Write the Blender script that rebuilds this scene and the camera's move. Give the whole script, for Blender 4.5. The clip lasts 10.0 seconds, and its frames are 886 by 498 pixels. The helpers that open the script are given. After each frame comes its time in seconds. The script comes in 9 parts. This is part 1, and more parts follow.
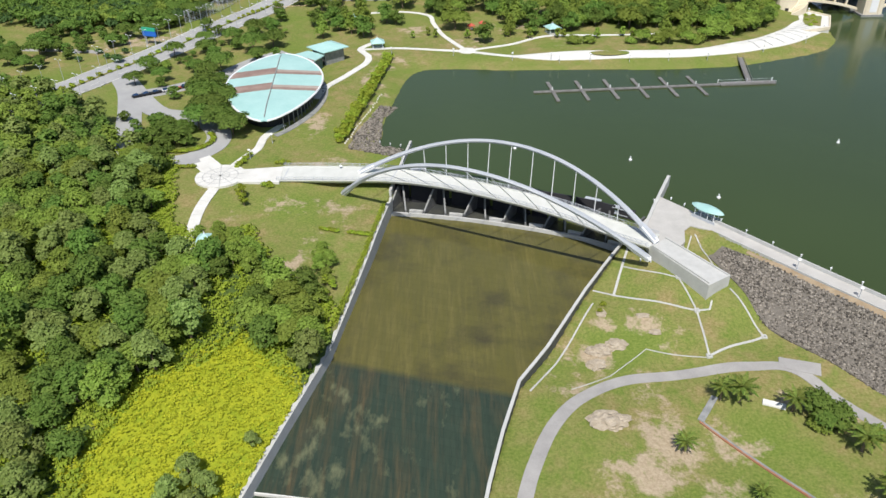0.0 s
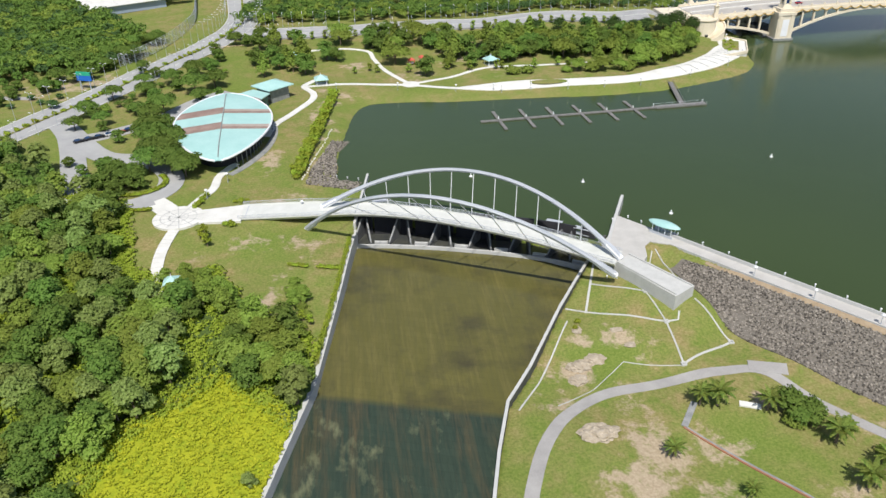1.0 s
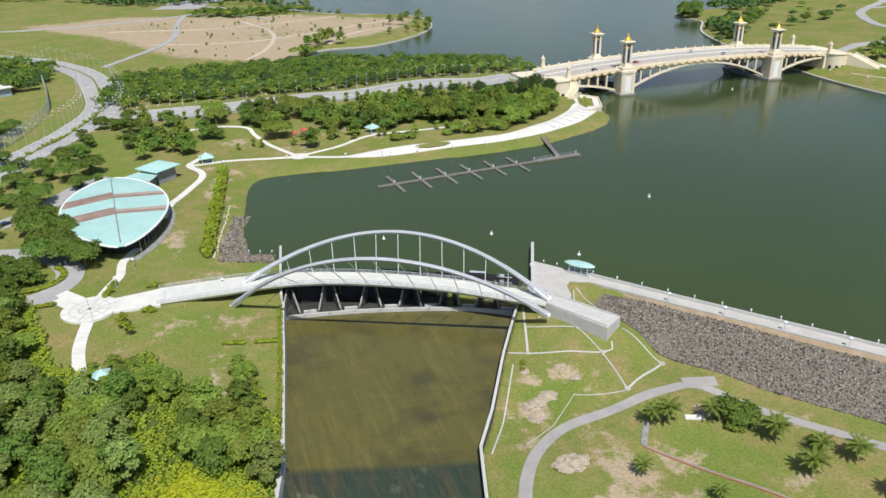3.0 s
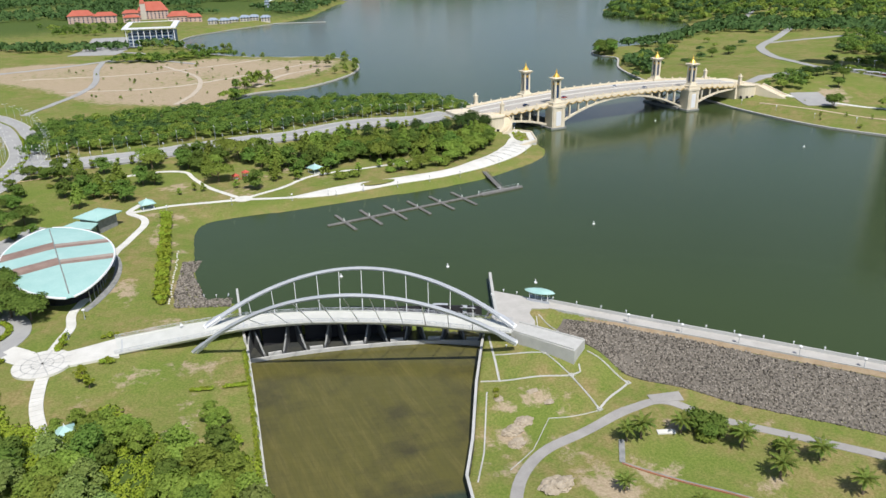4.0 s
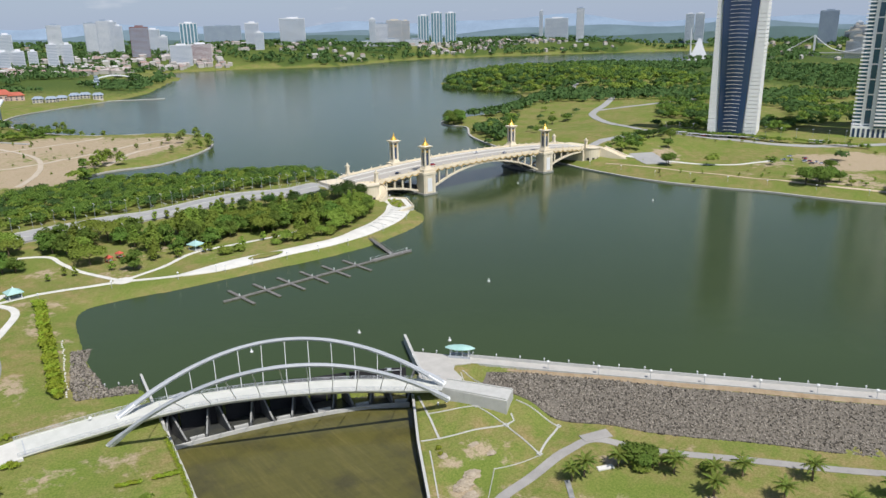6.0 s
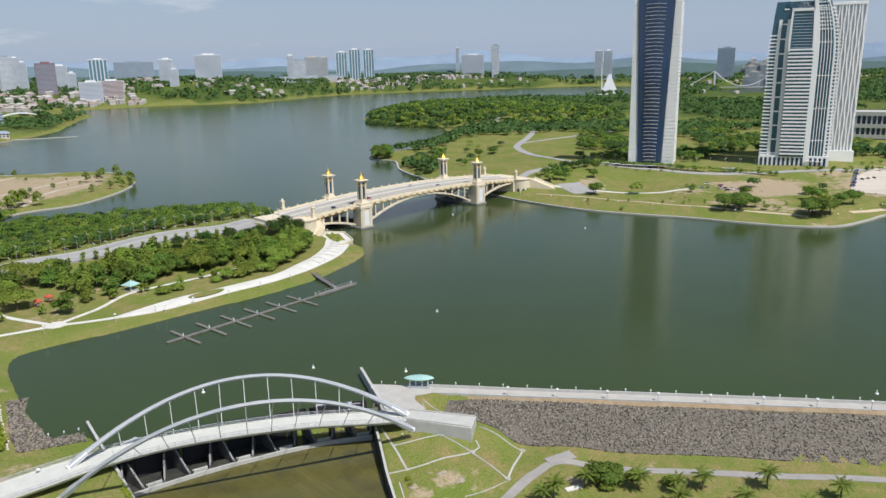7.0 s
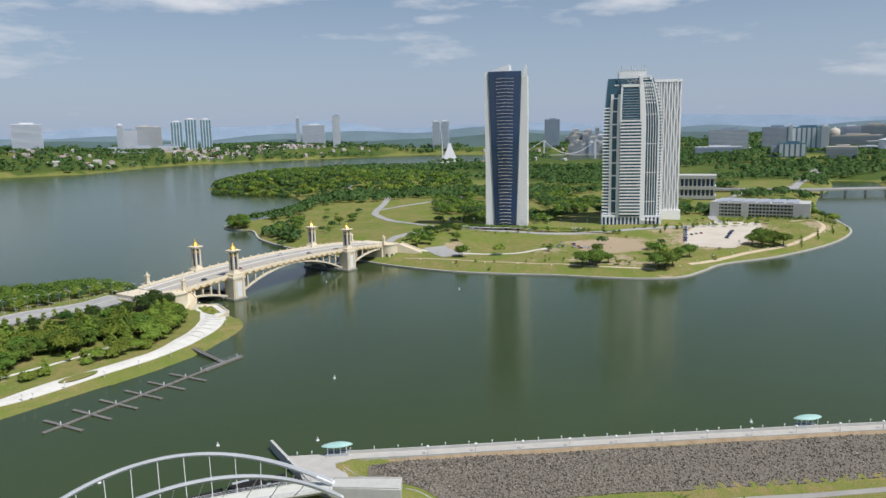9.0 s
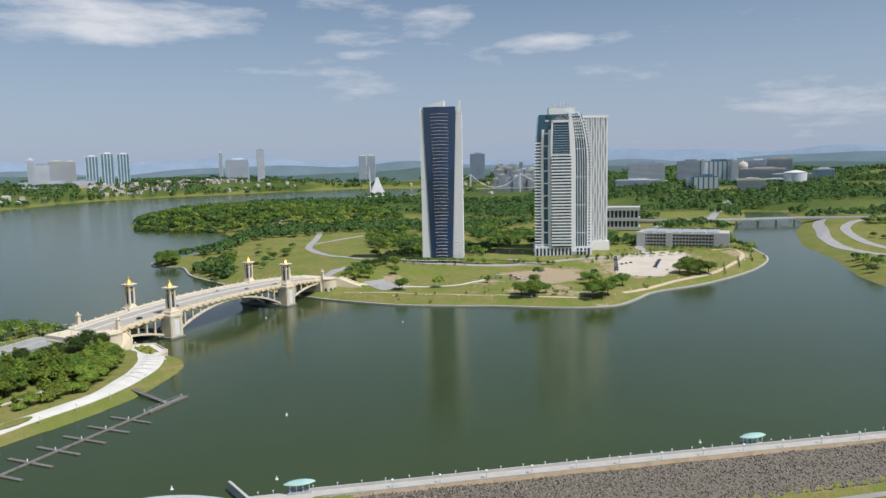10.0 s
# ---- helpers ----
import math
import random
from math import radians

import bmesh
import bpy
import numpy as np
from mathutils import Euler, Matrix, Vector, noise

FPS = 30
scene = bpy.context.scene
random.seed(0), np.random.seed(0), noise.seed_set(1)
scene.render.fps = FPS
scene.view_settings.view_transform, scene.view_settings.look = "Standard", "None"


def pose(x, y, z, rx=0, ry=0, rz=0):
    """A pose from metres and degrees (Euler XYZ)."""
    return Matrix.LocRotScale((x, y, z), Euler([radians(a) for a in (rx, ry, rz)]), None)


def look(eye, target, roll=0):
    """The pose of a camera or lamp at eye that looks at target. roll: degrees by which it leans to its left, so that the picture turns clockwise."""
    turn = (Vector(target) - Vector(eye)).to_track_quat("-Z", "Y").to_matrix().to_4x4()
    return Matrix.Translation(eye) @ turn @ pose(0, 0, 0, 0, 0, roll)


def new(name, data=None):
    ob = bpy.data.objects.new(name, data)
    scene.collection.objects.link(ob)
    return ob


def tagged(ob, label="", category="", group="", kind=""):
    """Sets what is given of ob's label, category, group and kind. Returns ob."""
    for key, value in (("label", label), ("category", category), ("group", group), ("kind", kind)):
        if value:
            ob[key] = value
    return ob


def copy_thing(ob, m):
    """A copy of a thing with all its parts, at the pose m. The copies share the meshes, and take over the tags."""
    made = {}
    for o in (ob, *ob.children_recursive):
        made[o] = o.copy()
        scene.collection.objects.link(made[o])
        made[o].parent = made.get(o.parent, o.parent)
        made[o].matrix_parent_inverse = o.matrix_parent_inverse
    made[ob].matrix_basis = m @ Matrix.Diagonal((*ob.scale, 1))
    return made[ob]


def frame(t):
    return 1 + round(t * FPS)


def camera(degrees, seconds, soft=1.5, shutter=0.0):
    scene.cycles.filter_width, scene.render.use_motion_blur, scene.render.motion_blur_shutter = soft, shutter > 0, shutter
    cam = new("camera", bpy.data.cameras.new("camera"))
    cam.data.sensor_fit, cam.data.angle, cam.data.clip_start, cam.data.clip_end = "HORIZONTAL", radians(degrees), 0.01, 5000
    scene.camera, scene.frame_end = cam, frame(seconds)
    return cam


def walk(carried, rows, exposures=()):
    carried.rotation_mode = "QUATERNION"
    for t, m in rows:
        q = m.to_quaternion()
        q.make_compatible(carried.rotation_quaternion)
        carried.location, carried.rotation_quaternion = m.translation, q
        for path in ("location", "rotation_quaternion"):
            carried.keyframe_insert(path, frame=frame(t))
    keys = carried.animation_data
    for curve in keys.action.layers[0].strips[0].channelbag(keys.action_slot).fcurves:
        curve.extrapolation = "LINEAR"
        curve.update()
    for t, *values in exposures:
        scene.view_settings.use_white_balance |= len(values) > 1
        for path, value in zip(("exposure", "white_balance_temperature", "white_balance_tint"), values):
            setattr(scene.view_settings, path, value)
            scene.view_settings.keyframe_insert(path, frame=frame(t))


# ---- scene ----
cam = camera(62.4, 10.0)
PATH = [
    (0, (5.548, 1.87, 112.837), (5.537, 3.561, 111.769), -1.0),
    (0.5, (-0.484, 0.716, 112.857), (-0.397, 2.428, 111.827), -1.0),
    (1, (-6.538, -0.297, 112.886), (-6.354, 1.43, 111.893), -1.0),
    (1.5, (-12.627, -0.976, 112.918), (-12.343, 0.758, 111.963), -1.1),
    (2, (-18.766, -1.201, 112.935), (-18.381, 0.534, 112.019), -1.1),
    (3.3, (-35.001, -0.637, 112.956), (-34.347, 1.073, 112.15), -1.2),
    (3.5, (-37.503, -0.382, 112.956), (-36.809, 1.32, 112.17), -1.3),
    (4, (-43.771, 0.688, 112.938), (-42.973, 2.365, 112.196), -1.3),
    (4.5, (-50.047, 2.201, 112.892), (-49.147, 3.845, 112.192), -1.3),
    (5, (-56.175, 4.121, 112.819), (-55.175, 5.724, 112.162), -1.2),
    (5.5, (-61.964, 6.501, 112.725), (-60.868, 8.057, 112.112), -1.1),
    (7, (-78.285, 15.098, 112.241), (-76.918, 16.476, 111.756), -1.1),
    (7.5, (-83.527, 18.259, 112.172), (-82.078, 19.566, 111.731), -1.1),
    (8, (-88.597, 21.716, 112.158), (-87.071, 22.945, 111.759), -1.2),
    (8.5, (-93.499, 25.495, 112.163), (-91.9, 26.642, 111.807), -1.2),
    (9, (-98.185, 29.62, 112.164), (-96.522, 30.685, 111.851), -1.1),
    (9.5, (-102.642, 34.077, 112.171), (-100.919, 35.056, 111.901), -1.2),
    (10, (-106.992, 38.706, 112.188), (-105.217, 39.599, 111.962), -1.2),
]
walk(cam, [(t, look(e, g, r)) for t, e, g, r in PATH], [(0, 0.11), (3.5, 0.04), (6, -0.04), (8, -0.12), (10, -0.15)])

# ---- daylight ----
SUN_FROM = Vector((-0.04, -0.625, 1.0))
world = bpy.data.worlds.new("sky")
scene.world = world
world.use_nodes = True
wt = world.node_tree
wt.nodes.clear()
w_out = wt.nodes.new("ShaderNodeOutputWorld")
w_bg = wt.nodes.new("ShaderNodeBackground")
w_sky = wt.nodes.new("ShaderNodeTexSky")
w_sky.sky_type = "NISHITA"
w_sky.sun_disc = False
w_sky.sun_elevation = math.atan2(1.0, math.hypot(SUN_FROM.x, SUN_FROM.y))
w_sky.sun_rotation = math.atan2(SUN_FROM.x, SUN_FROM.y)
w_sky.air_density, w_sky.dust_density, w_sky.ozone_density = 1.0, 1.0, 2.0
w_bg.inputs["Strength"].default_value = 0.095
# thin streaky cloud over the whole sky
w_co = wt.nodes.new("ShaderNodeTexCoord")
w_map = wt.nodes.new("ShaderNodeMapping")
w_map.inputs["Scale"].default_value = (1.0, 1.0, 4.5)
w_map.inputs["Rotation"].default_value = (0, 0, radians(-40))
w_n = wt.nodes.new("ShaderNodeTexNoise")
w_n.inputs["Scale"].default_value, w_n.inputs["Detail"].default_value, w_n.inputs["Roughness"].default_value = 6.0, 9.0, 0.6
w_ramp = wt.nodes.new("ShaderNodeMapRange")
w_ramp.inputs["From Min"].default_value, w_ramp.inputs["From Max"].default_value = 0.6, 0.86
w_mix = wt.nodes.new("ShaderNodeMix")
w_mix.data_type = "RGBA"
w_mix.inputs["B"].default_value = (7.8, 8.1, 8.8, 1)
w_sep = wt.nodes.new("ShaderNodeSeparateXYZ")
wt.links.new(w_co.outputs["Generated"], w_sep.inputs["Vector"])


def sky_math(op, a, b=0.0):
    n = wt.nodes.new("ShaderNodeMath")
    n.operation = op
    for i, v in enumerate((a, b)):
        if isinstance(v, (int, float)):
            n.inputs[i].default_value = v
        else:
            wt.links.new(v, n.inputs[i])
    return n.outputs["Value"]


# cloud banks of the day: bearing, height over the horizon, half width, half height, density
w_bearing = sky_math("ARCTAN2", w_sep.outputs["X"], w_sep.outputs["Y"])
w_banks = 0.0
for c_az, c_el, c_w, c_h, c_k in ((0.70, 0.182, 0.2, 0.042, 0.3), (1.0, 0.172, 0.08, 0.016, 0.2), (1.108, 0.184, 0.055, 0.03, 0.22), (1.242, 0.158, 0.07, 0.02, 0.22), (1.012, 0.103, 0.08, 0.022, 0.13),
                                  (1.56, 0.07, 0.2, 0.034, 0.14), (1.02, 0.147, 0.06, 0.008, 0.17), (1.22, 0.083, 0.13, 0.012, 0.12), (0.3, 0.12, 0.25, 0.03, 0.12), (2.2, 0.2, 0.5, 0.06, 0.2), (-0.6, 0.25, 0.5, 0.08, 0.2)):
    c_x = sky_math("POWER", sky_math("ABSOLUTE", sky_math("DIVIDE", sky_math("SUBTRACT", w_bearing, c_az), c_w)), 2.0)
    c_y = sky_math("POWER", sky_math("ABSOLUTE", sky_math("DIVIDE", sky_math("SUBTRACT", w_sep.outputs["Z"], c_el), c_h)), 2.0)
    c_in = sky_math("MULTIPLY", sky_math("MAXIMUM", sky_math("SUBTRACT", 1.0, sky_math("ADD", c_x, c_y)), 0.0), c_k)
    w_banks = sky_math("ADD", w_banks, c_in)
wt.links.new(w_co.outputs["Generated"], w_map.inputs["Vector"])
wt.links.new(w_map.outputs["Vector"], w_n.inputs["Vector"])
wt.links.new(sky_math("ADD", w_n.outputs["Fac"], w_banks), w_ramp.inputs["Value"])
wt.links.new(w_ramp.outputs["Result"], w_mix.inputs["Factor"])
# haze that thickens towards the horizon
w_low = wt.nodes.new("ShaderNodeMapRange")
w_low.inputs["From Min"].default_value, w_low.inputs["From Max"].default_value = 0.26, -0.02
w_low.inputs["To Min"].default_value, w_low.inputs["To Max"].default_value = 0.0, 0.9
w_haze = wt.nodes.new("ShaderNodeMix")
w_haze.data_type = "RGBA"
w_haze.inputs["B"].default_value = (4.3, 5.3, 7.3, 1)
wt.links.new(w_sep.outputs["Z"], w_low.inputs["Value"])
wt.links.new(w_low.outputs["Result"], w_haze.inputs["Factor"])
wt.links.new(w_sky.outputs["Color"], w_haze.inputs["A"])
wt.links.new(w_haze.outputs["Result"], w_mix.inputs["A"])
wt.links.new(w_mix.outputs["Result"], w_bg.inputs["Color"])
wt.links.new(w_bg.outputs["Background"], w_out.inputs["Surface"])

sun_data = bpy.data.lights.new("sun", "SUN")
sun_data.energy, sun_data.angle, sun_data.color = 4.6, radians(0.6), (1.0, 0.96, 0.9)
sun = new("sun", sun_data)
sun.matrix_world = look(SUN_FROM * 300, (0, 0, 0))


def smooth_path(pts, n=8, closed=False):
    """Catmull-Rom through plan points."""
    p = [Vector(q) for q in pts]
    out = []
    m = len(p)
    for i in range(m if closed else m - 1):
        if closed:
            a, b, c, d = p[i - 1], p[i], p[(i + 1) % m], p[(i + 2) % m]
        else:
            a, b, c, d = p[max(i - 1, 0)], p[i], p[i + 1], p[min(i + 2, m - 1)]
        for k in range(n):
            u = k / n
            out.append(0.5 * (2 * b + (c - a) * u + (2 * a - 5 * b + 4 * c - d) * u * u + (3 * b - a - 3 * c + d) * u ** 3))
    if not closed:
        out.append(p[-1])
    return out


def poly_distance(x, y, poly):
    """Signed distance to a closed polygon: negative inside."""
    best = np.full(x.shape, 1e12)
    inside = np.zeros(x.shape, bool)
    m = len(poly)
    for i in range(m):
        ax, ay = poly[i][0], poly[i][1]
        bx, by = poly[(i + 1) % m][0], poly[(i + 1) % m][1]
        dx, dy = bx - ax, by - ay
        u = np.clip(((x - ax) * dx + (y - ay) * dy) / (dx * dx + dy * dy + 1e-9), 0, 1)
        best = np.minimum(best, (x - ax - u * dx) ** 2 + (y - ay - u * dy) ** 2)
        if dy:
            cross = ((ay > y) != (by > y)) & (x < dx * (y - ay) / dy + ax)
            inside ^= cross
    d = np.sqrt(best)
    return np.where(inside, -d, d)


def line_distance(x, y, pts):
    best = np.full(np.shape(x), 1e12)
    for a, b in zip(pts[:-1], pts[1:]):
        dx, dy = b[0] - a[0], b[1] - a[1]
        u = np.clip(((x - a[0]) * dx + (y - a[1]) * dy) / (dx * dx + dy * dy + 1e-9), 0, 1)
        best = np.minimum(best, (x - a[0] - u * dx) ** 2 + (y - a[1] - u * dy) ** 2)
    return np.sqrt(best)


# ---- the plan: shores, levels ----
WEST_SHORE = [(-11, 224), (-10, 244), (-19, 251), (-19, 262), (-19, 277), (-16, 300), (-12, 325), (-5, 338), (10, 340), (34, 337),
              (76, 336), (107, 335), (138, 337), (166, 346), (190, 357), (203, 370), (208, 383), (213, 405), (222, 420), (228, 470),
              (228, 520), (200, 562), (130, 605), (78, 640), (72, 668), (98, 685), (144, 689), (199, 734), (231, 785), (245, 850),
              (225, 905), (150, 955), (100, 1050), (92, 1180), (113, 1265), (164, 1337), (310, 1462), (420, 1600)]
NORTH_SHORE = [(579, 1936), (690, 2150), (600, 2300), (760, 2480), (1100, 2430), (1318, 2330), (1700, 2540), (2000, 2600), (2474, 2470), (3200, 2200)]
EAST_SHORE = [(3200, 1750), (2449, 1440), (2053, 1410), (1833, 1471), (1400, 1500), (1037, 1378), (934, 1250), (908, 1136), (929, 1048), (820, 900),
              (688, 804), (596, 771), (539, 765), (508, 728), (511, 690), (464, 627), (432, 550), (415, 480), (405, 433), (399, 394),
              (399, 338), (412, 290), (422, 263), (430, 225), (440, 195), (458, 172), (490, 163), (530, 155), (589, 121), (686, 89),
              (782, 79), (862, 95), (991, 132), (1206, 151), (1420, 150), (1600, 170)]
SOUTH_SHORE = [(1600, 90), (1311, 49), (1143, 57), (941, 46), (804, 11), (679, -5), (624, -23), (640, -130), (720, -330), (500, -420)]
DAM_EDGE = [(420, -252), (222, 9), (183, 61), (155, 98), (128, 133), (103, 165), (81, 193), (72, 204), (67.5, 195), (63.2, 193.2),
            (47.2, 203.2), (30.2, 212.2), (12, 220.4), (-2.4, 224.4)]
LAKE = (smooth_path(WEST_SHORE, 3) + smooth_path(NORTH_SHORE, 2) + smooth_path(EAST_SHORE, 3) + SOUTH_SHORE + DAM_EDGE)
STRAIT = [(2450, 950), (2750, 900), (3300, 1050), (3200, 1350), (2750, 1380), (2520, 1180)]
WALL_LEFT = [(-12.6, 213), (-14.2, 203), (-16.8, 184), (-21.6, 153), (-23.6, 139), (-29.8, 116), (-36, 92), (-46, 60), (-60, 20)]
WALL_RIGHT = [(57.2, 184), (42.5, 161.5), (29.8, 140), (21.8, 128), (17, 113), (13.3, 99), (8, 75), (-6, 20)]
BASIN = WALL_LEFT + WALL_RIGHT[::-1] + [(62.7, 192.8), (47, 202.8), (30, 211.8), (12, 220), (-2.4, 224), (-11, 224.5)]
# level of the land at some places
LEVELS_WEST = [
    (-70, 222, 3.6), (-45, 222, 3.4), (-62, 290, 4.2), (-95, 260, 3.8), (-150, 300, 4), (-30, 330, 3.6), (-110, 420, 5), (-60, 480, 6),
    (20, 350, 2.6), (-80, 600, 7), (30, 468, 6.6), (125, 463, 9.8), (190, 445, 12.4), (90, 400, 3.6), (150, 390, 3.4), (185, 390, 4.5),
    (100, 560, 4), (40, 520, 5)]
LEVELS_DAM = [
    (-30, 212, 0.4), (-30, 195, 0.6), (-22, 170, -0.8), (-45, 175, 1.0), (-70, 180, 2.0), (-60, 120, 0.0), (-30, 120, -2), (-110, 150, 2),
    (-40, 80, -2), (-160, 220, 4), (58, 172, -1.6), (74, 176, 0.2), (79, 158.5, 0.0), (73, 161, -0.4), (66, 170, -0.2), (80, 180, 0.6), (85, 175, -1.0), (50, 160, -4), (70, 153, -4.2), (85, 145, -7),
    (60, 135, -7.5), (40, 135, -6.5), (30, 115, -5), (65, 110, -7.5), (100, 115, -7), (140, 60, -7), (90, 80, -7.5), (40, 60, -5),
    (220, -60, -7), (60, -100, -6)]
LEVELS_EAST = [
    (80, 700, 3), (0, 800, 4), (150, 800, 3), (-100, 900, 6), (50, 1150, 5), (-50, 1700, 10), (-300, 600, 10), (-300, 300, 5),
    (-400, 1000, 15), (420, 400, 4), (440, 440, 14), (520, 445, 14), (460, 330, 4), (520, 300, 6.5), (600, 400, 10), (700, 280, 10),
    (600, 180, 5.5), (700, 150, 5.5), (800, 170, 8), (900, 250, 10), (700, 620, 10), (560, 650, 5), (850, 700, 14), (1000, 950, 26),
    (1150, 1200, 12), (1500, 1000, 9)]
LEVELS_FAR = [
    (1500, 500, 9), (1300, 260, 9), (1320, 20, 9), (900, -20, 5), (700, -80, 6), (1200, -100, 14), (2000, 700, 7), (2200, 300, 26),
    (3000, 400, 40), (3500, -500, 60), (2500, -300, 40), (600, 2800, 44), (1500, 2900, 62), (2200, 2900, 64), (3500, 2600, 40),
    (1000, 4200, 80), (3500, 3500, 55), (-1000, 3500, 50), (-1200, 2000, 25), (4300, 800, 60)]
LEVELS = LEVELS_WEST + LEVELS_DAM + LEVELS_EAST + LEVELS_FAR


def level(x, y):
    x, y = np.asarray(x, float), np.asarray(y, float)
    top, w = np.zeros(x.shape), np.zeros(x.shape)
    for a, b, c in LEVELS:
        k = 1 / ((x - a) ** 2 + (y - b) ** 2 + 60) ** 1.7
        top += c * k
        w += k
    return top / w


def ground(x, y):
    """Height of the ground sheet, also below the water."""
    x, y = np.asarray(x, float), np.asarray(y, float)
    base = level(x, y)
    lake = np.minimum(poly_distance(x, y, LAKE), poly_distance(x, y, STRAIT))
    # embankment on the land side of the dam crest
    dam = line_distance(x, y, [(420, -252), (222, 9), (183, 61), (155, 98), (128, 133), (103, 165), (84, 189)])
    side = np.clip((dam - 5) / 17, 0, 1)
    near_dam = (x > 68) & (lake > 0) & (dam < 60) & (x + y < 330)
    bank = 2.9 + (-6.6 - 2.9) * side
    ease = np.clip((x - 69) / 7, 0, 1)
    base = np.where(near_dam & (dam < 35), base * (1 - ease) + np.maximum(base, bank) * ease, base)
    base = np.where(near_dam & (x > 84) & (dam < 5), 2.3, base)
    plaza = np.clip(1 - np.hypot(x - 73, y - 192) / 15, 0, 1)
    base = np.where(lake > 0, base * (1 - np.clip(plaza * 2.2, 0, 1)) + 2.85 * np.clip(plaza * 2.2, 0, 1), base)
    far = np.clip((np.hypot(x, y) - 600) / 2500, 0, 1)
    base = base + far * 16 * np.sin(x / 310 + 1) * np.sin(y / 270) * (lake > 60) + 0.25 * np.sin(x / 9.1) * np.sin(y / 7.3 + x / 23)
    shore = np.where(dam < 12, 9.0, 0.35 + 0.22 * lake)
    h = np.where(lake > 0, np.minimum(base, shore), np.maximum(-4, lake * 0.35 - 0.05))
    basin = poly_distance(x, y, BASIN)
    h = np.where(basin < 0, -7.5, h)
    return h


def ground_at(x, y):
    return float(ground(np.array([x]), np.array([y]))[0])


def axis(breaks):
    out = [breaks[0][0]]
    for (a, _), (b, step) in zip(breaks[:-1], breaks[1:]):
        n = max(1, round((b - a) / step))
        out += [a + (b - a) * (i + 1) / n for i in range(n)]
    return np.array(out)


def mesh_object(name, verts, faces, material=None, smooth=False, parent=None):
    me = bpy.data.meshes.new(name)
    me.from_pydata([tuple(v) for v in verts], [], faces)
    if material:
        me.materials.append(material)
    if smooth:
        me.polygons.foreach_set("use_smooth", [True] * len(me.polygons))
    me.update()
    ob = new(name, me)
    if parent:
        ob.parent = parent
    return ob


def part(name, bm, material, parent, label="", smooth=False):
    """Link a bmesh as one mesh object under a thing."""
    bmesh.ops.recalc_face_normals(bm, faces=bm.faces)
    me = bpy.data.meshes.new(name)
    bm.to_mesh(me)
    bm.free()
    me.materials.append(material)
    if smooth:
        me.polygons.foreach_set("use_smooth", [True] * len(me.polygons))
    ob = new(name, me)
    ob.parent = parent
    if label:
        tagged(ob, label)
    return ob


def box(bm, x0, y0, z0, x1, y1, z1, m=None):
    vs = [bm.verts.new((x, y, z)) for x in (x0, x1) for y in (y0, y1) for z in (z0, z1)]
    if m is not None:
        for v in vs:
            v.co = m @ v.co
    for f in ((0, 1, 3, 2), (4, 6, 7, 5), (0, 4, 5, 1), (2, 3, 7, 6), (0, 2, 6, 4), (1, 5, 7, 3)):
        bm.faces.new([vs[i] for i in f])
    return vs


def lathe(bm, profile, sides=16, m=None, squash=1.0, turn=0.0):
    """A turned body from (radius, height) pairs."""
    rings = []
    for r, z in profile:
        ring = []
        for i in range(sides):
            a = 2 * math.pi * i / sides + turn
            co = Vector((r * math.cos(a), r * squash * math.sin(a), z))
            ring.append(bm.verts.new(m @ co if m is not None else co))
        rings.append(ring)
    for a, b in zip(rings[:-1], rings[1:]):
        for i in range(sides):
            bm.faces.new((a[i], a[(i + 1) % sides], b[(i + 1) % sides], b[i]))
    bm.faces.new(rings[0][::-1])
    bm.faces.new(rings[-1])


def tube(bm, pts, radius, sides=10, flat=1.0):
    """A round tube along points; radius a number or a list."""
    pts = [Vector(p) for p in pts]
    rings = []
    for i, p in enumerate(pts):
        d = (pts[min(i + 1, len(pts) - 1)] - pts[max(i - 1, 0)]).normalized()
        s = d.cross(Vector((0, 0, 1)))
        s = s.normalized() if s.length > 1e-4 else Vector((1, 0, 0))
        u = s.cross(d)
        r = radius[i] if isinstance(radius, (list, tuple)) else radius
        rings.append([bm.verts.new(p + s * (r * math.cos(2 * math.pi * k / sides)) + u * (r * flat * math.sin(2 * math.pi * k / sides))) for k in range(sides)])
    for a, b in zip(rings[:-1], rings[1:]):
        for k in range(sides):
            bm.faces.new((a[k], a[(k + 1) % sides], b[(k + 1) % sides], b[k]))
    bm.faces.new(rings[0][::-1])
    bm.faces.new(rings[-1])


def sides_of(pts, left, right):
    """Two offset lines beside a plan path."""
    a, b = [], []
    p = [Vector((q[0], q[1], 0)) for q in pts]
    for i in range(len(p)):
        d = (p[min(i + 1, len(p) - 1)] - p[max(i - 1, 0)]).normalized()
        s = Vector((-d.y, d.x, 0))
        a.append(p[i] + s * left)
        b.append(p[i] - s * right)
    return a, b


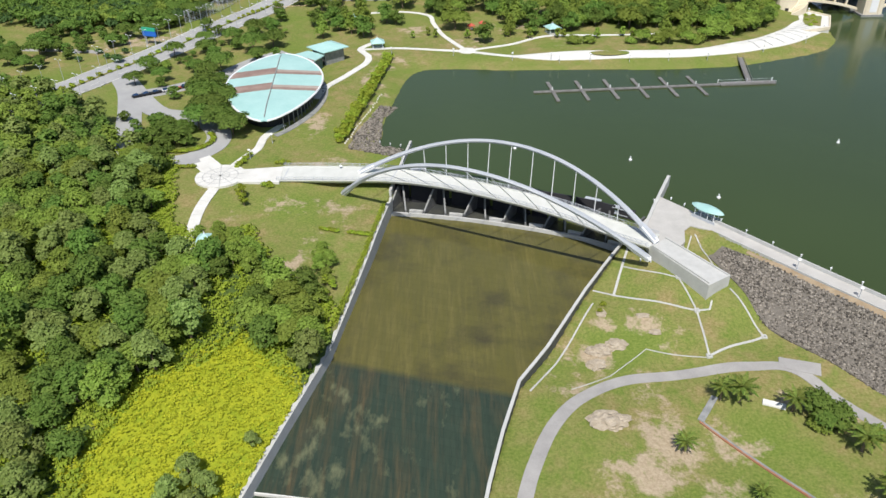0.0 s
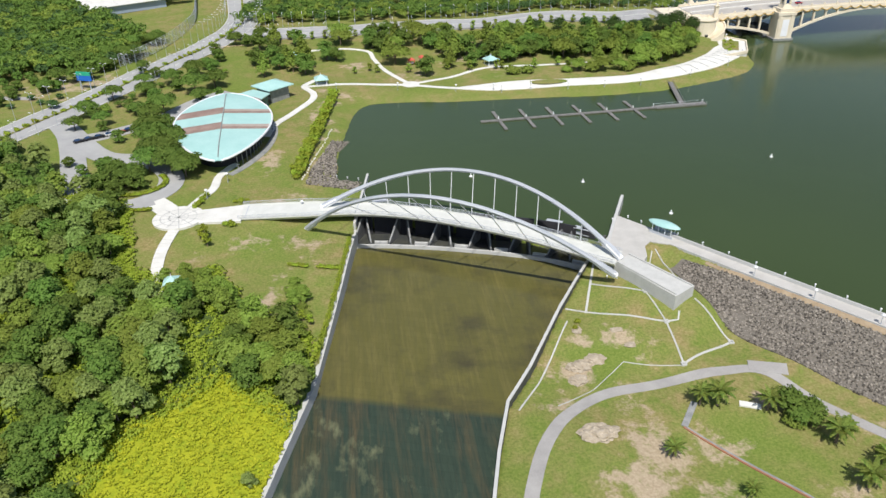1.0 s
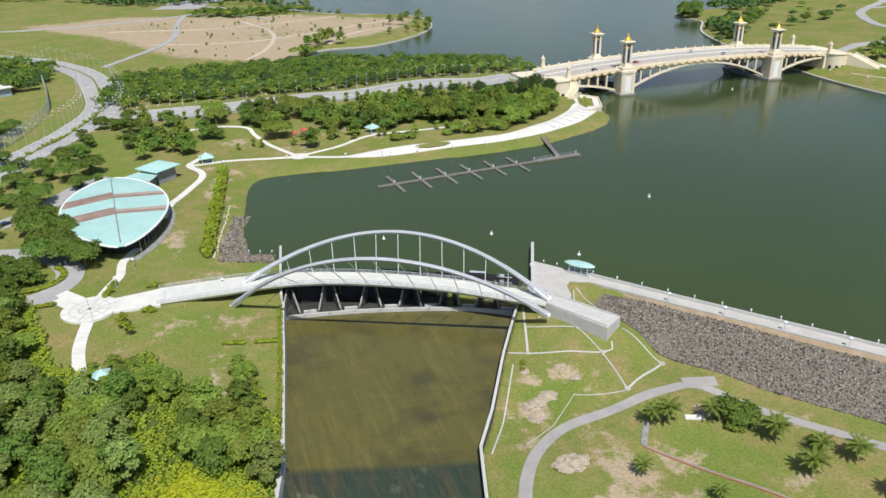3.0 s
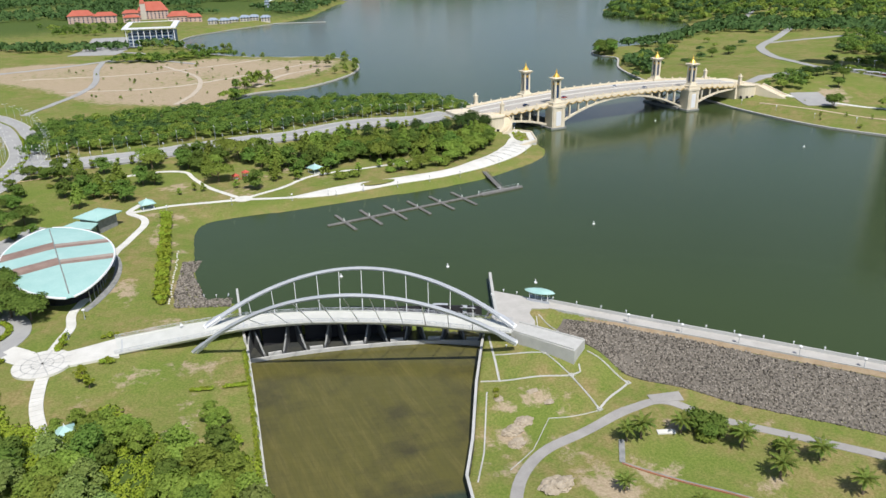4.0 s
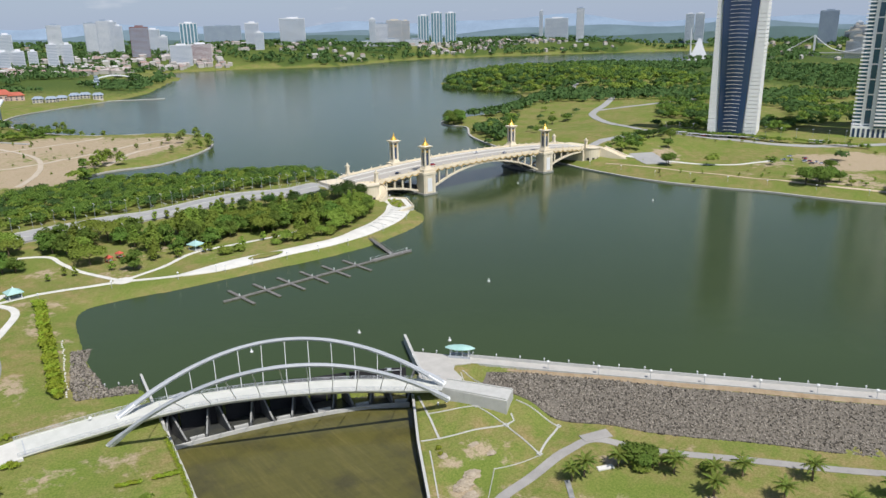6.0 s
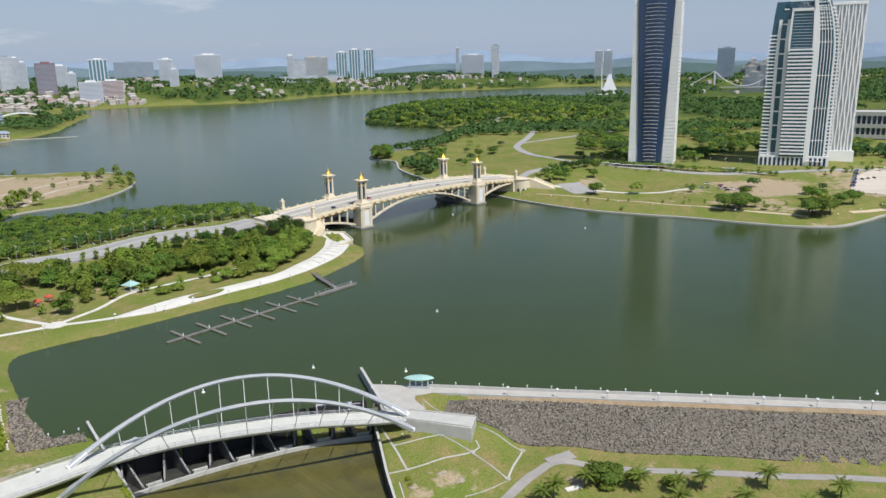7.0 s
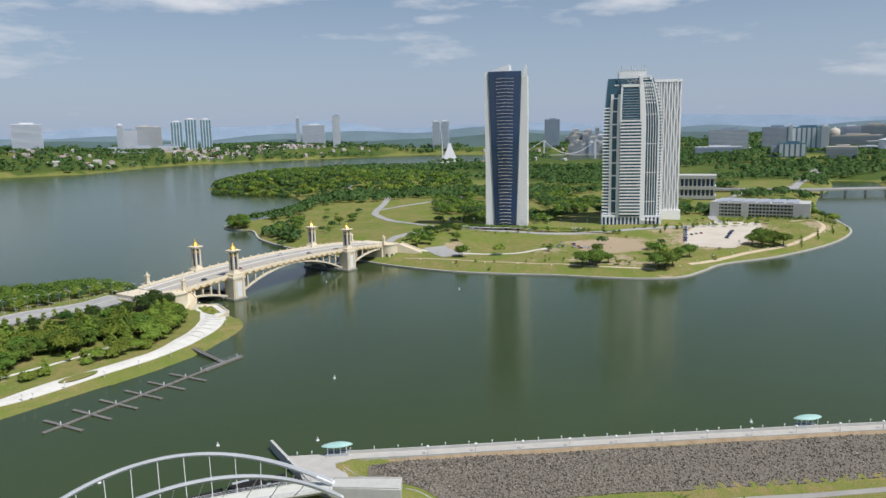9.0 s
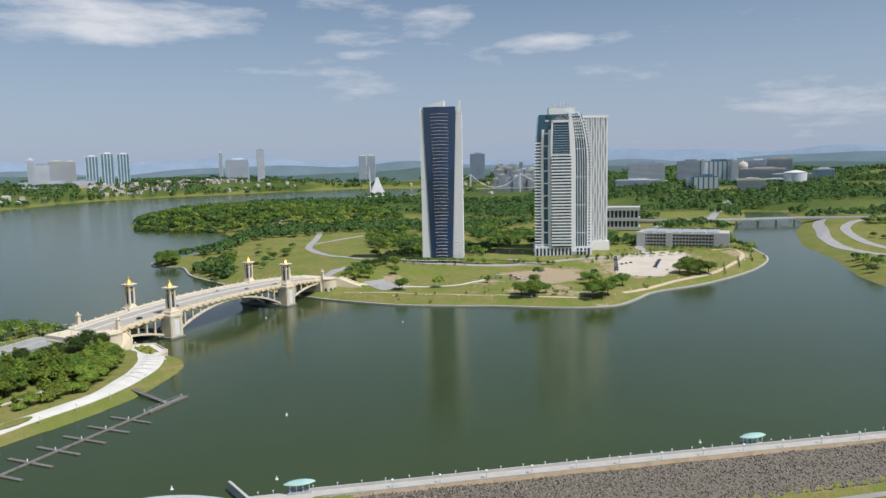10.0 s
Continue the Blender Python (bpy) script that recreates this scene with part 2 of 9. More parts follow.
def ribbon(bm, pts, width, lift=0.12, thick=0.3, across=3, heights=None):
    """A paved strip that lies on the ground along a plan path."""
    w = width if isinstance(width, (list, tuple)) else [width] * len(pts)
    p = [Vector((q[0], q[1], 0)) for q in pts]
    rows = []
    for i in range(len(p)):
        d = (p[min(i + 1, len(p) - 1)] - p[max(i - 1, 0)]).normalized()
        s = Vector((-d.y, d.x, 0))
        rows.append([p[i] + s * (w[i] * (k / across - 0.5)) for k in range(across + 1)])
    flat = [q for r in rows for q in r]
    if heights is None:
        z = ground(np.array([q.x for q in flat]), np.array([q.y for q in flat]))
    else:
        z = [heights[i] for i in range(len(rows)) for _ in range(across + 1)]
    top, low = [], []
    for i, r in enumerate(rows):
        zz = [float(z[i * (across + 1) + k]) + lift for k in range(across + 1)]
        top.append([bm.verts.new((q.x, q.y, v)) for q, v in zip(r, zz)])
        low.append([bm.verts.new((r[k].x, r[k].y, zz[k] - thick)) for k in (0, across)])
    for i in range(len(rows) - 1):
        for k in range(across):
            bm.faces.new((top[i][k], top[i][k + 1], top[i + 1][k + 1], top[i + 1][k]))
        bm.faces.new((top[i][0], top[i + 1][0], low[i + 1][0], low[i][0]))
        bm.faces.new((top[i][across], low[i][1], low[i + 1][1], top[i + 1][across]))
    for e in (0, -1):
        bm.faces.new([*top[e], low[e][1], low[e][0]])


def resample(pts, step):
    p = [Vector((q[0], q[1], 0)) for q in pts]
    out = [p[0]]
    for a, b in zip(p[:-1], p[1:]):
        n = max(1, int((b - a).length / step))
        out += [a.lerp(b, (i + 1) / n) for i in range(n)]
    return out


def setting(name, bm, material, label, category, smooth=False):
    ob = part(name, bm, material, None, "", smooth)
    return tagged(ob, label, category, kind="structure")

# ---- materials ----


def rgb(c):
    return (c[0], c[1], c[2], 1.0)


def plain(name, c1, c2=None, rough=0.7, scale=0.4, fine=6.0, bump=0.15, metal=0.0, island=0.0, spec=0.3, world_space=True, detail=6.0):
    """Two colours mixed by a coarse and a fine noise, with fine relief."""
    m = bpy.data.materials.new(name)
    m.use_nodes = True
    nt = m.node_tree
    b = nt.nodes["Principled BSDF"]
    b.inputs["Roughness"].default_value, b.inputs["Metallic"].default_value = rough, metal
    b.inputs["Specular IOR Level"].default_value = spec
    c2 = c2 or [v * 0.75 for v in c1]
    co = nt.nodes.new("ShaderNodeNewGeometry")
    vec = co.outputs["Position"]
    if not world_space:
        tc = nt.nodes.new("ShaderNodeTexCoord")
        vec = tc.outputs["Object"]
    n1, n2 = nt.nodes.new("ShaderNodeTexNoise"), nt.nodes.new("ShaderNodeTexNoise")
    n1.inputs["Scale"].default_value, n1.inputs["Detail"].default_value, n1.inputs["Roughness"].default_value = scale, detail, 0.62
    n2.inputs["Scale"].default_value, n2.inputs["Detail"].default_value = fine, 3.0
    for n in (n1, n2):
        nt.links.new(vec, n.inputs["Vector"])
    add = nt.nodes.new("ShaderNodeMath")
    add.operation = "MULTIPLY_ADD"
    add.inputs[1].default_value = 0.45
    nt.links.new(n2.outputs["Fac"], add.inputs[0])
    nt.links.new(n1.outputs["Fac"], add.inputs[2])
    fac = add.outputs["Value"]
    if island:
        mul = nt.nodes.new("ShaderNodeMath")
        mul.operation = "MULTIPLY_ADD"
        mul.inputs[1].default_value = island
        nt.links.new(co.outputs["Random Per Island"], mul.inputs[0])
        nt.links.new(fac, mul.inputs[2])
        fac = mul.outputs["Value"]
    rng = nt.nodes.new("ShaderNodeMapRange")
    rng.inputs["From Min"].default_value, rng.inputs["From Max"].default_value = 0.45 + island * 0.25, 1.0 + island * 0.75
    nt.links.new(fac, rng.inputs["Value"])
    mix = nt.nodes.new("ShaderNodeMix")
    mix.data_type = "RGBA"
    mix.inputs["A"].default_value, mix.inputs["B"].default_value = rgb(c1), rgb(c2)
    nt.links.new(rng.outputs["Result"], mix.inputs["Factor"])
    nt.links.new(mix.outputs["Result"], b.inputs["Base Color"])
    if bump:
        bp = nt.nodes.new("ShaderNodeBump")
        bp.inputs["Strength"].default_value, bp.inputs["Distance"].default_value = bump, 0.1
        nt.links.new(n2.outputs["Fac"], bp.inputs["Height"])
        nt.links.new(bp.outputs["Normal"], b.inputs["Normal"])
    return m


def node_mix(nt, fac, a, b):
    mix = nt.nodes.new("ShaderNodeMix")
    mix.data_type = "RGBA"
    for key, v in (("A", a), ("B", b)):
        if isinstance(v, (tuple, list)):
            mix.inputs[key].default_value = rgb(v)
        else:
            nt.links.new(v, mix.inputs[key])
    if isinstance(fac, float):
        mix.inputs["Factor"].default_value = fac
    else:
        nt.links.new(fac, mix.inputs["Factor"])
    return mix.outputs["Result"]


def node_noise(nt, vec, scale, detail=5.0, lo=0.35, hi=0.65, rough=0.6):
    n = nt.nodes.new("ShaderNodeTexNoise")
    n.inputs["Scale"].default_value, n.inputs["Detail"].default_value, n.inputs["Roughness"].default_value = scale, detail, rough
    nt.links.new(vec, n.inputs["Vector"])
    r = nt.nodes.new("ShaderNodeMapRange")
    r.inputs["From Min"].default_value, r.inputs["From Max"].default_value = lo, hi
    nt.links.new(n.outputs["Fac"], r.inputs["Value"])
    return r.outputs["Result"], n.outputs["Fac"]


def ground_material():
    m = bpy.data.materials.new("turf_and_soil")
    m.use_nodes = True
    nt = m.node_tree
    b = nt.nodes["Principled BSDF"]
    b.inputs["Roughness"].default_value, b.inputs["Specular IOR Level"].default_value = 0.95, 0.1
    pos = nt.nodes.new("ShaderNodeNewGeometry").outputs["Position"]
    big, _ = node_noise(nt, pos, 0.035, 6, 0.36, 0.58)
    mid, _ = node_noise(nt, pos, 0.16, 9, 0.36, 0.64, 0.72)
    tiny, tiny_raw = node_noise(nt, pos, 1.5, 8, 0.36, 0.64, 0.75)
    lush = node_mix(nt, tiny, (0.085, 0.15, 0.02), (0.17, 0.235, 0.042))
    dry = node_mix(nt, tiny, (0.18, 0.16, 0.055), (0.33, 0.265, 0.125))
    both = nt.nodes.new("ShaderNodeMath")
    both.operation = "MULTIPLY_ADD"
    both.inputs[2].default_value = 0.17
    nt.links.new(big, both.inputs[0])
    nt.links.new(mid, both.inputs[1])
    grass = node_mix(nt, both.outputs["Value"], lush, dry)
    att = nt.nodes.new("ShaderNodeAttribute")
    att.attribute_name = "cover"
    sep = nt.nodes.new("ShaderNodeSeparateColor")
    nt.links.new(att.outputs["Color"], sep.inputs["Color"])
    soil = node_mix(nt, tiny, (0.3, 0.235, 0.15), (0.47, 0.385, 0.275))
    under = node_mix(nt, tiny, (0.05, 0.08, 0.02), (0.1, 0.145, 0.035))
    fern = node_mix(nt, mid, (0.22, 0.28, 0.02), (0.36, 0.37, 0.025))

    def edge(mask, spread=0.75):
        e = nt.nodes.new("ShaderNodeMath")
        e.operation = "MULTIPLY_ADD"
        e.inputs[1].default_value, e.inputs[2].default_value = spread, -spread / 2
        nt.links.new(mid, e.inputs[0])
        s = nt.nodes.new("ShaderNodeMath")
        s.operation = "ADD"
        nt.links.new(e.outputs["Value"], s.inputs[0])
        nt.links.new(mask, s.inputs[1])
        r = nt.nodes.new("ShaderNodeMapRange")
        r.inputs["From Min"].default_value, r.inputs["From Max"].default_value = 0.35, 0.65
        nt.links.new(s.outputs["Value"], r.inputs["Value"])
        return r.outputs["Result"]

    c = node_mix(nt, edge(sep.outputs["Blue"], 0.3), grass, fern)
    c = node_mix(nt, edge(sep.outputs["Green"], 0.4), c, under)
    c = node_mix(nt, edge(sep.outputs["Red"], 0.7), c, soil)
    nt.links.new(c, b.inputs["Base Color"])
    bp = nt.nodes.new("ShaderNodeBump")
    bp.inputs["Strength"].default_value, bp.inputs["Distance"].default_value = 0.5, 0.25
    nt.links.new(tiny_raw, bp.inputs["Height"])
    nt.links.new(bp.outputs["Normal"], b.inputs["Normal"])
    return m


def water_material(name, deep, rough, ripple, stains=False):
    m = bpy.data.materials.new(name)
    m.use_nodes = True
    nt = m.node_tree
    b = nt.nodes["Principled BSDF"]
    b.inputs["Roughness"].default_value, b.inputs["IOR"].default_value = rough, 1.33
    pos = nt.nodes.new("ShaderNodeNewGeometry").outputs["Position"]
    n1, raw = node_noise(nt, pos, 0.9, 4)
    n2, _ = node_noise(nt, pos, 0.006, 3, 0.3, 0.7)
    c = node_mix(nt, n2, deep, [v * 1.18 for v in deep])
    nt.links.new(c, b.inputs["Base Color"])
    bp = nt.nodes.new("ShaderNodeBump")
    bp.inputs["Strength"].default_value, bp.inputs["Distance"].default_value = ripple, 0.08
    nt.links.new(raw, bp.inputs["Height"])
    nt.links.new(bp.outputs["Normal"], b.inputs["Normal"])
    return m


def spillway_water(name):
    """Clear shallow water over a stained floor: brown slabs above, a darker green pool below the step."""
    m = bpy.data.materials.new(name)
    m.use_nodes = True
    nt = m.node_tree
    b = nt.nodes["Principled BSDF"]
    b.inputs["Roughness"].default_value, b.inputs["IOR"].default_value = 0.12, 1.33
    pos = nt.nodes.new("ShaderNodeNewGeometry").outputs["Position"]

    def turned(sx, sy):
        mp = nt.nodes.new("ShaderNodeMapping")
        mp.inputs["Rotation"].default_value = (0, 0, radians(18))
        mp.inputs["Scale"].default_value = (sx, sy, 1)
        nt.links.new(pos, mp.inputs["Vector"])
        return mp.outputs["Vector"]

    streak, _ = node_noise(nt, turned(0.42, 0.035), 1.0, 8, 0.45, 0.72)
    fine, _ = node_noise(nt, turned(1.6, 0.12), 1.0, 6, 0.4, 0.7)
    blot, blot_raw = node_noise(nt, pos, 0.07, 6, 0.5, 0.75)
    pale, _ = node_noise(nt, turned(0.22, 0.1), 1.0, 7, 0.58, 0.74)
    _, raw = node_noise(nt, pos, 1.1, 3)
    slab = nt.nodes.new("ShaderNodeTexBrick")
    slab.inputs["Scale"].default_value, slab.inputs["Mortar Size"].default_value = 1.0, 0.01
    slab.inputs["Color1"].default_value, slab.inputs["Color2"].default_value, slab.inputs["Mortar"].default_value = (1, 1, 1, 1), (0.82, 0.82, 0.8, 1), (0.7, 0.7, 0.68, 1)
    nt.links.new(turned(0.11, 0.11), slab.inputs["Vector"])
    shallow = node_mix(nt, streak, (0.112, 0.104, 0.032), (0.15, 0.132, 0.045))
    shallow = node_mix(nt, fine, shallow, (0.1, 0.094, 0.033))
    shallow = node_mix(nt, blot, shallow, (0.06, 0.056, 0.03))
    deep = node_mix(nt, streak, (0.04, 0.058, 0.04), (0.1, 0.078, 0.042))
    deep = node_mix(nt, fine, deep, (0.03, 0.046, 0.034))
    deep = node_mix(nt, pale, deep, (0.15, 0.16, 0.09))
    dot = nt.nodes.new("ShaderNodeVectorMath")
    dot.operation = "DOT_PRODUCT"
    dot.inputs[1].default_value = (0.278, 0.961, 0)
    nt.links.new(pos, dot.inputs[0])
    wob = nt.nodes.new("ShaderNodeMath")
    wob.operation = "MULTIPLY_ADD"
    wob.inputs[1].default_value = 3.0
    nt.links.new(blot_raw, wob.inputs[0])
    nt.links.new(dot.outputs["Value"], wob.inputs[2])
    side = nt.nodes.new("ShaderNodeMapRange")
    side.inputs["From Min"].default_value, side.inputs["From Max"].default_value = 127.0, 129.4
    nt.links.new(wob.outputs["Value"], side.inputs["Value"])
    c = node_mix(nt, side.outputs["Result"], deep, shallow)
    mul = nt.nodes.new("ShaderNodeMix")
    mul.data_type, mul.blend_type = "RGBA", "MULTIPLY"
    mul.inputs["Factor"].default_value = 0.35
    nt.links.new(c, mul.inputs["A"])
    nt.links.new(slab.outputs["Color"], mul.inputs["B"])
    nt.links.new(mul.outputs["Result"], b.inputs["Base Color"])
    bp = nt.nodes.new("ShaderNodeBump")
    bp.inputs["Strength"].default_value, bp.inputs["Distance"].default_value = 0.08, 0.05
    nt.links.new(raw, bp.inputs["Height"])
    nt.links.new(bp.outputs["Normal"], b.inputs["Normal"])
    return m


def glass_front(name, tint, rough=0.08):
    m = plain(name, tint, [v * 1.5 for v in tint], rough, 0.05, 0.5, 0.0, 0.0, 0.3, 0.8)
    return m


M_GROUND = ground_material()
M_LAKE = water_material("lake_water", (0.04, 0.06, 0.019), 0.17, 0.22)
M_BASIN = spillway_water("shallow_water")
M_CONCRETE = plain("concrete", (0.42, 0.42, 0.4), (0.55, 0.55, 0.53), 0.85, 0.3, 5)
M_CREST = plain("worn_grey_concrete", (0.4, 0.385, 0.36), (0.52, 0.505, 0.475), 0.85, 0.25, 4)
M_DARK_CONCRETE = plain("stained_concrete", (0.16, 0.17, 0.17), (0.34, 0.34, 0.33), 0.85, 0.5, 5)
M_WHITE_PAVE = plain("pale_paving", (0.56, 0.55, 0.51), (0.72, 0.71, 0.67), 0.8, 0.2, 3)
M_ROAD = plain("sunlit_road_asphalt", (0.3, 0.3, 0.3), (0.4, 0.4, 0.39), 0.9, 0.12, 3)
M_ASPHALT = plain("asphalt", (0.27, 0.26, 0.25), (0.4, 0.385, 0.365), 0.9, 0.15, 4)
M_WHITE_PAINT = plain("white_paint", (0.72, 0.73, 0.74), (0.82, 0.83, 0.84), 0.4, 0.2, 2, 0.02)
M_STEEL = plain("painted_steel", (0.36, 0.39, 0.43), (0.48, 0.5, 0.53), 0.4, 0.2, 2, 0.02)
M_TEAL = plain("teal_sheet_roof", (0.3, 0.52, 0.49), (0.42, 0.62, 0.585), 0.5, 0.12, 1.5, 0.05)
M_RUST = plain("rusty_sheet_roof", (0.2, 0.125, 0.1), (0.34, 0.25, 0.21), 0.7, 0.2, 2, 0.05)
M_RUST_PALE = plain("faded_rusty_sheet_roof", (0.29, 0.22, 0.185), (0.42, 0.37, 0.32), 0.7, 0.2, 2, 0.05)
M_CREAM = plain("cream_stone", (0.64, 0.56, 0.42), (0.75, 0.68, 0.54), 0.75, 0.15, 2)
M_GOLD = plain("gold_leaf", (0.75, 0.45, 0.08), (0.85, 0.55, 0.12), 0.35, 0.5, 3, 0.02, 0.6)
M_BRONZE = plain("aged_gilding", (0.36, 0.24, 0.06), (0.5, 0.34, 0.1), 0.5, 0.5, 3, 0.02, 0.3)
M_DARK_GLASS = glass_front("dark_blue_glass", (0.018, 0.04, 0.095))
M_TEAL_GLASS = glass_front("teal_glass", (0.025, 0.085, 0.125), 0.12)
M_TOWER_WHITE = plain("white_cladding", (0.84, 0.84, 0.84), (0.89, 0.89, 0.89), 0.45, 0.02, 0.4, 0.0)
M_BRICK = plain("red_brick_kerb", (0.38, 0.13, 0.06), (0.3, 0.2, 0.14), 0.9, 1.0, 6)
M_ROCK = plain("pale_boulder", (0.26, 0.215, 0.15), (0.5, 0.43, 0.34), 0.95, 0.9, 5, 0.9)
M_RIPRAP = plain("grey_rubble", (0.072, 0.064, 0.054), (0.31, 0.278, 0.235), 0.9, 1.4, 5, 0.3, island=2.0)
M_BARK = plain("bark", (0.12, 0.09, 0.06), (0.2, 0.16, 0.11), 0.95, 1, 8, 0.4)
M_RED_TILE = plain("red_roof_tiles", (0.38, 0.09, 0.06), (0.48, 0.15, 0.1), 0.8, 0.05, 1)
# near-black of tyres and rack bars, also shade painted under decks and in openings
M_DARK = plain("black_parts_and_shade", (0.02, 0.02, 0.022), (0.035, 0.035, 0.04), 0.7, 0.3, 3)


def leaf_material(name, c1, c2):
    m = plain(name, c1, c2, 0.75, 0.3, 1.6, 0.0, 0.0, 0.6, 0.15, False, 4.0)
    nt = m.node_tree
    b = nt.nodes["Principled BSDF"]
    info = nt.nodes.new("ShaderNodeObjectInfo")
    hue = nt.nodes.new("ShaderNodeHueSaturation")
    link = b.inputs["Base Color"].links[0]
    nt.links.new(link.from_socket, hue.inputs["Color"])
    r1, r2 = nt.nodes.new("ShaderNodeMapRange"), nt.nodes.new("ShaderNodeMapRange")
    r1.inputs["To Min"].default_value, r1.inputs["To Max"].default_value = 0.482, 0.512
    r2.inputs["To Min"].default_value, r2.inputs["To Max"].default_value = 0.95, 1.45
    for r, sock in ((r1, "Hue"), (r2, "Value")):
        nt.links.new(info.outputs["Random"], r.inputs["Value"])
        nt.links.new(r.outputs["Result"], hue.inputs[sock])
    nt.links.new(hue.outputs["Color"], b.inputs["Base Color"])
    tr = nt.nodes.new("ShaderNodeBsdfTranslucent")
    nt.links.new(hue.outputs["Color"], tr.inputs["Color"])
    ms = nt.nodes.new("ShaderNodeMixShader")
    ms.inputs["Fac"].default_value = 0.36
    nt.links.new(b.outputs["BSDF"], ms.inputs[1])
    nt.links.new(tr.outputs["BSDF"], ms.inputs[2])
    nt.links.new(ms.outputs["Shader"], nt.nodes["Material Output"].inputs["Surface"])
    return m


M_LEAF = leaf_material("leaves", (0.118, 0.182, 0.027), (0.265, 0.345, 0.068))
M_LEAF_DARK = leaf_material("dark_leaves", (0.075, 0.14, 0.024), (0.165, 0.25, 0.052))
M_LEAF_DEEP = leaf_material("deep_green_leaves", (0.03, 0.07, 0.018), (0.075, 0.135, 0.032))
M_LEAF_GREY = leaf_material("grey_green_leaves", (0.13, 0.19, 0.045), (0.265, 0.34, 0.1))
M_LEAF_LIGHT = leaf_material("light_leaves", (0.15, 0.225, 0.03), (0.29, 0.38, 0.07))
M_LEAF_LIME = leaf_material("lime_leaves", (0.18, 0.255, 0.025), (0.33, 0.39, 0.05))
# cooler green, on the far woods in place of distance haze
M_LEAF_FAR = leaf_material("cool_green_leaves", (0.045, 0.1, 0.032), (0.1, 0.175, 0.055))
M_PALM = leaf_material("palm_fronds", (0.075, 0.125, 0.024), (0.2, 0.245, 0.05))

# ---- ground, water ----
xs = axis([(-4600, 0), (-1500, 220), (-400, 55), (-110, 7), (-48, 2.5), (104, 0.85), (260, 3.0), (480, 6), (900, 8), (1700, 28), (3300, 90), (4700, 220)])
ys = axis([(-3000, 0), (-600, 200), (-60, 18), (84, 5), (222, 0.85), (345, 2.4), (560, 4), (900, 10), (1700, 26), (3000, 80), (4700, 200)])
gx, gy = np.meshgrid(xs, ys)
gz = ground(gx, gy)
nx, ny = len(xs), len(ys)
g_me = bpy.data.meshes.new("ground")
verts = np.stack([gx.ravel(), gy.ravel(), gz.ravel()], 1)
ii = (np.arange(ny - 1)[:, None] * nx + np.arange(nx - 1)[None, :]).ravel()
quads = np.stack([ii, ii + 1, ii + nx + 1, ii + nx], 1)
g_me.vertices.add(len(verts))
g_me.vertices.foreach_set("co", verts.ravel())
g_me.loops.add(quads.size)
g_me.loops.foreach_set("vertex_index", quads.ravel())
g_me.polygons.add(len(quads))
g_me.polygons.foreach_set("loop_start", np.arange(0, quads.size, 4))
g_me.polygons.foreach_set("loop_total", np.full(len(quads), 4))
g_me.polygons.foreach_set("use_smooth", np.ones(len(quads), bool))
g_me.update()
g_me.validate()
g_me.materials.append(M_GROUND)

# what covers the ground: bare soil, wood floor, yellow fern
FOREST = [(-93, 236), (-88, 226), (-80, 192), (-66, 182), (-54, 190), (-44, 168), (-28, 158), (-20, 139), (-27, 122), (-40, 80), (-60, 20), (-260, 20), (-330, 330), (-200, 325), (-150, 300), (-116, 262)]
FERN = [(-46, 143), (-66, 123), (-70, 100), (-62, 84), (-40, 84), (-33, 100), (-26, 122), (-35, 136)]
BARE = [(-80, 790), (-39, 668), (51, 612), (75, 690), (185, 765), (228, 840), (100, 940), (5, 955), (-90, 1000), (-200, 950)]


def spot(x, y, cx, cy, r, sx=1.0):
    return np.clip(1.25 - np.hypot((x - cx) / sx, y - cy) / r, 0, 1)


fx, fy = gx.ravel(), gy.ravel()
soil = np.zeros(fx.shape)
for cx, cy, r, sx, k in ((-39, 170, 7, 0.9, 0.7), (42, 140, 6, 1, 0.75), (53, 112, 10, 0.9, 0.8), (46, 103, 9, 1, 0.75), (56, 151, 5, 1.6, 0.65), (46, 150, 4, 1, 0.62),
                     (83, 124, 4, 1, 0.7), (36, 128, 4, 2, 0.6), (-45, 270, 9, 1, 0.62), (-28, 315, 10, 0.6, 0.72), (-30, 205, 6, 1.8, 0.5), (640, 200, 45, 2, 0.75), (700, 185, 55, 1.6, 0.8),
                     (-21, 302, 6, 0.6, 0.66), (-24, 272, 7, 0.6, 0.62), (-22, 335, 8, 0.8, 0.68), (-36, 176, 5, 0.7, 0.72), (470, 260, 14, 1, 0.66), (492, 232, 16, 1.4, 0.7), (590, 250, 20, 1.2, 0.72), (455, 300, 12, 0.6, 0.6), (780, 108, 14, 1.2, 0.7), (610, 300, 22, 0.8, 0.68), (660, 240, 22, 1.4, 0.74), (95, 118, 4, 3, 0.5), (545, 270, 35, 1, 0.75), (500, 300, 22, 1, 0.6), (450, 180, 9, 1, 0.7), (-150, 380, 30, 1, 0.5), (60, 96, 8, 1.5, 0.6), (28, 120, 5, 0.6, 0.55)):
    soil = np.maximum(soil, k * spot(fx, fy, cx, cy, r, sx))
soil = np.maximum(soil, 0.98 * np.clip(0.55 - poly_distance(fx, fy, BARE) / 20, 0, 1) * (0.82 + 0.18 * np.sin(fx / 40) * np.sin(fy / 33)))
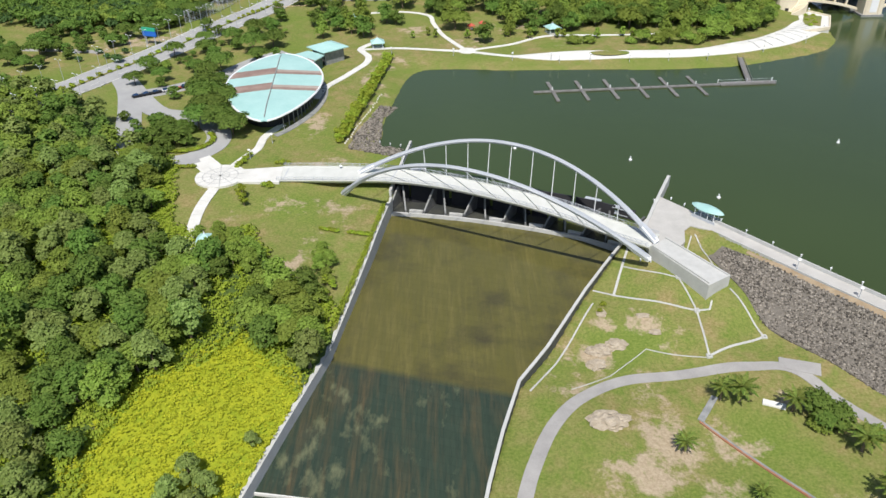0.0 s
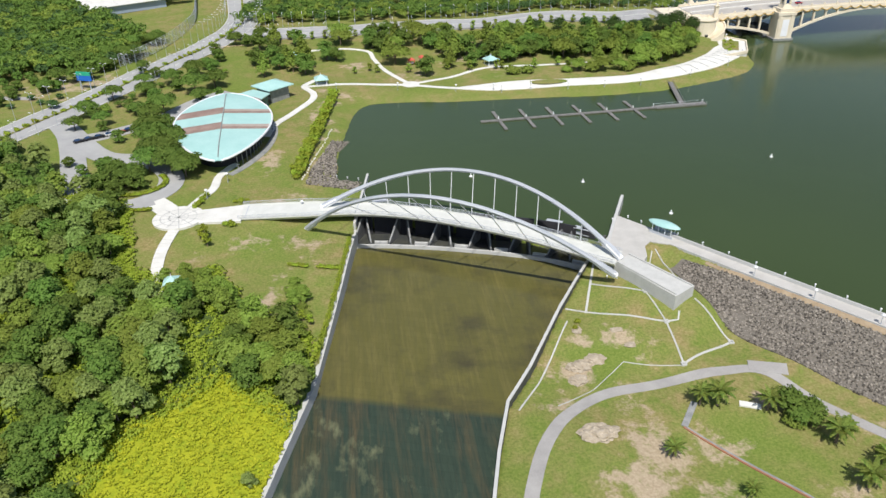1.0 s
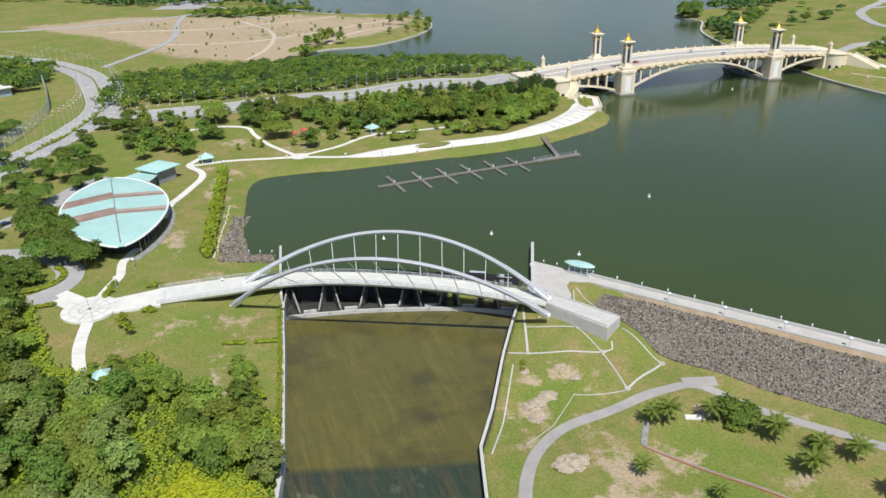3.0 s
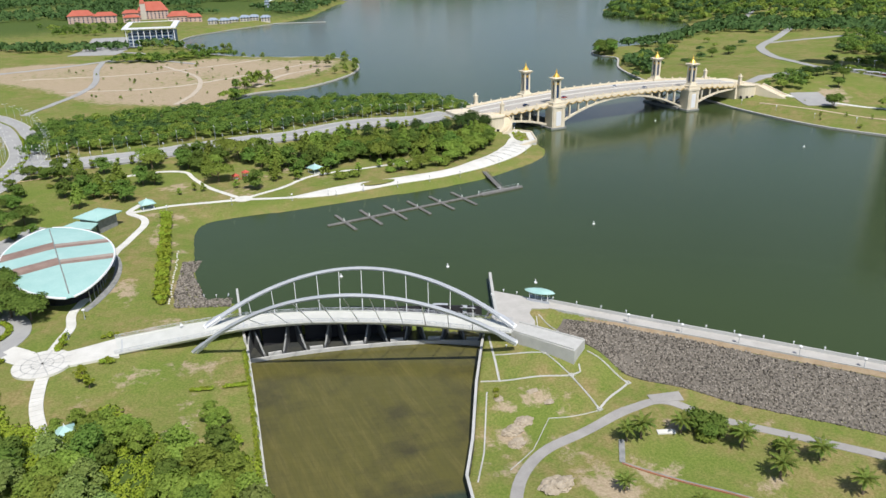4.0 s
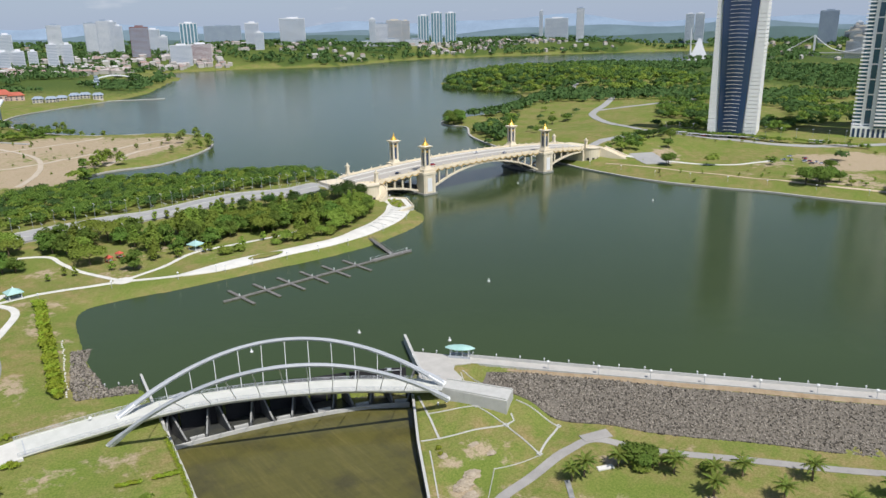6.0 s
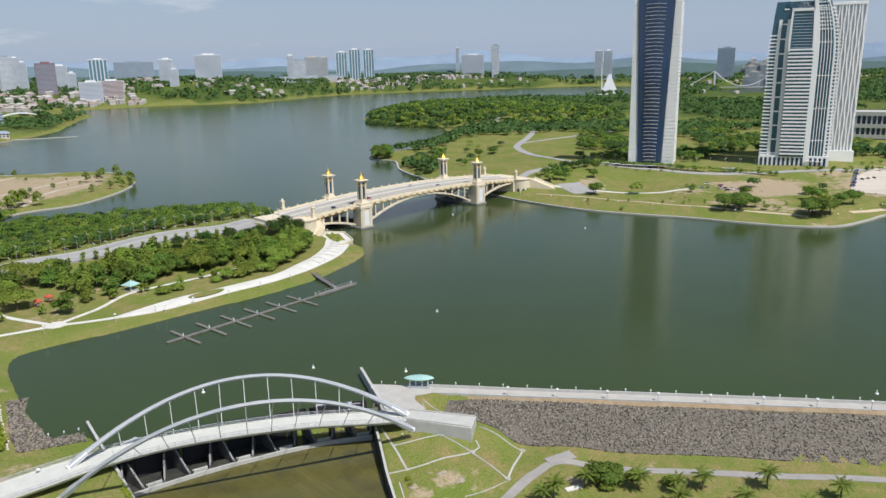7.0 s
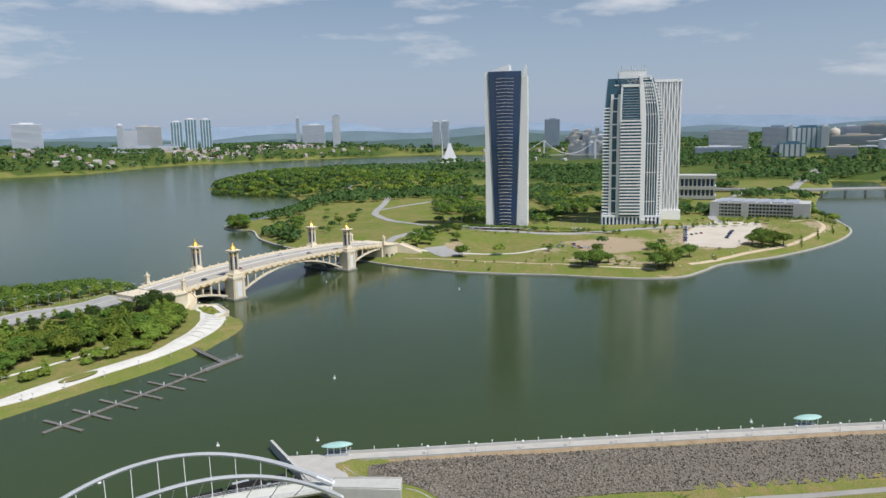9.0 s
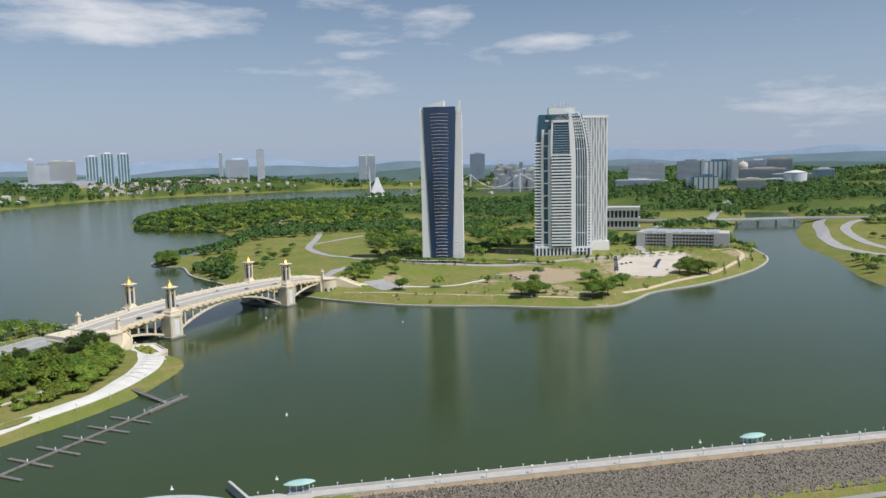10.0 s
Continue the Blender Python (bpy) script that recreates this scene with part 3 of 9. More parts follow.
for poly, k in (([(553, 307), (569, 289), (600, 276), (590, 246), (545, 222), (508, 244), (501, 264), (530, 290)], 0.85), ([(566, 177), (602, 216), (698, 226), (756, 202), (768, 158), (690, 150), (622, 146)], 0.8),
                ([(454, 250), (462, 212), (480, 190), (492, 196), (480, 225), (468, 255)], 0.62), ([(440, 370), (470, 395), (500, 402), (490, 380), (458, 352)], 0.6), ([(780, 132), (806, 118), (800, 100), (770, 96), (720, 104), (760, 116)], 0.62)):
    soil = np.maximum(soil, k * np.clip(0.6 - poly_distance(fx, fy, poly) / 9, 0, 1))
for cx, cy, r, sx in ((-23, 312, 10, 0.5), (-26, 290, 10, 0.5), (-30, 270, 10, 0.5), (-26, 325, 9, 0.6), (-14, 345, 6, 1.6), (-50, 300, 11, 0.8), (-42, 262, 9, 0.9), (-35, 236, 8, 1.5), (-45, 205, 7, 1.2), (-26, 198, 8, 0.8), (-33, 184, 8, 0.8), (-60, 200, 6, 0.7), (36, 138, 9, 1), (60, 146, 7, 1.3), (52, 128, 8, 1.2), (66, 112, 9, 1.2), (40, 100, 10, 0.7), (88, 92, 9, 1), (104, 112, 5, 1.6), (20, 372, 12, 1.3), (70, 372, 14, 1), (-10, 392, 12, 1), (48, 398, 16, 1.2), (-26, 352, 7, 1.4)):
    soil = np.maximum(soil, 0.4 * spot(fx, fy, cx, cy, r, sx))
wood = np.clip(0.5 - poly_distance(fx, fy, FOREST) / 4, 0, 1)
wood = wood * 0.8
far_lake = np.minimum(poly_distance(fx, fy, LAKE), 500)
wood = np.maximum(wood, np.clip((np.hypot(fx, fy) - 1150) / 600, 0, 0.8) * (far_lake > 12) * (0.8 + 0.35 * np.sin(fx / 120) * np.sin(fy / 140)))
fern = np.clip(0.5 - poly_distance(fx, fy, FERN) / 5, 0, 1)
wood = np.where(fern > 0.4, 0, wood)
cover = np.stack([soil, wood, fern, np.ones_like(soil)], 1)
att = g_me.attributes.new("cover", "FLOAT_COLOR", "POINT")
att.data.foreach_set("color", cover.ravel())
tagged(new("ground", g_me), "grassy land with bare soil patches round a lake", "ground", kind="structure")

lake_bm = bmesh.new()
lake_ring = []
for i, p in enumerate(LAKE):
    a, b = Vector(LAKE[i - 1][:2]), Vector(LAKE[(i + 1) % len(LAKE)][:2])
    d = (b - a).normalized()
    out = Vector((-d.y, d.x))
    if i >= len(LAKE) - len(DAM_EDGE):
        k = 0.2
    else:
        k = min(40, 1.2 + max(0, p[0] * 0.02 + p[1] * 0.02 - 6))
    lake_ring.append(lake_bm.verts.new((p[0] + out.x * k, p[1] + out.y * k, 0)))
lake_bm.faces.new(lake_ring)
bmesh.ops.triangulate(lake_bm, faces=lake_bm.faces)
lake_bm.faces.new([lake_bm.verts.new((x, y, -0.05)) for x, y in STRAIT])
setting("lake", lake_bm, M_LAKE, "calm dark green lake water", "lake")

# ---- spillway basin ----
def wall_line(name, pts, thick, top, foot, material, label):
    """An upright wall along plan points; top and foot give heights along it."""
    bm = bmesh.new()
    p = resample(pts, 6)
    a, b = sides_of(p, thick / 2, thick / 2)
    rows = []
    n = len(p) - 1
    for i in range(len(p)):
        t, f = top(i / n, p[i]), foot(i / n, p[i])
        rows.append([bm.verts.new((a[i].x, a[i].y, f)), bm.verts.new((a[i].x, a[i].y, t)), bm.verts.new((b[i].x, b[i].y, t)), bm.verts.new((b[i].x, b[i].y, f))])
    for r, s in zip(rows[:-1], rows[1:]):
        for k in range(3):
            bm.faces.new((r[k], r[k + 1], s[k + 1], s[k]))
    bm.faces.new(rows[0])
    bm.faces.new(rows[-1][::-1])
    return setting(name, bm, material, label, "wall")


wall_line("wall_west", WALL_LEFT, 1.15, lambda u, p: -0.2 if p.y > 190 else max(-2.2, -0.2 - (190 - p.y) * 0.06), lambda u, p: -8, M_CONCRETE, "weathered grey concrete channel wall with a clean top edge")
# wall colour carries the shade of the face turned from the sun
M_WALL_FACE = plain("shade_dark_wall", (0.05, 0.05, 0.048), (0.13, 0.13, 0.12), 0.7, 0.4, 4)


def east_top(u, p):
    return -0.2 if p.y > 175 else max(-2.8, -0.2 - (175 - p.y) * 0.07)


wall_line("wall_east", WALL_RIGHT, 0.7, lambda u, p: east_top(u, p) - 0.35, lambda u, p: -8, M_WALL_FACE, "concrete channel wall beside the grass bank, painted dark for its shaded side")
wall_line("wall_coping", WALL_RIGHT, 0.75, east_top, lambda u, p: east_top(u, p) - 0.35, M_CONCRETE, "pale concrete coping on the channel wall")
STEP_L, STEP_R = (-22.6, 146.5), (22.2, 128.6)
upper = [(-12.2, 216), (-14.2, 203), (-16.8, 184), (-21.6, 153), STEP_L, STEP_R, (29.8, 140), (42.5, 161.5), (57.4, 185), (45, 194), (25, 203), (5, 210)]
lower = [STEP_L, (-23.6, 139), (-29.8, 116), (-34.2, 99.5), (11.6, 92.8), (13.3, 99), (17, 113), (21.8, 128), STEP_R]
tail = [(-34.3, 99), (-46, 60), (-60, 20), (-6, 20), (8, 75), (11.4, 92.3)]
for name, ring, z, mat, label in (("basin_water", upper, -5.5, M_BASIN, "shallow brown water over the stained spillway floor"),
                                  ("basin_pool", lower, -5.5, M_BASIN, "darker green water over the lower spillway floor"),
                                  ("tail_water", tail, -5.9, M_BASIN, "brown water below the end sill of the spillway")):
    bm = bmesh.new()
    bm.faces.new([bm.verts.new((x, y, z)) for x, y in ring])
    bmesh.ops.triangulate(bm, faces=bm.faces)
    setting(name, bm, mat, label, "water")
bm = bmesh.new()
ribbon(bm, resample([(-33.6, 99.3), (-12, 96), (11.6, 92.6)], 2), 0.3, 0, 2, 1, [-5.42] * len(resample([(-33.6, 99.3), (-12, 96), (11.6, 92.6)], 2)))
setting("end_sill", bm, M_WHITE_PAVE, "white-edged end sill with a thin line of foam", "sill")

# ---- the curved line of the weir and the footbridge ----
DECK = smooth_path([(-50, 223.4, 3.9), (-29, 222, 4.2), (-11, 219.3, 4.6), (6.5, 213.3, 4.8), (23.5, 205, 4.7), (39.5, 195.5, 4.4), (53.5, 185, 3.9), (64, 177.5, 3.5)], 8)


def deck_at(u):
    k = u * (len(DECK) - 1)
    i = min(int(k), len(DECK) - 2)
    p = DECK[i].lerp(DECK[i + 1], k - i)
    d = (DECK[i + 1] - DECK[i])
    d.z = 0
    d.normalize()
    return p, d, Vector((-d.y, d.x, 0))


footbridge = tagged(new("footbridge"), "white curved footbridge hung from two leaning steel arches", "bridge")
bm = bmesh.new()
prev = None
for i in range(len(DECK)):
    p, d, s = deck_at(i / (len(DECK) - 1))
    w = 4.05 + 1.45 * min(1, max(0, (6 - p.x) / 34)) ** 1.3
    sec = [(w, 0), (w, 0.35), (w - 0.5, 0.35), (w - 0.5, 0.1), (-w + 0.5, 0.1), (-w + 0.5, 0.35), (-w, 0.35), (-w, 0), (-w + 1.2, -1.2), (w - 1.2, -1.2)]
    row = [bm.verts.new(p + s * a + Vector((0, 0, z - 0.2))) for a, z in sec]
    if prev:
        for k in range(len(sec)):
            bm.faces.new((prev[k], prev[(k + 1) % len(sec)], row[(k + 1) % len(sec)], row[k]))
    else:
        bm.faces.new(row[::-1])
    prev = row
bm.faces.new(prev)
part("deck", bm, plain("deck_coating", (0.52, 0.53, 0.49), (0.64, 0.645, 0.61), 0.7, 0.25, 3, 0.05), footbridge, "off-white deck with raised edges")
ARCHES = (((-28.2, 214.9, 0.2), (60.6, 170.6, 2.4), 24.3, -14.0, -4.0), ((-22.9, 222.4, 4.4), (64.2, 176.8, 4.0), 15.2, 11.6, 4.0))
for foot_a, foot_b, rise, lean, side in ARCHES:
    a, b = Vector(foot_a), Vector(foot_b)
    d = b - a
    nrm = Vector((-d.y, d.x, 0)).normalized()
    bm = bmesh.new()
    pts = []
    for i in range(57):
        u = i / 56
        q = 4 * u * (1 - u)
        pts.append(a + d * u + nrm * (lean * q) + Vector((0, 0, rise * q)))
    tube(bm, pts, [0.85 - 0.25 * (4 * (i / 56) * (1 - i / 56)) + (0.25 if i < 3 or i > 53 else 0) for i in range(57)], 6)
    part("arch", bm, M_STEEL, footbridge, "pale grey leaning steel arch")
    for k in range(11):
        u = 0.13 + 0.074 * k
        q = 4 * u * (1 - u)
        top = a + d * u + nrm * (lean * q) + Vector((0, 0, rise * q))
        best = min((deck_at(v / 200) for v in range(30, 200)), key=lambda t: abs((t[0] + t[2] * side - top).dot(d.normalized())))
        low = best[0] + best[2] * side
        bm = bmesh.new()
        tube(bm, [low, top], 0.13, 6)
        part("hanger", bm, M_WHITE_PAINT, footbridge)
    # white concrete sleeves over the arch feet
    for e, f in ((0, 4), (56, 52)):
        bm = bmesh.new()
        tube(bm, [pts[e] + (pts[e] - pts[f]).normalized() * 0.6, pts[e].lerp(pts[f], 0.5), pts[e].lerp(pts[f], 0.62)], [1.0, 0.95, 0.86], 14)
        part("arch_foot", bm, M_WHITE_PAINT, footbridge, "white sleeve at the arch foot")
# railings of slim posts and three rails on both edges of the deck
for side in (-1, 1):
    bm = bmesh.new()
    line = []
    for i in range(len(DECK)):
        p, d, s = deck_at(i / (len(DECK) - 1))
        w = 4.05 + 1.45 * min(1, max(0, (6 - p.x) / 34)) ** 1.3
        line.append(p + s * (side * (w - 0.25)) + Vector((0, 0, 0.1)))
    for a, b in zip(line[:-1], line[1:]):
        tube(bm, [a, a + Vector((0, 0, 1.15))], 0.06, 5)
    for h in (0.4, 0.75, 1.15):
        tube(bm, [q + Vector((0, 0, h)) for q in line], 0.045 if h < 1 else 0.08, 5)
    part("railing", bm, M_STEEL, footbridge, "slim grey steel railing")
# expansion joints across the deck
for u in (0.02, 0.28):
    p, d, s = deck_at(u)
    bm = bmesh.new()
    m4 = Matrix.Translation(p + Vector((0, 0, -0.1))) @ Matrix(((d.x, s.x, 0, 0), (d.y, s.y, 0, 0), (0, 0, 1, 0), (0, 0, 0, 1)))
    box(bm, -0.14, -4.4, 0.0, 0.14, 4.4, 0.02, m4)
    part("deck_joint", bm, M_STEEL, footbridge)

# ---- weir ----
SILL = smooth_path([(-13.5, 210.5, 0), (-2, 208.8, 0), (11, 206, 0), (23.5, 202.3, 0), (36, 198, 0), (47, 193, 0), (57.5, 186.5, 0)], 6)
bm = bmesh.new()
ribbon(bm, SILL, 0.65, 0, 3.0, 1, [-4.3] * len(SILL))
setting("sill", bm, M_CONCRETE, "pale concrete sill beam along the weir foot", "sill")
# wet apron, its colour also darkened for the shade under the footbridge
M_WET = plain("wet_shaded_concrete", (0.035, 0.04, 0.045), (0.075, 0.075, 0.06), 0.25, 0.25, 4)
bm = bmesh.new()
a, _ = sides_of(SILL, 8.2, 0)
ribbon(bm, a, 16, 0, 2.0, 1, [-5.35] * len(a))
setting("apron", bm, M_WET, "wet concrete apron below the gates, darkened for the deck's shade", "weir")
# pier colour holds dark stains and the shade below the deck
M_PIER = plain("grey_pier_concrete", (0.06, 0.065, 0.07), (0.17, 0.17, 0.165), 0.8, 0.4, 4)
weir = tagged(new("weir"), "row of concrete gate piers under the footbridge", "weir")
PIERS = 12
for k in range(PIERS + 1):
    u = 0.005 + 0.99 * k / PIERS
    j = u * (len(SILL) - 1)
    i = min(int(j), len(SILL) - 2)
    p = SILL[i].lerp(SILL[i + 1], j - i)
    d = (SILL[i + 1] - SILL[i]).normalized()
    s = Vector((-d.y, d.x, 0))
    skew = (-0.58 if k % 2 else 0.58)
    p = p + d * (0.65 if k % 2 else -0.65)
    bm = bmesh.new()
    w = 0.3
    prof = [(0.6, -6.5), (0.6, -4.2), (1.5, -3.9), (8.0, 0.9), (11.5, 1.6), (11.5, -6.5)]
    loops = []
    for side in (-w, w):
        loops.append([bm.verts.new(p + s * q + d * (side + skew * q * 0.5) + Vector((0, 0, z))) for q, z in prof])
    bm.faces.new(loops[0])
    bm.faces.new(loops[1][::-1])
    for m in range(len(prof)):
        bm.faces.new((loops[0][m], loops[0][(m + 1) % len(prof)], loops[1][(m + 1) % len(prof)], loops[1][m]))
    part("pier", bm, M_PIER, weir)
    # pale worn top edge of the sloping wall
    bm = bmesh.new()
    loops = []
    for side in (-w + 0.06, w - 0.06):
        loops.append([bm.verts.new(p + s * q + d * (side + skew * q * 0.5) + Vector((0, 0, z))) for q, z in ((1.4, -3.88), (8.0, 1.0), (8.0, 0.78), (1.4, -4.1))])
    bm.faces.new(loops[0])
    bm.faces.new(loops[1][::-1])
    for m in range(4):
        bm.faces.new((loops[0][m], loops[0][(m + 1) % 4], loops[1][(m + 1) % 4], loops[1][m]))
    part("pier_edge", bm, M_DARK_CONCRETE, weir, "pale worn edge of the pier")
    if k < PIERS:
        j2 = min((u + 0.99 / PIERS), 1) * (len(SILL) - 1)
        i2 = min(int(j2), len(SILL) - 2)
        p2 = SILL[i2].lerp(SILL[i2 + 1], j2 - i2)
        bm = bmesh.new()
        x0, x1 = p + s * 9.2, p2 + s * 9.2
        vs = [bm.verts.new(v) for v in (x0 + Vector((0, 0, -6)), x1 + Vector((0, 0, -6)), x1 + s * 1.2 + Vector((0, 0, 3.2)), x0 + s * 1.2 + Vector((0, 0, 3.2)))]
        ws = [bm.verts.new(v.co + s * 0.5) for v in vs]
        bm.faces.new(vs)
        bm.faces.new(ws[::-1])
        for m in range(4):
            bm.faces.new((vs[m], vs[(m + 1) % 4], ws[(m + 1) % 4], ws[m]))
        # gate colour paints in the shade below the footbridge deck
        part("gate", bm, M_DARK, weir, "sloping weir gate, near-black for the shade under the deck")
        if k % 2 == 1:
            mid = (p + p2) / 2
            m4 = Matrix.Translation(mid) @ Matrix(((d.x, s.x, 0, 0), (d.y, s.y, 0, 0), (0, 0, 1, 0), (0, 0, 0, 1)))
            bm = bmesh.new()
            box(bm, -2.1, 1.2, -5.6, 2.1, 2.0, -3.9, m4)
            box(bm, -2.1, 2.0, -5.6, 2.1, 3.4, -4.7, m4)
            part("stop_block", bm, M_CONCRETE, weir, "stepped concrete block between piers")

# ---- dam crest, riprap ----
CREST = [(420, -252), (222, 9), (183, 61), (155, 98), (128, 133), (103, 165), (84, 190)]
edge_l, edge_r = sides_of(resample(CREST, 6), -4.3, 4.3)
bm = bmesh.new()
crest_mid = sides_of(resample(CREST, 6), 2.75, 0)[0]
ribbon(bm, crest_mid, 4.3, 0, 3.0, 2, [3.0] * len(crest_mid))
setting("dam_crest", bm, M_CREST, "pale concrete road along the dam crest", "road")
bm = bmesh.new()
lake_side = sides_of(resample(CREST, 6), 0.5, 0)[0]
ribbon(bm, lake_side, 0.4, 0, 4.5, 1, [4.0] * len(lake_side))
kerb_side = sides_of(resample(CREST, 6), 5.0, 0)[0]
ribbon(bm, kerb_side[:-1], 0.3, 0, 1.5, 1, [3.22] * (len(kerb_side) - 1))
setting("parapet", bm, M_CONCRETE, "low concrete parapet on the lake edge of the dam", "wall")
bm = bmesh.new()
plaza_ring = [(62, 187), (66.5, 193), (72.5, 205), (79, 196.5), (86, 187), (82, 184), (77, 186.5), (74.5, 184), (73, 178), (69, 173), (63, 177)]
top = [bm.verts.new((x, y, 3.05)) for x, y in plaza_ring]
low = [bm.verts.new((x, y, -4)) for x, y in plaza_ring]
bm.faces.new(top)
for i in range(len(top)):
    bm.faces.new((top[i], low[i], low[(i + 1) % len(low)], top[(i + 1) % len(low)]))
setting("pavement", bm, M_CREST, "pale concrete forecourt at the end of the dam", "pavement")
wall_line("spur_wall", [(63, 185), (70, 200), (79, 218.5)], 1.0, lambda u, p: 3.5, lambda u, p: -4, M_CONCRETE, "concrete guide wall that runs out into the lake")
wall_line("guide_wall", [(-12.8, 214), (-10.5, 232), (-7.4, 253.5)], 0.8, lambda u, p: 1.8, lambda u, p: -4, M_CONCRETE, "thin concrete guide wall in the lake")
# lookout block
bm = bmesh.new()
ring = [(62.4, 175.6), (68.4, 179.5), (80.3, 161.2), (73.2, 156.7)]
top = [bm.verts.new((x, y, z)) for (x, y), z in zip(ring, (3.4, 3.4, 2.8, 2.8))]
low = [bm.verts.new((x, y, z)) for (x, y), z in zip(ring, (-3, -3, -4, -4))]
bm.faces.new(top)
for i in range(4):
    bm.faces.new((top[i], low[i], low[(i + 1) % 4], top[(i + 1) % 4]))
bmesh.ops.bevel(bm, geom=[e for e in bm.edges if e.verts[0] in top and e.verts[1] in top], offset=0.15, segments=1)
look_ob = part("lookout", bm, M_CONCRETE, None)
# low upstand walls along both long edges of the lookout
for a, b in (((62.9, 175.2), (73.5, 157.4)), ((67.8, 179.2), (79.6, 161.1))):
    bm = bmesh.new()
    ln = [Vector((*a, 0)).lerp(Vector((*b, 0)), q / 6) for q in range(7)]
    ribbon(bm, ln, 0.35, 0, 0.7, 1, [3.85 - 0.6 * q / 6 for q in range(7)])
    part("upstand", bm, M_CONCRETE, look_ob)
tagged(bpy.data.objects["lookout"], "massive grey concrete lookout block at the bridge end", "abutment", kind="structure")

# ---- rubble slopes ----
def rubble_mesh(name, spots, size, rng, parent=None):
    """Angular stones, joined."""
    verts, faces = [], []
    cube = [(-1, -1, -1), (1, -1, -1), (1, 1, -1), (-1, 1, -1), (-0.7, -0.6, 1), (0.6, -0.7, 0.8), (0.7, 0.6, 1), (-0.6, 0.7, 0.7)]
    quad = [(0, 3, 2, 1), (4, 5, 6, 7), (0, 1, 5, 4), (1, 2, 6, 5), (2, 3, 7, 6), (3, 0, 4, 7)]
    for x, y, z in spots:
        r = size * rng.uniform(0.55, 1.35)
        m = Euler((rng.uniform(0, 6), rng.uniform(0, 6), rng.uniform(0, 6))).to_matrix()
        k = len(verts)
        for c in cube:
            v = m @ Vector((c[0] * r * rng.uniform(0.6, 1), c[1] * r * rng.uniform(0.6, 1), c[2] * r * 0.7))
            verts.append((x + v.x, y + v.y, z + v.z))
        faces += [tuple(k + i for i in q) for q in quad]
    return mesh_object(name, verts, faces, M_RIPRAP, False, parent)


bm = bmesh.new()
earth = sides_of(resample([(94, 177), (103, 165), (128, 133), (155, 98), (183, 61), (222, 9), (340, -146)], 5), -6.0, 6.0)[1]
ribbon(bm, earth, 1.5, 0.1, 0.4, 2)
setting("earth_strip", bm, plain("bare_earth", (0.24, 0.17, 0.1), (0.4, 0.32, 0.22), 0.95, 0.3, 3), "strip of bare brown earth beside the dam road", "soil")
rng = random.Random(5)
spots = []
for i in range(30000):
    u = rng.random() ** 1.7
    q = Vector((86, 186, 0)).lerp(Vector((330, -134, 0)), u)
    if u < 0.016:
        continue
    a = rng.uniform(5.7, 22.5)
    run = u * 402
    lim = 8.6 + 13 * min(1, run / 28)
    if a > lim or a < 8 - 2.3 * min(1, run / 20):
        continue
    s = Vector((-0.79, -0.61, 0))
    p = q + s * a
    spots.append((p.x, p.y))
zz = ground(np.array([p[0] for p in spots]), np.array([p[1] for p in spots]))
spots = [(p[0], p[1], float(z) + rng.uniform(0.12, 0.36)) for p, z in zip(spots, zz)]
riprap = tagged(rubble_mesh("riprap", spots[300:], 0.29, rng), "slope of grey broken rubble below the dam road", "rubble", kind="stuff")
for p in spots[:300]:
    rubble_mesh("stone", [(p[0], p[1], p[2] + 0.08)], 0.4, rng, riprap)
bm = bmesh.new()
bed = resample([(89, 182), (94, 175.5), (110, 154), (150, 102), (330, -134)], 4)
bed_mid, bed_w = [], []
for q in bed:
    u = (q - Vector((86, 186, 0))).length / 402
    w = max(0.4, 3 + 12.6 * min(1, u * 402 / 28))
    bed_mid.append(q + Vector((-0.79, -0.61, 0)) * (5.7 + 2 * max(0, 1 - u * 20) + w / 2))
    bed_w.append(w)
ribbon(bm, bed_mid, bed_w, 0.3, 0.6, 12)
setting("rubble_bed", bm, M_RIPRAP, "grey gravel bed under the rubble slope", "rubble")
spots = []
patch = [(-29.8, 246), (-12, 241), (-10, 250), (-19, 254), (-19.5, 278), (-13.5, 293), (-21.5, 290), (-28.9, 257)]
for i in range(6400):
    x, y = rng.uniform(-30, -8), rng.uniform(240, 294)
    spots.append((x, y))
d = poly_distance(np.array([p[0] for p in spots]), np.array([p[1] for p in spots]), patch)
zz = ground(np.array([p[0] for p in spots]), np.array([p[1] for p in spots]))
spots = [(p[0], p[1], max(float(z), -0.3) + 0.15) for p, z, k in zip(spots, zz, d) if k < 0]
tagged(rubble_mesh("shore_rubble", spots, 0.36, rng), "grey rubble bank at the lake corner", "rubble", kind="stuff")

rm = random.Random(8)
for i in range(26):
    u = i / 25
    x, y = -31.2 + 9.5 * u + rm.uniform(-0.3, 0.3), 250 + 52 * u + rm.uniform(-0.5, 0.5)
    bm = bmesh.new()
    z = ground_at(x, y)
    lathe(bm, [(0.32, -0.2), (0.36, 0.2), (0.22, 0.42), (0.05, 0.46)], 7, Matrix.Translation((x, y, z)))
    ob = part("marker_stone", bm, M_WHITE_PAVE, None)
    tagged(ob, "small white marker stone beside the hedge", "stone", "marker stones")

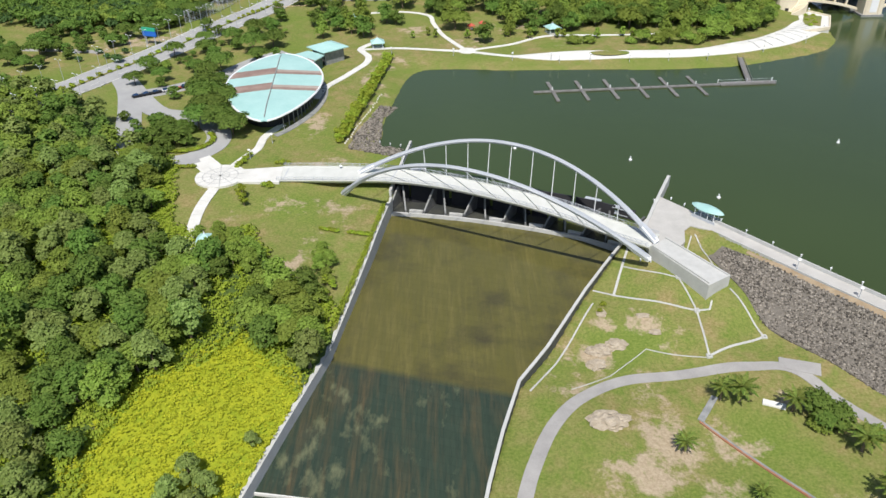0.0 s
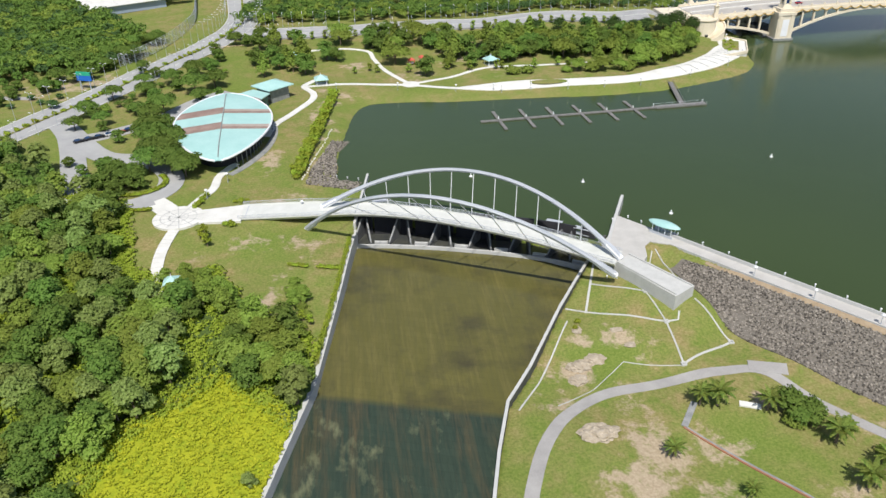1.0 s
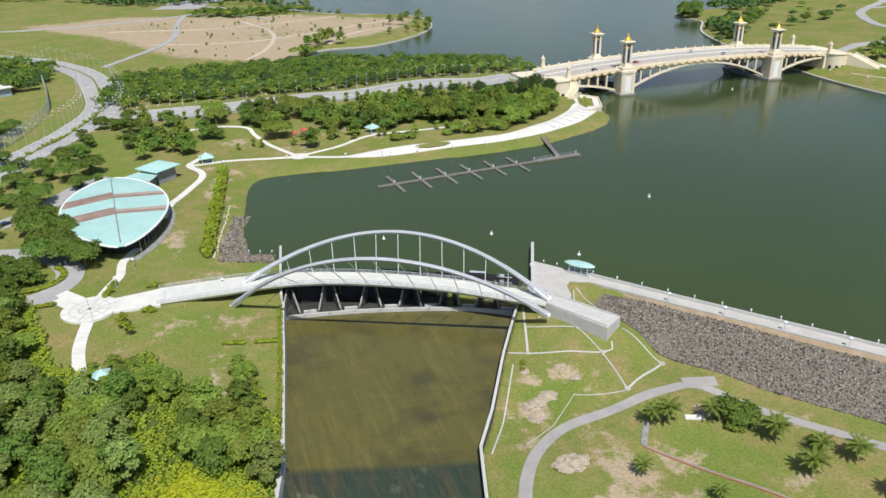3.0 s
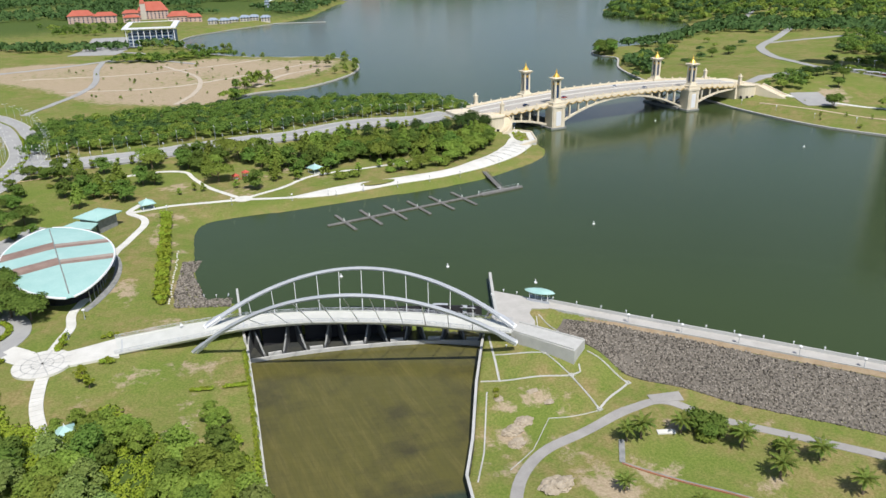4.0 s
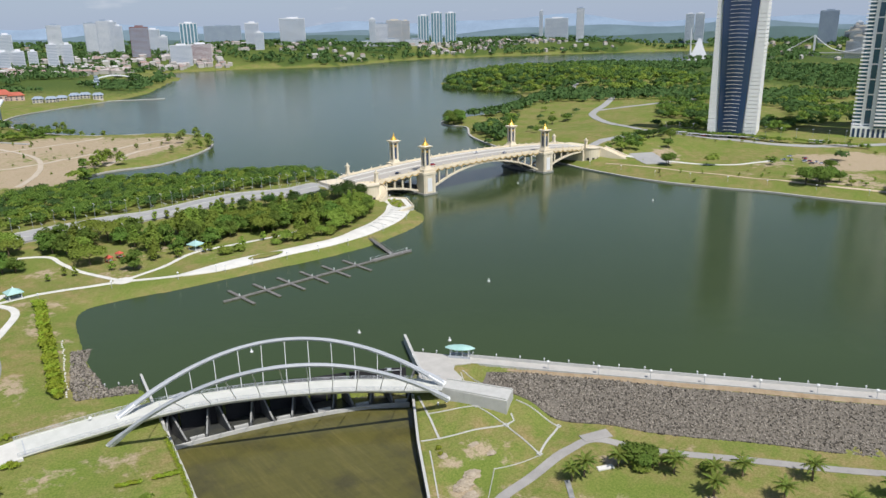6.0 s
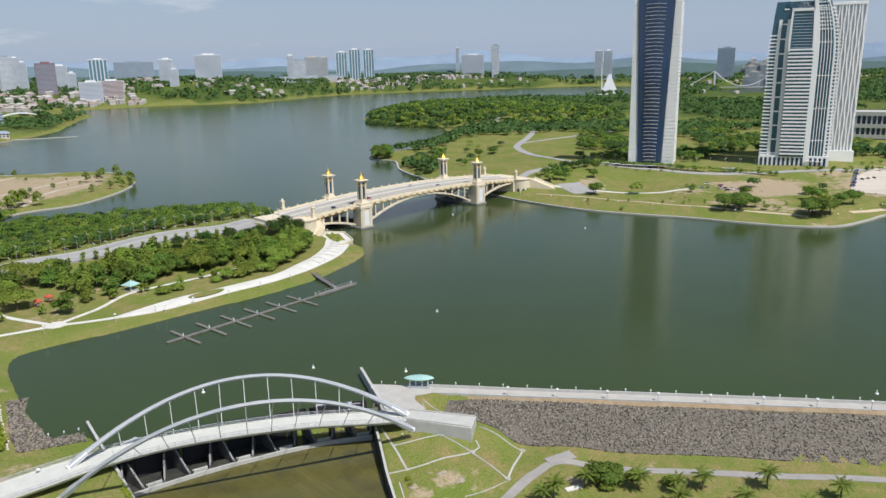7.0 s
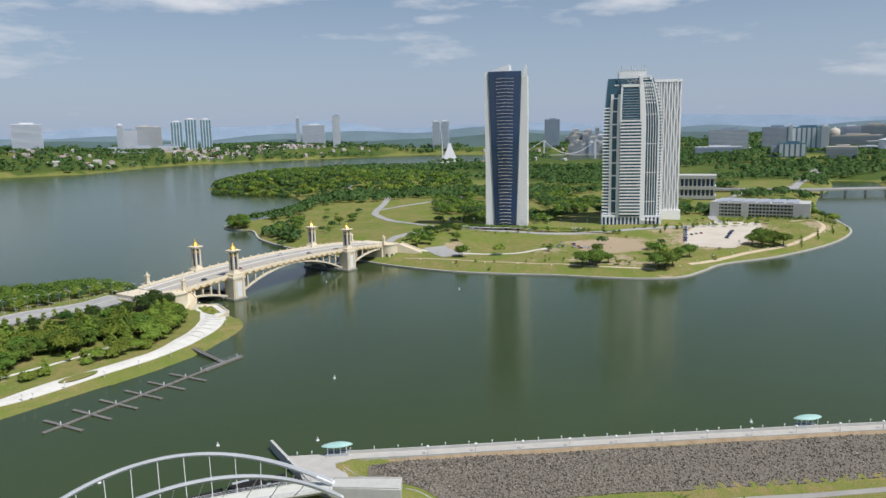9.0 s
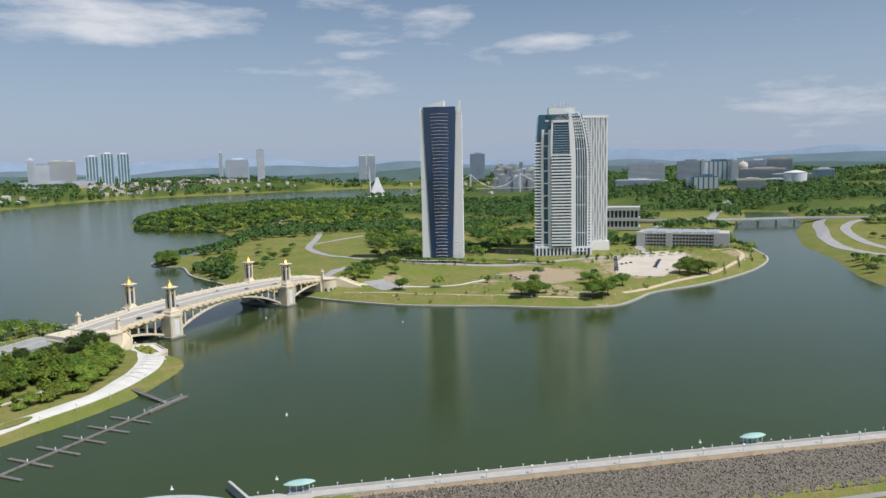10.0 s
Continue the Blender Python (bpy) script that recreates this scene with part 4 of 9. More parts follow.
# ---- drains, paths on the grass bank ----
def drain(name, pts, width=0.55, label="narrow pale concrete drain laid in the grass"):
    width *= 0.48
    bm = bmesh.new()
    ln = resample(pts, 1.5)
    for off in (-width / 2, width / 2):
        side = sides_of(ln, off, 0)[0]
        ribbon(bm, side, width * 0.34, 0.16, 0.5, 1)
    ribbon(bm, ln, width * 0.7, 0.03, 0.4, 1)
    return setting(name, bm, M_CONCRETE, label, "drain")


drain("drain_1", [(54.6, 172.6), (68.2, 165.4), (70.2, 153.8)], 0.6)
drain("drain_2", [(44.9, 163.5), (57, 158.6), (70.2, 153.8)], 0.7)
drain("drain_3", [(70.2, 153.8), (69.2, 138.6)], 0.7)
drain("drain_4", [(69.2, 138.6), (85.4, 146.2)], 0.9)
drain("drain_5", [(85.4, 146.2), (82.4, 154), (80.4, 160)], 0.7)
drain("drain_6", [(58.6, 183), (50, 161)], 1.0, "dark-lined concrete side channel beside the spillway wall")
drain("drain_7", [(44, 158), (31.5, 137), (24.3, 127)], 0.6)
drain("drain_8", [(74.6, 156.2), (73.4, 153.6), (70.2, 153.8)], 0.7)
drain("drain_9", [(69, 138.2), (54.6, 142), (44, 133), (34, 128)], 0.3, "faint earth drain across the grass")
drain("drain_10", [(76.2, 182.4), (73.6, 177), (73.2, 173)], 0.5)
drain("drain_11", [(77.4, 183), (79, 174), (79.4, 166)], 0.6)
# small square catch pits where the drains meet
for x, y in ((68.2, 165.4), (70.2, 153.8), (69.2, 138.6), (85.4, 146.2)):
    t = tagged(new("catch_pit"), "small square concrete catch pit where drains meet", "drain", "catch pits")
    z = ground_at(x, y)
    bm = bmesh.new()
    for sx, sy, w, d in ((-0.55, 0, 0.12, 0.67), (0.55, 0, 0.12, 0.67), (0, -0.55, 0.43, 0.12), (0, 0.55, 0.43, 0.12)):
        box(bm, x + sx - w, y + sy - d, z - 0.6, x + sx + w, y + sy + d, z + 0.32)
    part("rim", bm, M_CONCRETE, t)
    bm = bmesh.new()
    box(bm, x - 0.43, y - 0.43, z - 0.6, x + 0.43, y + 0.43, z + 0.12)
    part("grate", bm, M_DARK_CONCRETE, t)
bm = bmesh.new()
ribbon(bm, resample(smooth_path([(20, 96, 0), (22.6, 104, 0), (28, 115.5, 0), (36, 125, 0), (46, 131, 0), (61, 133.6, 0), (77, 134.6, 0), (87.5, 134, 0), (96, 121.5, 0), (118, 93.5, 0), (145, 60, 0), (185, 8, 0), (240, -65, 0)], 6), 2), 3.1, 0.12, 0.4, 3)
setting("path", bm, M_ASPHALT, "grey asphalt footpath curving through the grass", "path")
bm = bmesh.new()
ribbon(bm, resample([(85.3, 136.5), (94, 133.2)], 1.5), 4.2, 0.2, 0.5, 3)
setting("path_pad", bm, M_ASPHALT, "grey asphalt passing place beside the path", "path")
bm = bmesh.new()
ribbon(bm, resample([(61, 118.3), (76, 98.5), (90, 80)], 1.0), 0.35, 0.35, 0.8, 1)
kerb = setting("kerb", bm, M_BRICK, "low red brick kerb along a sunken garden", "kerb")
bm = bmesh.new()
ribbon(bm, resample([(61.6, 118.6), (76.8, 98.7), (90.6, 80.2)], 1.0), 0.5, 0.05, 0.5, 1)
ribbon(bm, resample([(61.3, 118.6), (66.5, 125.5)], 1.0), 1.5, 0.25, 0.6, 2)
setting("kerb_drain", bm, M_DARK_CONCRETE, "grey concrete gutter and steps beside the brick kerb", "drain")
bm = bmesh.new()
ribbon(bm, resample([(76.5, 123.2), (81, 121.4)], 1.0), 1.6, 0.35, 0.6, 2)
setting("slab", bm, M_WHITE_PAVE, "pale concrete slab on the grass", "slab")


# ---- boulders ----
def boulder(x, y, rx, ry, h, seed):
    bm = bmesh.new()
    bmesh.ops.create_icosphere(bm, subdivisions=4, radius=1.0)
    off = Vector((seed * 3.1, seed * 1.7, 0))
    for v in bm.verts:
        n = noise.noise(v.co * 1.6 + off) * 0.35 + noise.noise(v.co * 4.5 + off) * 0.22 + abs(noise.noise(v.co * 9 + off)) * 0.16
        k = 1 + n
        v.co = Vector((v.co.x * rx * k, v.co.y * ry * k, max(v.co.z, -0.3) * h * k))
    ob = part("boulder", bm, M_ROCK, None)
    ob.location = (x, y, ground_at(x, y))
    return tagged(ob, "broad pale weathered rock outcrop in the grass", "boulder", "rock outcrops")


for k, (x, y, rx, ry, h) in enumerate(((40.5, 117, 4.2, 2.8, 1.5), (43, 142, 3.2, 2.0, 1.0), (47.5, 143.5, 2.8, 1.7, 0.9), (41.5, 137, 2.4, 1.9, 1.0), (56, 152.5, 1.6, 0.9, 0.4), (45.5, 154, 1.3, 1.5, 0.35), (58, 147, 1.5, 1.0, 0.4))):
    boulder(x, y, rx, ry, h, k + 1)


# ---- dam-top shelters, lamps, buoys ----
def kiosk(x, y, rz):
    k = tagged(new("lakeside_shelter"), "small shelter with a leaf-shaped teal roof on white posts", "shelter", "dam shelters")
    bm = bmesh.new()
    n, rings = 32, []
    # a leaf-shaped shell: outer lip, then rings that rise to the crown
    for scale, z in ((1.0, 3.3), (1.02, 3.45), (0.97, 3.6), (0.82, 3.86), (0.6, 4.12), (0.34, 4.3), (0.1, 4.36)):
        ring = []
        for i in range(n):
            a = 2 * math.pi * i / n
            c = math.cos(a)
            ring.append(bm.verts.new((5.3 * c * (0.3 + 0.7 * scale if scale < 0.9 else scale), 2.3 * math.sin(a) * (1 - 0.3 * c * c) * scale, z + 0.14 * c)))
        rings.append(ring)
    bm.faces.new(rings[0][::-1])
    bm.faces.new(rings[-1])
    for r0, r1 in zip(rings[:-1], rings[1:]):
        for i in range(n):
            j = (i + 1) % n
            bm.faces.new((r0[i], r0[j], r1[j], r1[i]))
    part("roof", bm, M_TEAL, k, "pale teal sheet roof")
    for sx in (-3.2, -1.1, 1.1, 3.2):
        for sy in (-1.2, 1.2):
            bm = bmesh.new()
            lathe(bm, [(0.14, 0), (0.12, 3.4)], 8, Matrix.Translation((sx, sy, 0)))
            part("post", bm, M_WHITE_PAINT, k)
    for sy in (-1.55, 1.55):
        bm = bmesh.new()
        box(bm, -3.9, sy - 0.08, 0, 3.9, sy + 0.08, 0.9)
        part("side_panel", bm, M_STEEL, k)
    bm = bmesh.new()
    box(bm, -4.2, -1.8, -0.3, 4.2, 1.8, 0.12)
    part("floor_slab", bm, M_CONCRETE, k)
    k.matrix_world = pose(x, y, 3.05, 0, 0, rz)


kiosk(82.6, 190.4, -52)
kiosk(188.3, 55.5, -52.5)


def lamp_post(name, x, y, z, h, label, group, arm=0.0, rz=0.0):
    t = tagged(new(name), label, "lamp", group)
    bm = bmesh.new()
    lathe(bm, [(0.16, 0), (0.16, 0.5), (0.09, 0.6), (0.07, h)], 8)
    part("post", bm, M_STEEL, t)
    if arm:
        for s in (-1, 1):
            bm = bmesh.new()
            tube(bm, [(0, 0, h - 0.1), (s * arm * 0.5, 0, h + 0.35), (s * arm, 0, h + 0.4)], 0.06, 6)
            part("arm", bm, M_STEEL, t)
            bm = bmesh.new()
            box(bm, s * arm - 0.45, -0.18, h + 0.32, s * arm + 0.45, 0.18, h + 0.5)
            part("lamp_head", bm, M_WHITE_PAINT, t)
    else:
        bm = bmesh.new()
        lathe(bm, [(0.1, h), (0.45, h + 0.05), (0.55, h + 0.3), (0.35, h + 0.6), (0.08, h + 0.72)], 12)
        part("lamp_head", bm, M_WHITE_PAINT, t, "white dish lamp head")
    t.matrix_world = pose(x, y, z, 0, 0, rz)
    return t


first_lamp = lamp_post("dam_lamp", 98.6, 163.4, 3.0, 2.6, "slim post lamp with a white head on the dam", "dam lamps")
for i in range(1, 24):
    q = Vector((98.6, 163.4, 0)) + Vector((0.609, -0.793, 0)) * (16.6 * i)
    copy_thing(first_lamp, pose(q.x, q.y, 3.0))
# low bollard lights on the parapet
bm_t = tagged(new("bollard_light"), "short white bollard light on the parapet", "bollard", "parapet lights")
bm = bmesh.new()
lathe(bm, [(0.14, 0), (0.14, 0.55), (0.26, 0.6), (0.26, 0.85), (0.1, 0.95)], 10)
part("post", bm, M_WHITE_PAINT, bm_t)
bm_t.matrix_world = pose(86, 187.4, 4.0)
for i in range(1, 44):
    q = Vector((86, 187.4, 0)) + Vector((0.609, -0.793, 0)) * (8.3 * i)
    copy_thing(bm_t, pose(q.x, q.y, 4.0))
for x, y in ((70, 201.5), (75.5, 202.5), (78.5, 198.5), (-19, 254.5), (-15, 252.5), (-11, 251), (60, 174.3), (62.6, 173.2), (65, 172.6)):
    copy_thing(bm_t, pose(x, y, 3.05 if x > 66 else (0.6 if x < 0 else ground_at(x, y))))


def buoy(x, y):
    t = tagged(new("buoy"), "small white buoy floating on the lake", "buoy", "lake buoys")
    bm = bmesh.new()
    lathe(bm, [(0.25, -0.3), (0.62, -0.1), (0.62, 0.3), (0.25, 0.55), (0.15, 1.1), (0.25, 1.2), (0.05, 1.5)], 14)
    part("float", bm, M_WHITE_PAINT, t)
    t.matrix_world = pose(x, y, 0)


for x, y in ((71, 238), (93, 209), (31, 249), (190, 75), (345, 300), (150, 250), (320, 405)):
    buoy(x, y)

# ---- west bank: paving ----
def paved(name, pts, width, material, label, category="path", lift=0.12, step=2.5, across=3):
    bm = bmesh.new()
    ribbon(bm, resample(pts, step), width, lift, 0.5, across)
    return setting(name, bm, material, label, category)


def sm(pts, n=6):
    return smooth_path([(*p, 0) for p in pts], n)


bm = bmesh.new()
for r0, r1, lift in ((0, 8.3, 0.18),):
    ring = []
    for i in range(40):
        a = 2 * math.pi * i / 40
        ring.append(bm.verts.new((-70 + r1 * math.cos(a), 222.3 + r1 * math.sin(a), 3.95)))
    low = [bm.verts.new(v.co - Vector((0, 0, 1.6))) for v in ring]
    bm.faces.new(ring)
    for i in range(40):
        bm.faces.new((ring[i], low[i], low[(i + 1) % 40], ring[(i + 1) % 40]))
setting("plaza", bm, M_WHITE_PAVE, "round plaza of pale paving at the bridge head", "plaza")
bm = bmesh.new()
for i in range(6):
    a = math.pi * i / 6 + 0.2
    box(bm, -8.1, -0.16, 0, 8.1, 0.16, 0.02, Matrix.Translation((-70, 222.3, 3.955)) @ Matrix.Rotation(a, 4, "Z"))
for r in (3.1, 5.8):
    for i in range(36):
        a = 2 * math.pi * i / 36
        box(bm, -0.3 * r / 3.2, -0.15, 0, 0.3 * r / 3.2, 0.15, 0.018, Matrix.Translation((-70, 222.3, 3.957)) @ Matrix.Rotation(a, 4, "Z") @ Matrix.Translation((0, r, 0)))
setting("plaza_bands", bm, M_CONCRETE, "grey paving bands laid as a star in the plaza", "paving")
bm = bmesh.new()
ap = resample([(-63, 222.2), (-56, 222.4), (-49.5, 222.6)], 1.5)
ribbon(bm, ap, [9.5 + 2.4 * min(1, i / (len(ap) - 1)) for i in range(len(ap))], 0, 2.2, 2, [3.96 - 0.06 + 0.06 * i / (len(ap) - 1) for i in range(len(ap))])
setting("bridge_approach", bm, M_WHITE_PAVE, "pale paved ramp from the plaza to the footbridge", "path")
def slabs(base, pts, width, length, lift, material):
    """Single paving slabs laid on a path."""
    ln = resample(pts, length)
    for a, b in zip(ln[:-1], ln[1:]):
        bm = bmesh.new()
        d = (b - a).normalized() * 0.07
        ribbon(bm, [a + d, b - d], width, lift, 0.14, 1)
        part("slab", bm, material, base)


WALKWAY = sm([(-70, 214), (-71, 206), (-71.3, 198), (-70, 187), (-67.5, 176)], 4)
slabs(paved("walkway_bed", WALKWAY, 3.4, M_DARK_CONCRETE, "grey bed under the lawn walkway", lift=0.16), WALKWAY, 3.5, 1.7, 0.3, M_WHITE_PAVE)
paved("walkway_hall", sm([(-67.5, 230), (-65, 237), (-62.3, 245), (-61.8, 256), (-57, 266)]), 3.0, M_WHITE_PAVE, "pale curved path to the hall", lift=0.2)
paved("walkway_gate", [(-75, 229), (-81, 236.5)], 7.5, M_WHITE_PAVE, "pale paved link between plaza and turning circle", lift=0.2)
paved("garden_path", sm([(-48, 292), (-45, 308), (-38, 324), (-31.5, 338), (-31, 349), (-36, 362), (-30, 372)]), 3.2, M_WHITE_PAVE, "pale garden path winding to the hut", lift=0.2)
paved("lake_path", sm([(-36, 361), (-19, 362), (0, 361), (17, 358), (38, 349), (58, 348.5)]), 2.6, M_WHITE_PAVE, "narrow pale path along the lake lawn", lift=0.2)
paved("park_path", sm([(-36, 424), (-17, 426), (-3, 418), (0, 404), (6, 382), (17, 358)]), 2.4, M_WHITE_PAVE, "pale path looping through the park", lift=0.2)
paved("park_path", sm([(17, 359), (38, 368), (62, 380), (95, 378), (130, 380)]), 2.2, M_WHITE_PAVE, "pale path between the park trees", lift=0.2)
bm = bmesh.new()
for x, y, r in ((17, 359, 4.2),):
    ribbon(bm, [(x - r, y), (x - r * 0.6, y), (x, y), (x + r * 0.6, y), (x + r, y)], [r * 0.8, r * 1.7, r * 2, r * 1.7, r * 0.8], 0.3, 0.6, 3)
setting("path_node", bm, M_WHITE_PAVE, "round pale paved node where paths meet", "paving")
# promenade between an outer and an inner edge
outer = sm([(40, 347.2), (58, 344), (93, 344.5), (124, 345), (152, 351), (182, 365), (201, 385), (210, 402), (214, 420)], 8)
inner = sm([(42, 349.5), (60, 353), (94, 353), (125, 352.5), (150, 362), (172, 374), (186, 385), (198, 400), (204, 418)], 8)
bm = bmesh.new()
mid = [(a + b) / 2 for a, b in zip(outer, inner)]
ribbon(bm, mid, [(a - b).length for a, b in zip(outer, inner)], 0.3, 1.2, 5)
setting("promenade", bm, M_WHITE_PAVE, "broad pale paved promenade along the lake shore", "promenade")
bm = bmesh.new()
for i in range(34, len(outer) - 10, 2):
    ribbon(bm, resample([outer[i].lerp(inner[i], 0.12), outer[i].lerp(inner[i], 0.88)], 1.5), 0.5, 0.33, 0.1, 1)
setting("promenade_joints", bm, M_DARK_CONCRETE, "grey joints between the promenade slabs", "paving")
bm = bmesh.new()
lathe(bm, [(1, 0), (1, 0.3), (0.92, 0.45), (0.4, 0.5)], 28, Matrix.Translation((85, 349.2, ground_at(85, 349.2) + 0.25)) @ Matrix.Diagonal((9.5, 3.2, 1, 1)))
setting("planter", bm, M_GROUND, "oval grass bed set in the promenade", "planter")

# roads
MAIN_ROAD = sm([(-230, 200), (-190, 262), (-160, 307), (-133, 362), (-112, 407), (-92, 455), (-83, 497), (-88, 550), (-102, 615), (-140, 690), (-190, 740), (-330, 830)])
paved("road_west", MAIN_ROAD, 21, M_ROAD, "pale grey dual carriageway with a planted median", "road", 0.2, 4, 4)
PARK_ROAD = sm([(-84, 470), (-60, 464), (-19, 464), (46, 467), (90, 466), (130, 461), (165, 452), (202, 443)])
paved("road_park", PARK_ROAD, 26, M_ROAD, "pale grey road climbing to the stone bridge", "road", 0.25, 4, 4)
paved("road_loop", sm([(-84, 237), (-78.5, 247), (-80, 259), (-88, 270), (-98, 276), (-110, 281), (-122, 296), (-136, 318), (-146, 334)]), 9, M_ROAD, "grey access road round the turning circle", "road", 0.18)
paved("road_loop", sm([(-82, 238), (-90, 234.5), (-100, 236), (-108, 244), (-113, 256), (-118, 270), (-124, 288), (-131, 306), (-140, 322)]), 9.5, M_ROAD, "grey access road beside the wood", "road", 0.22)
paved("car_park", sm([(-124, 300), (-112, 308), (-98, 320), (-86, 342), (-72, 358)]), 10, M_ROAD, "grey parking lane behind the hall", "road", 0.2)
for off in (-0.0,):
    bm = bmesh.new()
    ribbon(bm, resample(MAIN_ROAD, 4), 1.3, 0.42, 0.6, 1)
    setting("median", bm, M_GROUND, "raised grass median along the road", "median")
for k, off in enumerate((-10.2, 10.2, -5.4, 5.4)):
    bm = bmesh.new()
    line = resample(sides_of(resample(MAIN_ROAD, 4), off, 0)[0], 4)
    if abs(off) > 8:
        ribbon(bm, line, 0.3, 0.32, 0.5, 1)
    else:
        for i in range(0, len(line) - 1, 3):
            ribbon(bm, line[i:i + 2], 0.22, 0.23, 0.04, 1)
    setting("kerb_line" if abs(off) > 8 else "lane_marks", bm, M_WHITE_PAVE, "pale kerb along the road" if abs(off) > 8 else "broken white lane marks", "kerb" if abs(off) > 8 else "markings")
for off in (-12.6, -0.5, 0.5, 12.6):
    bm = bmesh.new()
    ribbon(bm, resample(sides_of(resample(PARK_ROAD, 4), off, 0)[0], 4), 0.35, 0.85 if abs(off) > 5 else 0.5, 1.0, 1)
    setting("road_kerb", bm, M_DARK_CONCRETE if off < -5 else M_CONCRETE, "low barrier along the park road", "barrier")
paved("track_west", [(-330, 370), (-230, 372), (-165, 362)], 4, M_ASPHALT, "grey side lane through the field", "road", 0.2)
# crossing marks at the junction
bm = bmesh.new()
for i in range(9):
    ribbon(bm, [(-92 + 2 * i, 440 + 0.2 * i), (-91.2 + 2 * i, 441 + 0.2 * i)], 2.4, 0.26, 0.04, 1)
setting("crossing_marks", bm, plain("ochre_road_paint", (0.55, 0.42, 0.2), (0.5, 0.4, 0.25), 0.8), "ochre stripes across the road", "markings")


# ---- leaf-roofed hall ----
def hall():
    t = tagged(new("lakeside_hall"), "hall with a leaf-shaped teal roof streaked with rust", "building")
    a, b = Vector((-61.2, 254.6)), Vector((-68.5, 333.0))
    ax = (b - a).normalized()
    sd = Vector((ax.y, -ax.x))
    length = (b - a).length

    def half(u):
        return 20.3 * (math.sin(math.pi * min(1, u * 1.0)) ** 0.62) * (0.86 + 0.22 * u) if 0 < u < 1 else 0.0

    def place(u, k, z=0.0):
        q = a + ax * (length * u) + sd * (half(u) * k)
        return Vector((q.x, q.y, 9.9 + 1.6 * (1 - abs(k)) * min(1, half(u) / 12) + 0.8 * u + z))

    n = 30
    for i in range(n):
        u0, u1 = max(0.004, i / n), min(0.996, (i + 1) / n)
        for k0, k1 in ((-1, 0), (0, 1)):
            bm = bmesh.new()
            vs = [place(u0, k0), place(u1, k0), place(u1, k1), place(u0, k1)]
            top = [bm.verts.new(v) for v in vs]
            low = [bm.verts.new(v - Vector((0, 0, 0.35))) for v in vs]
            bm.faces.new(top)
            bm.faces.new(low[::-1])
            for m in range(4):
                bm.faces.new((top[m], low[m], low[(m + 1) % 4], top[(m + 1) % 4]))
            rust = i in (11, 12, 13, 18, 19, 20)
            sheet = (M_RUST if k0 == -1 or i in (11, 18) else M_RUST_PALE) if rust and not (k0 == 0 and i in (13, 20)) else M_TEAL
            part("roof_panel", bm, sheet, t, "rust-brown roof sheet" if sheet is not M_TEAL else "")
    for k in (-1, 1):
        bm = bmesh.new()
        tube(bm, [place(0.004 + 0.992 * i / 48, k, -0.1) for i in range(49)], 0.42, 6)
        part("rim", bm, M_WHITE_PAINT, t, "white roof rim")
    bm = bmesh.new()
    tube(bm, [place(0.03 + 0.9 * i / 20, 0, 0.12) for i in range(21)], 0.22, 6)
    part("ridge_cap", bm, M_DARK_CONCRETE, t)
    bm = bmesh.new()
    lo, hi = [], []
    for i in range(40):
        ang = 2 * math.pi * i / 40
        u = 0.52 - 0.40 * math.cos(ang)
        k = 0.8 * math.sin(ang) / max(0.3, math.sin(math.pi * u) ** 0.62)
        p = place(u, max(-0.8, min(0.8, k)))
        lo.append(bm.verts.new((p.x, p.y, 2.0)))
        hi.append(bm.verts.new((p.x, p.y, p.z - 0.4)))
    for i in range(40):
        bm.faces.new((lo[i], lo[(i + 1) % 40], hi[(i + 1) % 40], hi[i]))
    part("wall", bm, M_DARK, t, "dark glazed wall set under the roof")
    for i in range(22):
        u = 0.08 + 0.84 * i / 21
        p = place(u, 0.82)
        bm = bmesh.new()
        tube(bm, [(p.x, p.y, 3.0), (p.x, p.y, p.z - 0.3)], 0.18, 6)
        # dark concrete puts the roof's shade into the columns
        part("column", bm, M_DARK_CONCRETE, t)
    bm = bmesh.new()
    pts = [place(0.02 + 0.9 * i / 24, 1.02) for i in range(25)]
    ribbon(bm, [(p.x, p.y) for p in pts], 2.6, 0.2, 0.6, 1)
    part("terrace", bm, M_DARK_CONCRETE, t)


hall()


def hip_roof(bm, w, d, z0, z1, t=0.25):
    e = [bm.verts.new((sx * w / 2, sy * d / 2, z0)) for sx, sy in ((-1, -1), (1, -1), (1, 1), (-1, 1))]
    f = [bm.verts.new((v.co.x, v.co.y, z0 - t)) for v in e]
    top = bm.verts.new((0, 0, z1))
    for i in range(4):
        bm.faces.new((e[i], e[(i + 1) % 4], top))
        bm.faces.new((e[i], f[i], f[(i + 1) % 4], e[(i + 1) % 4]))
    bm.faces.new(f[::-1])


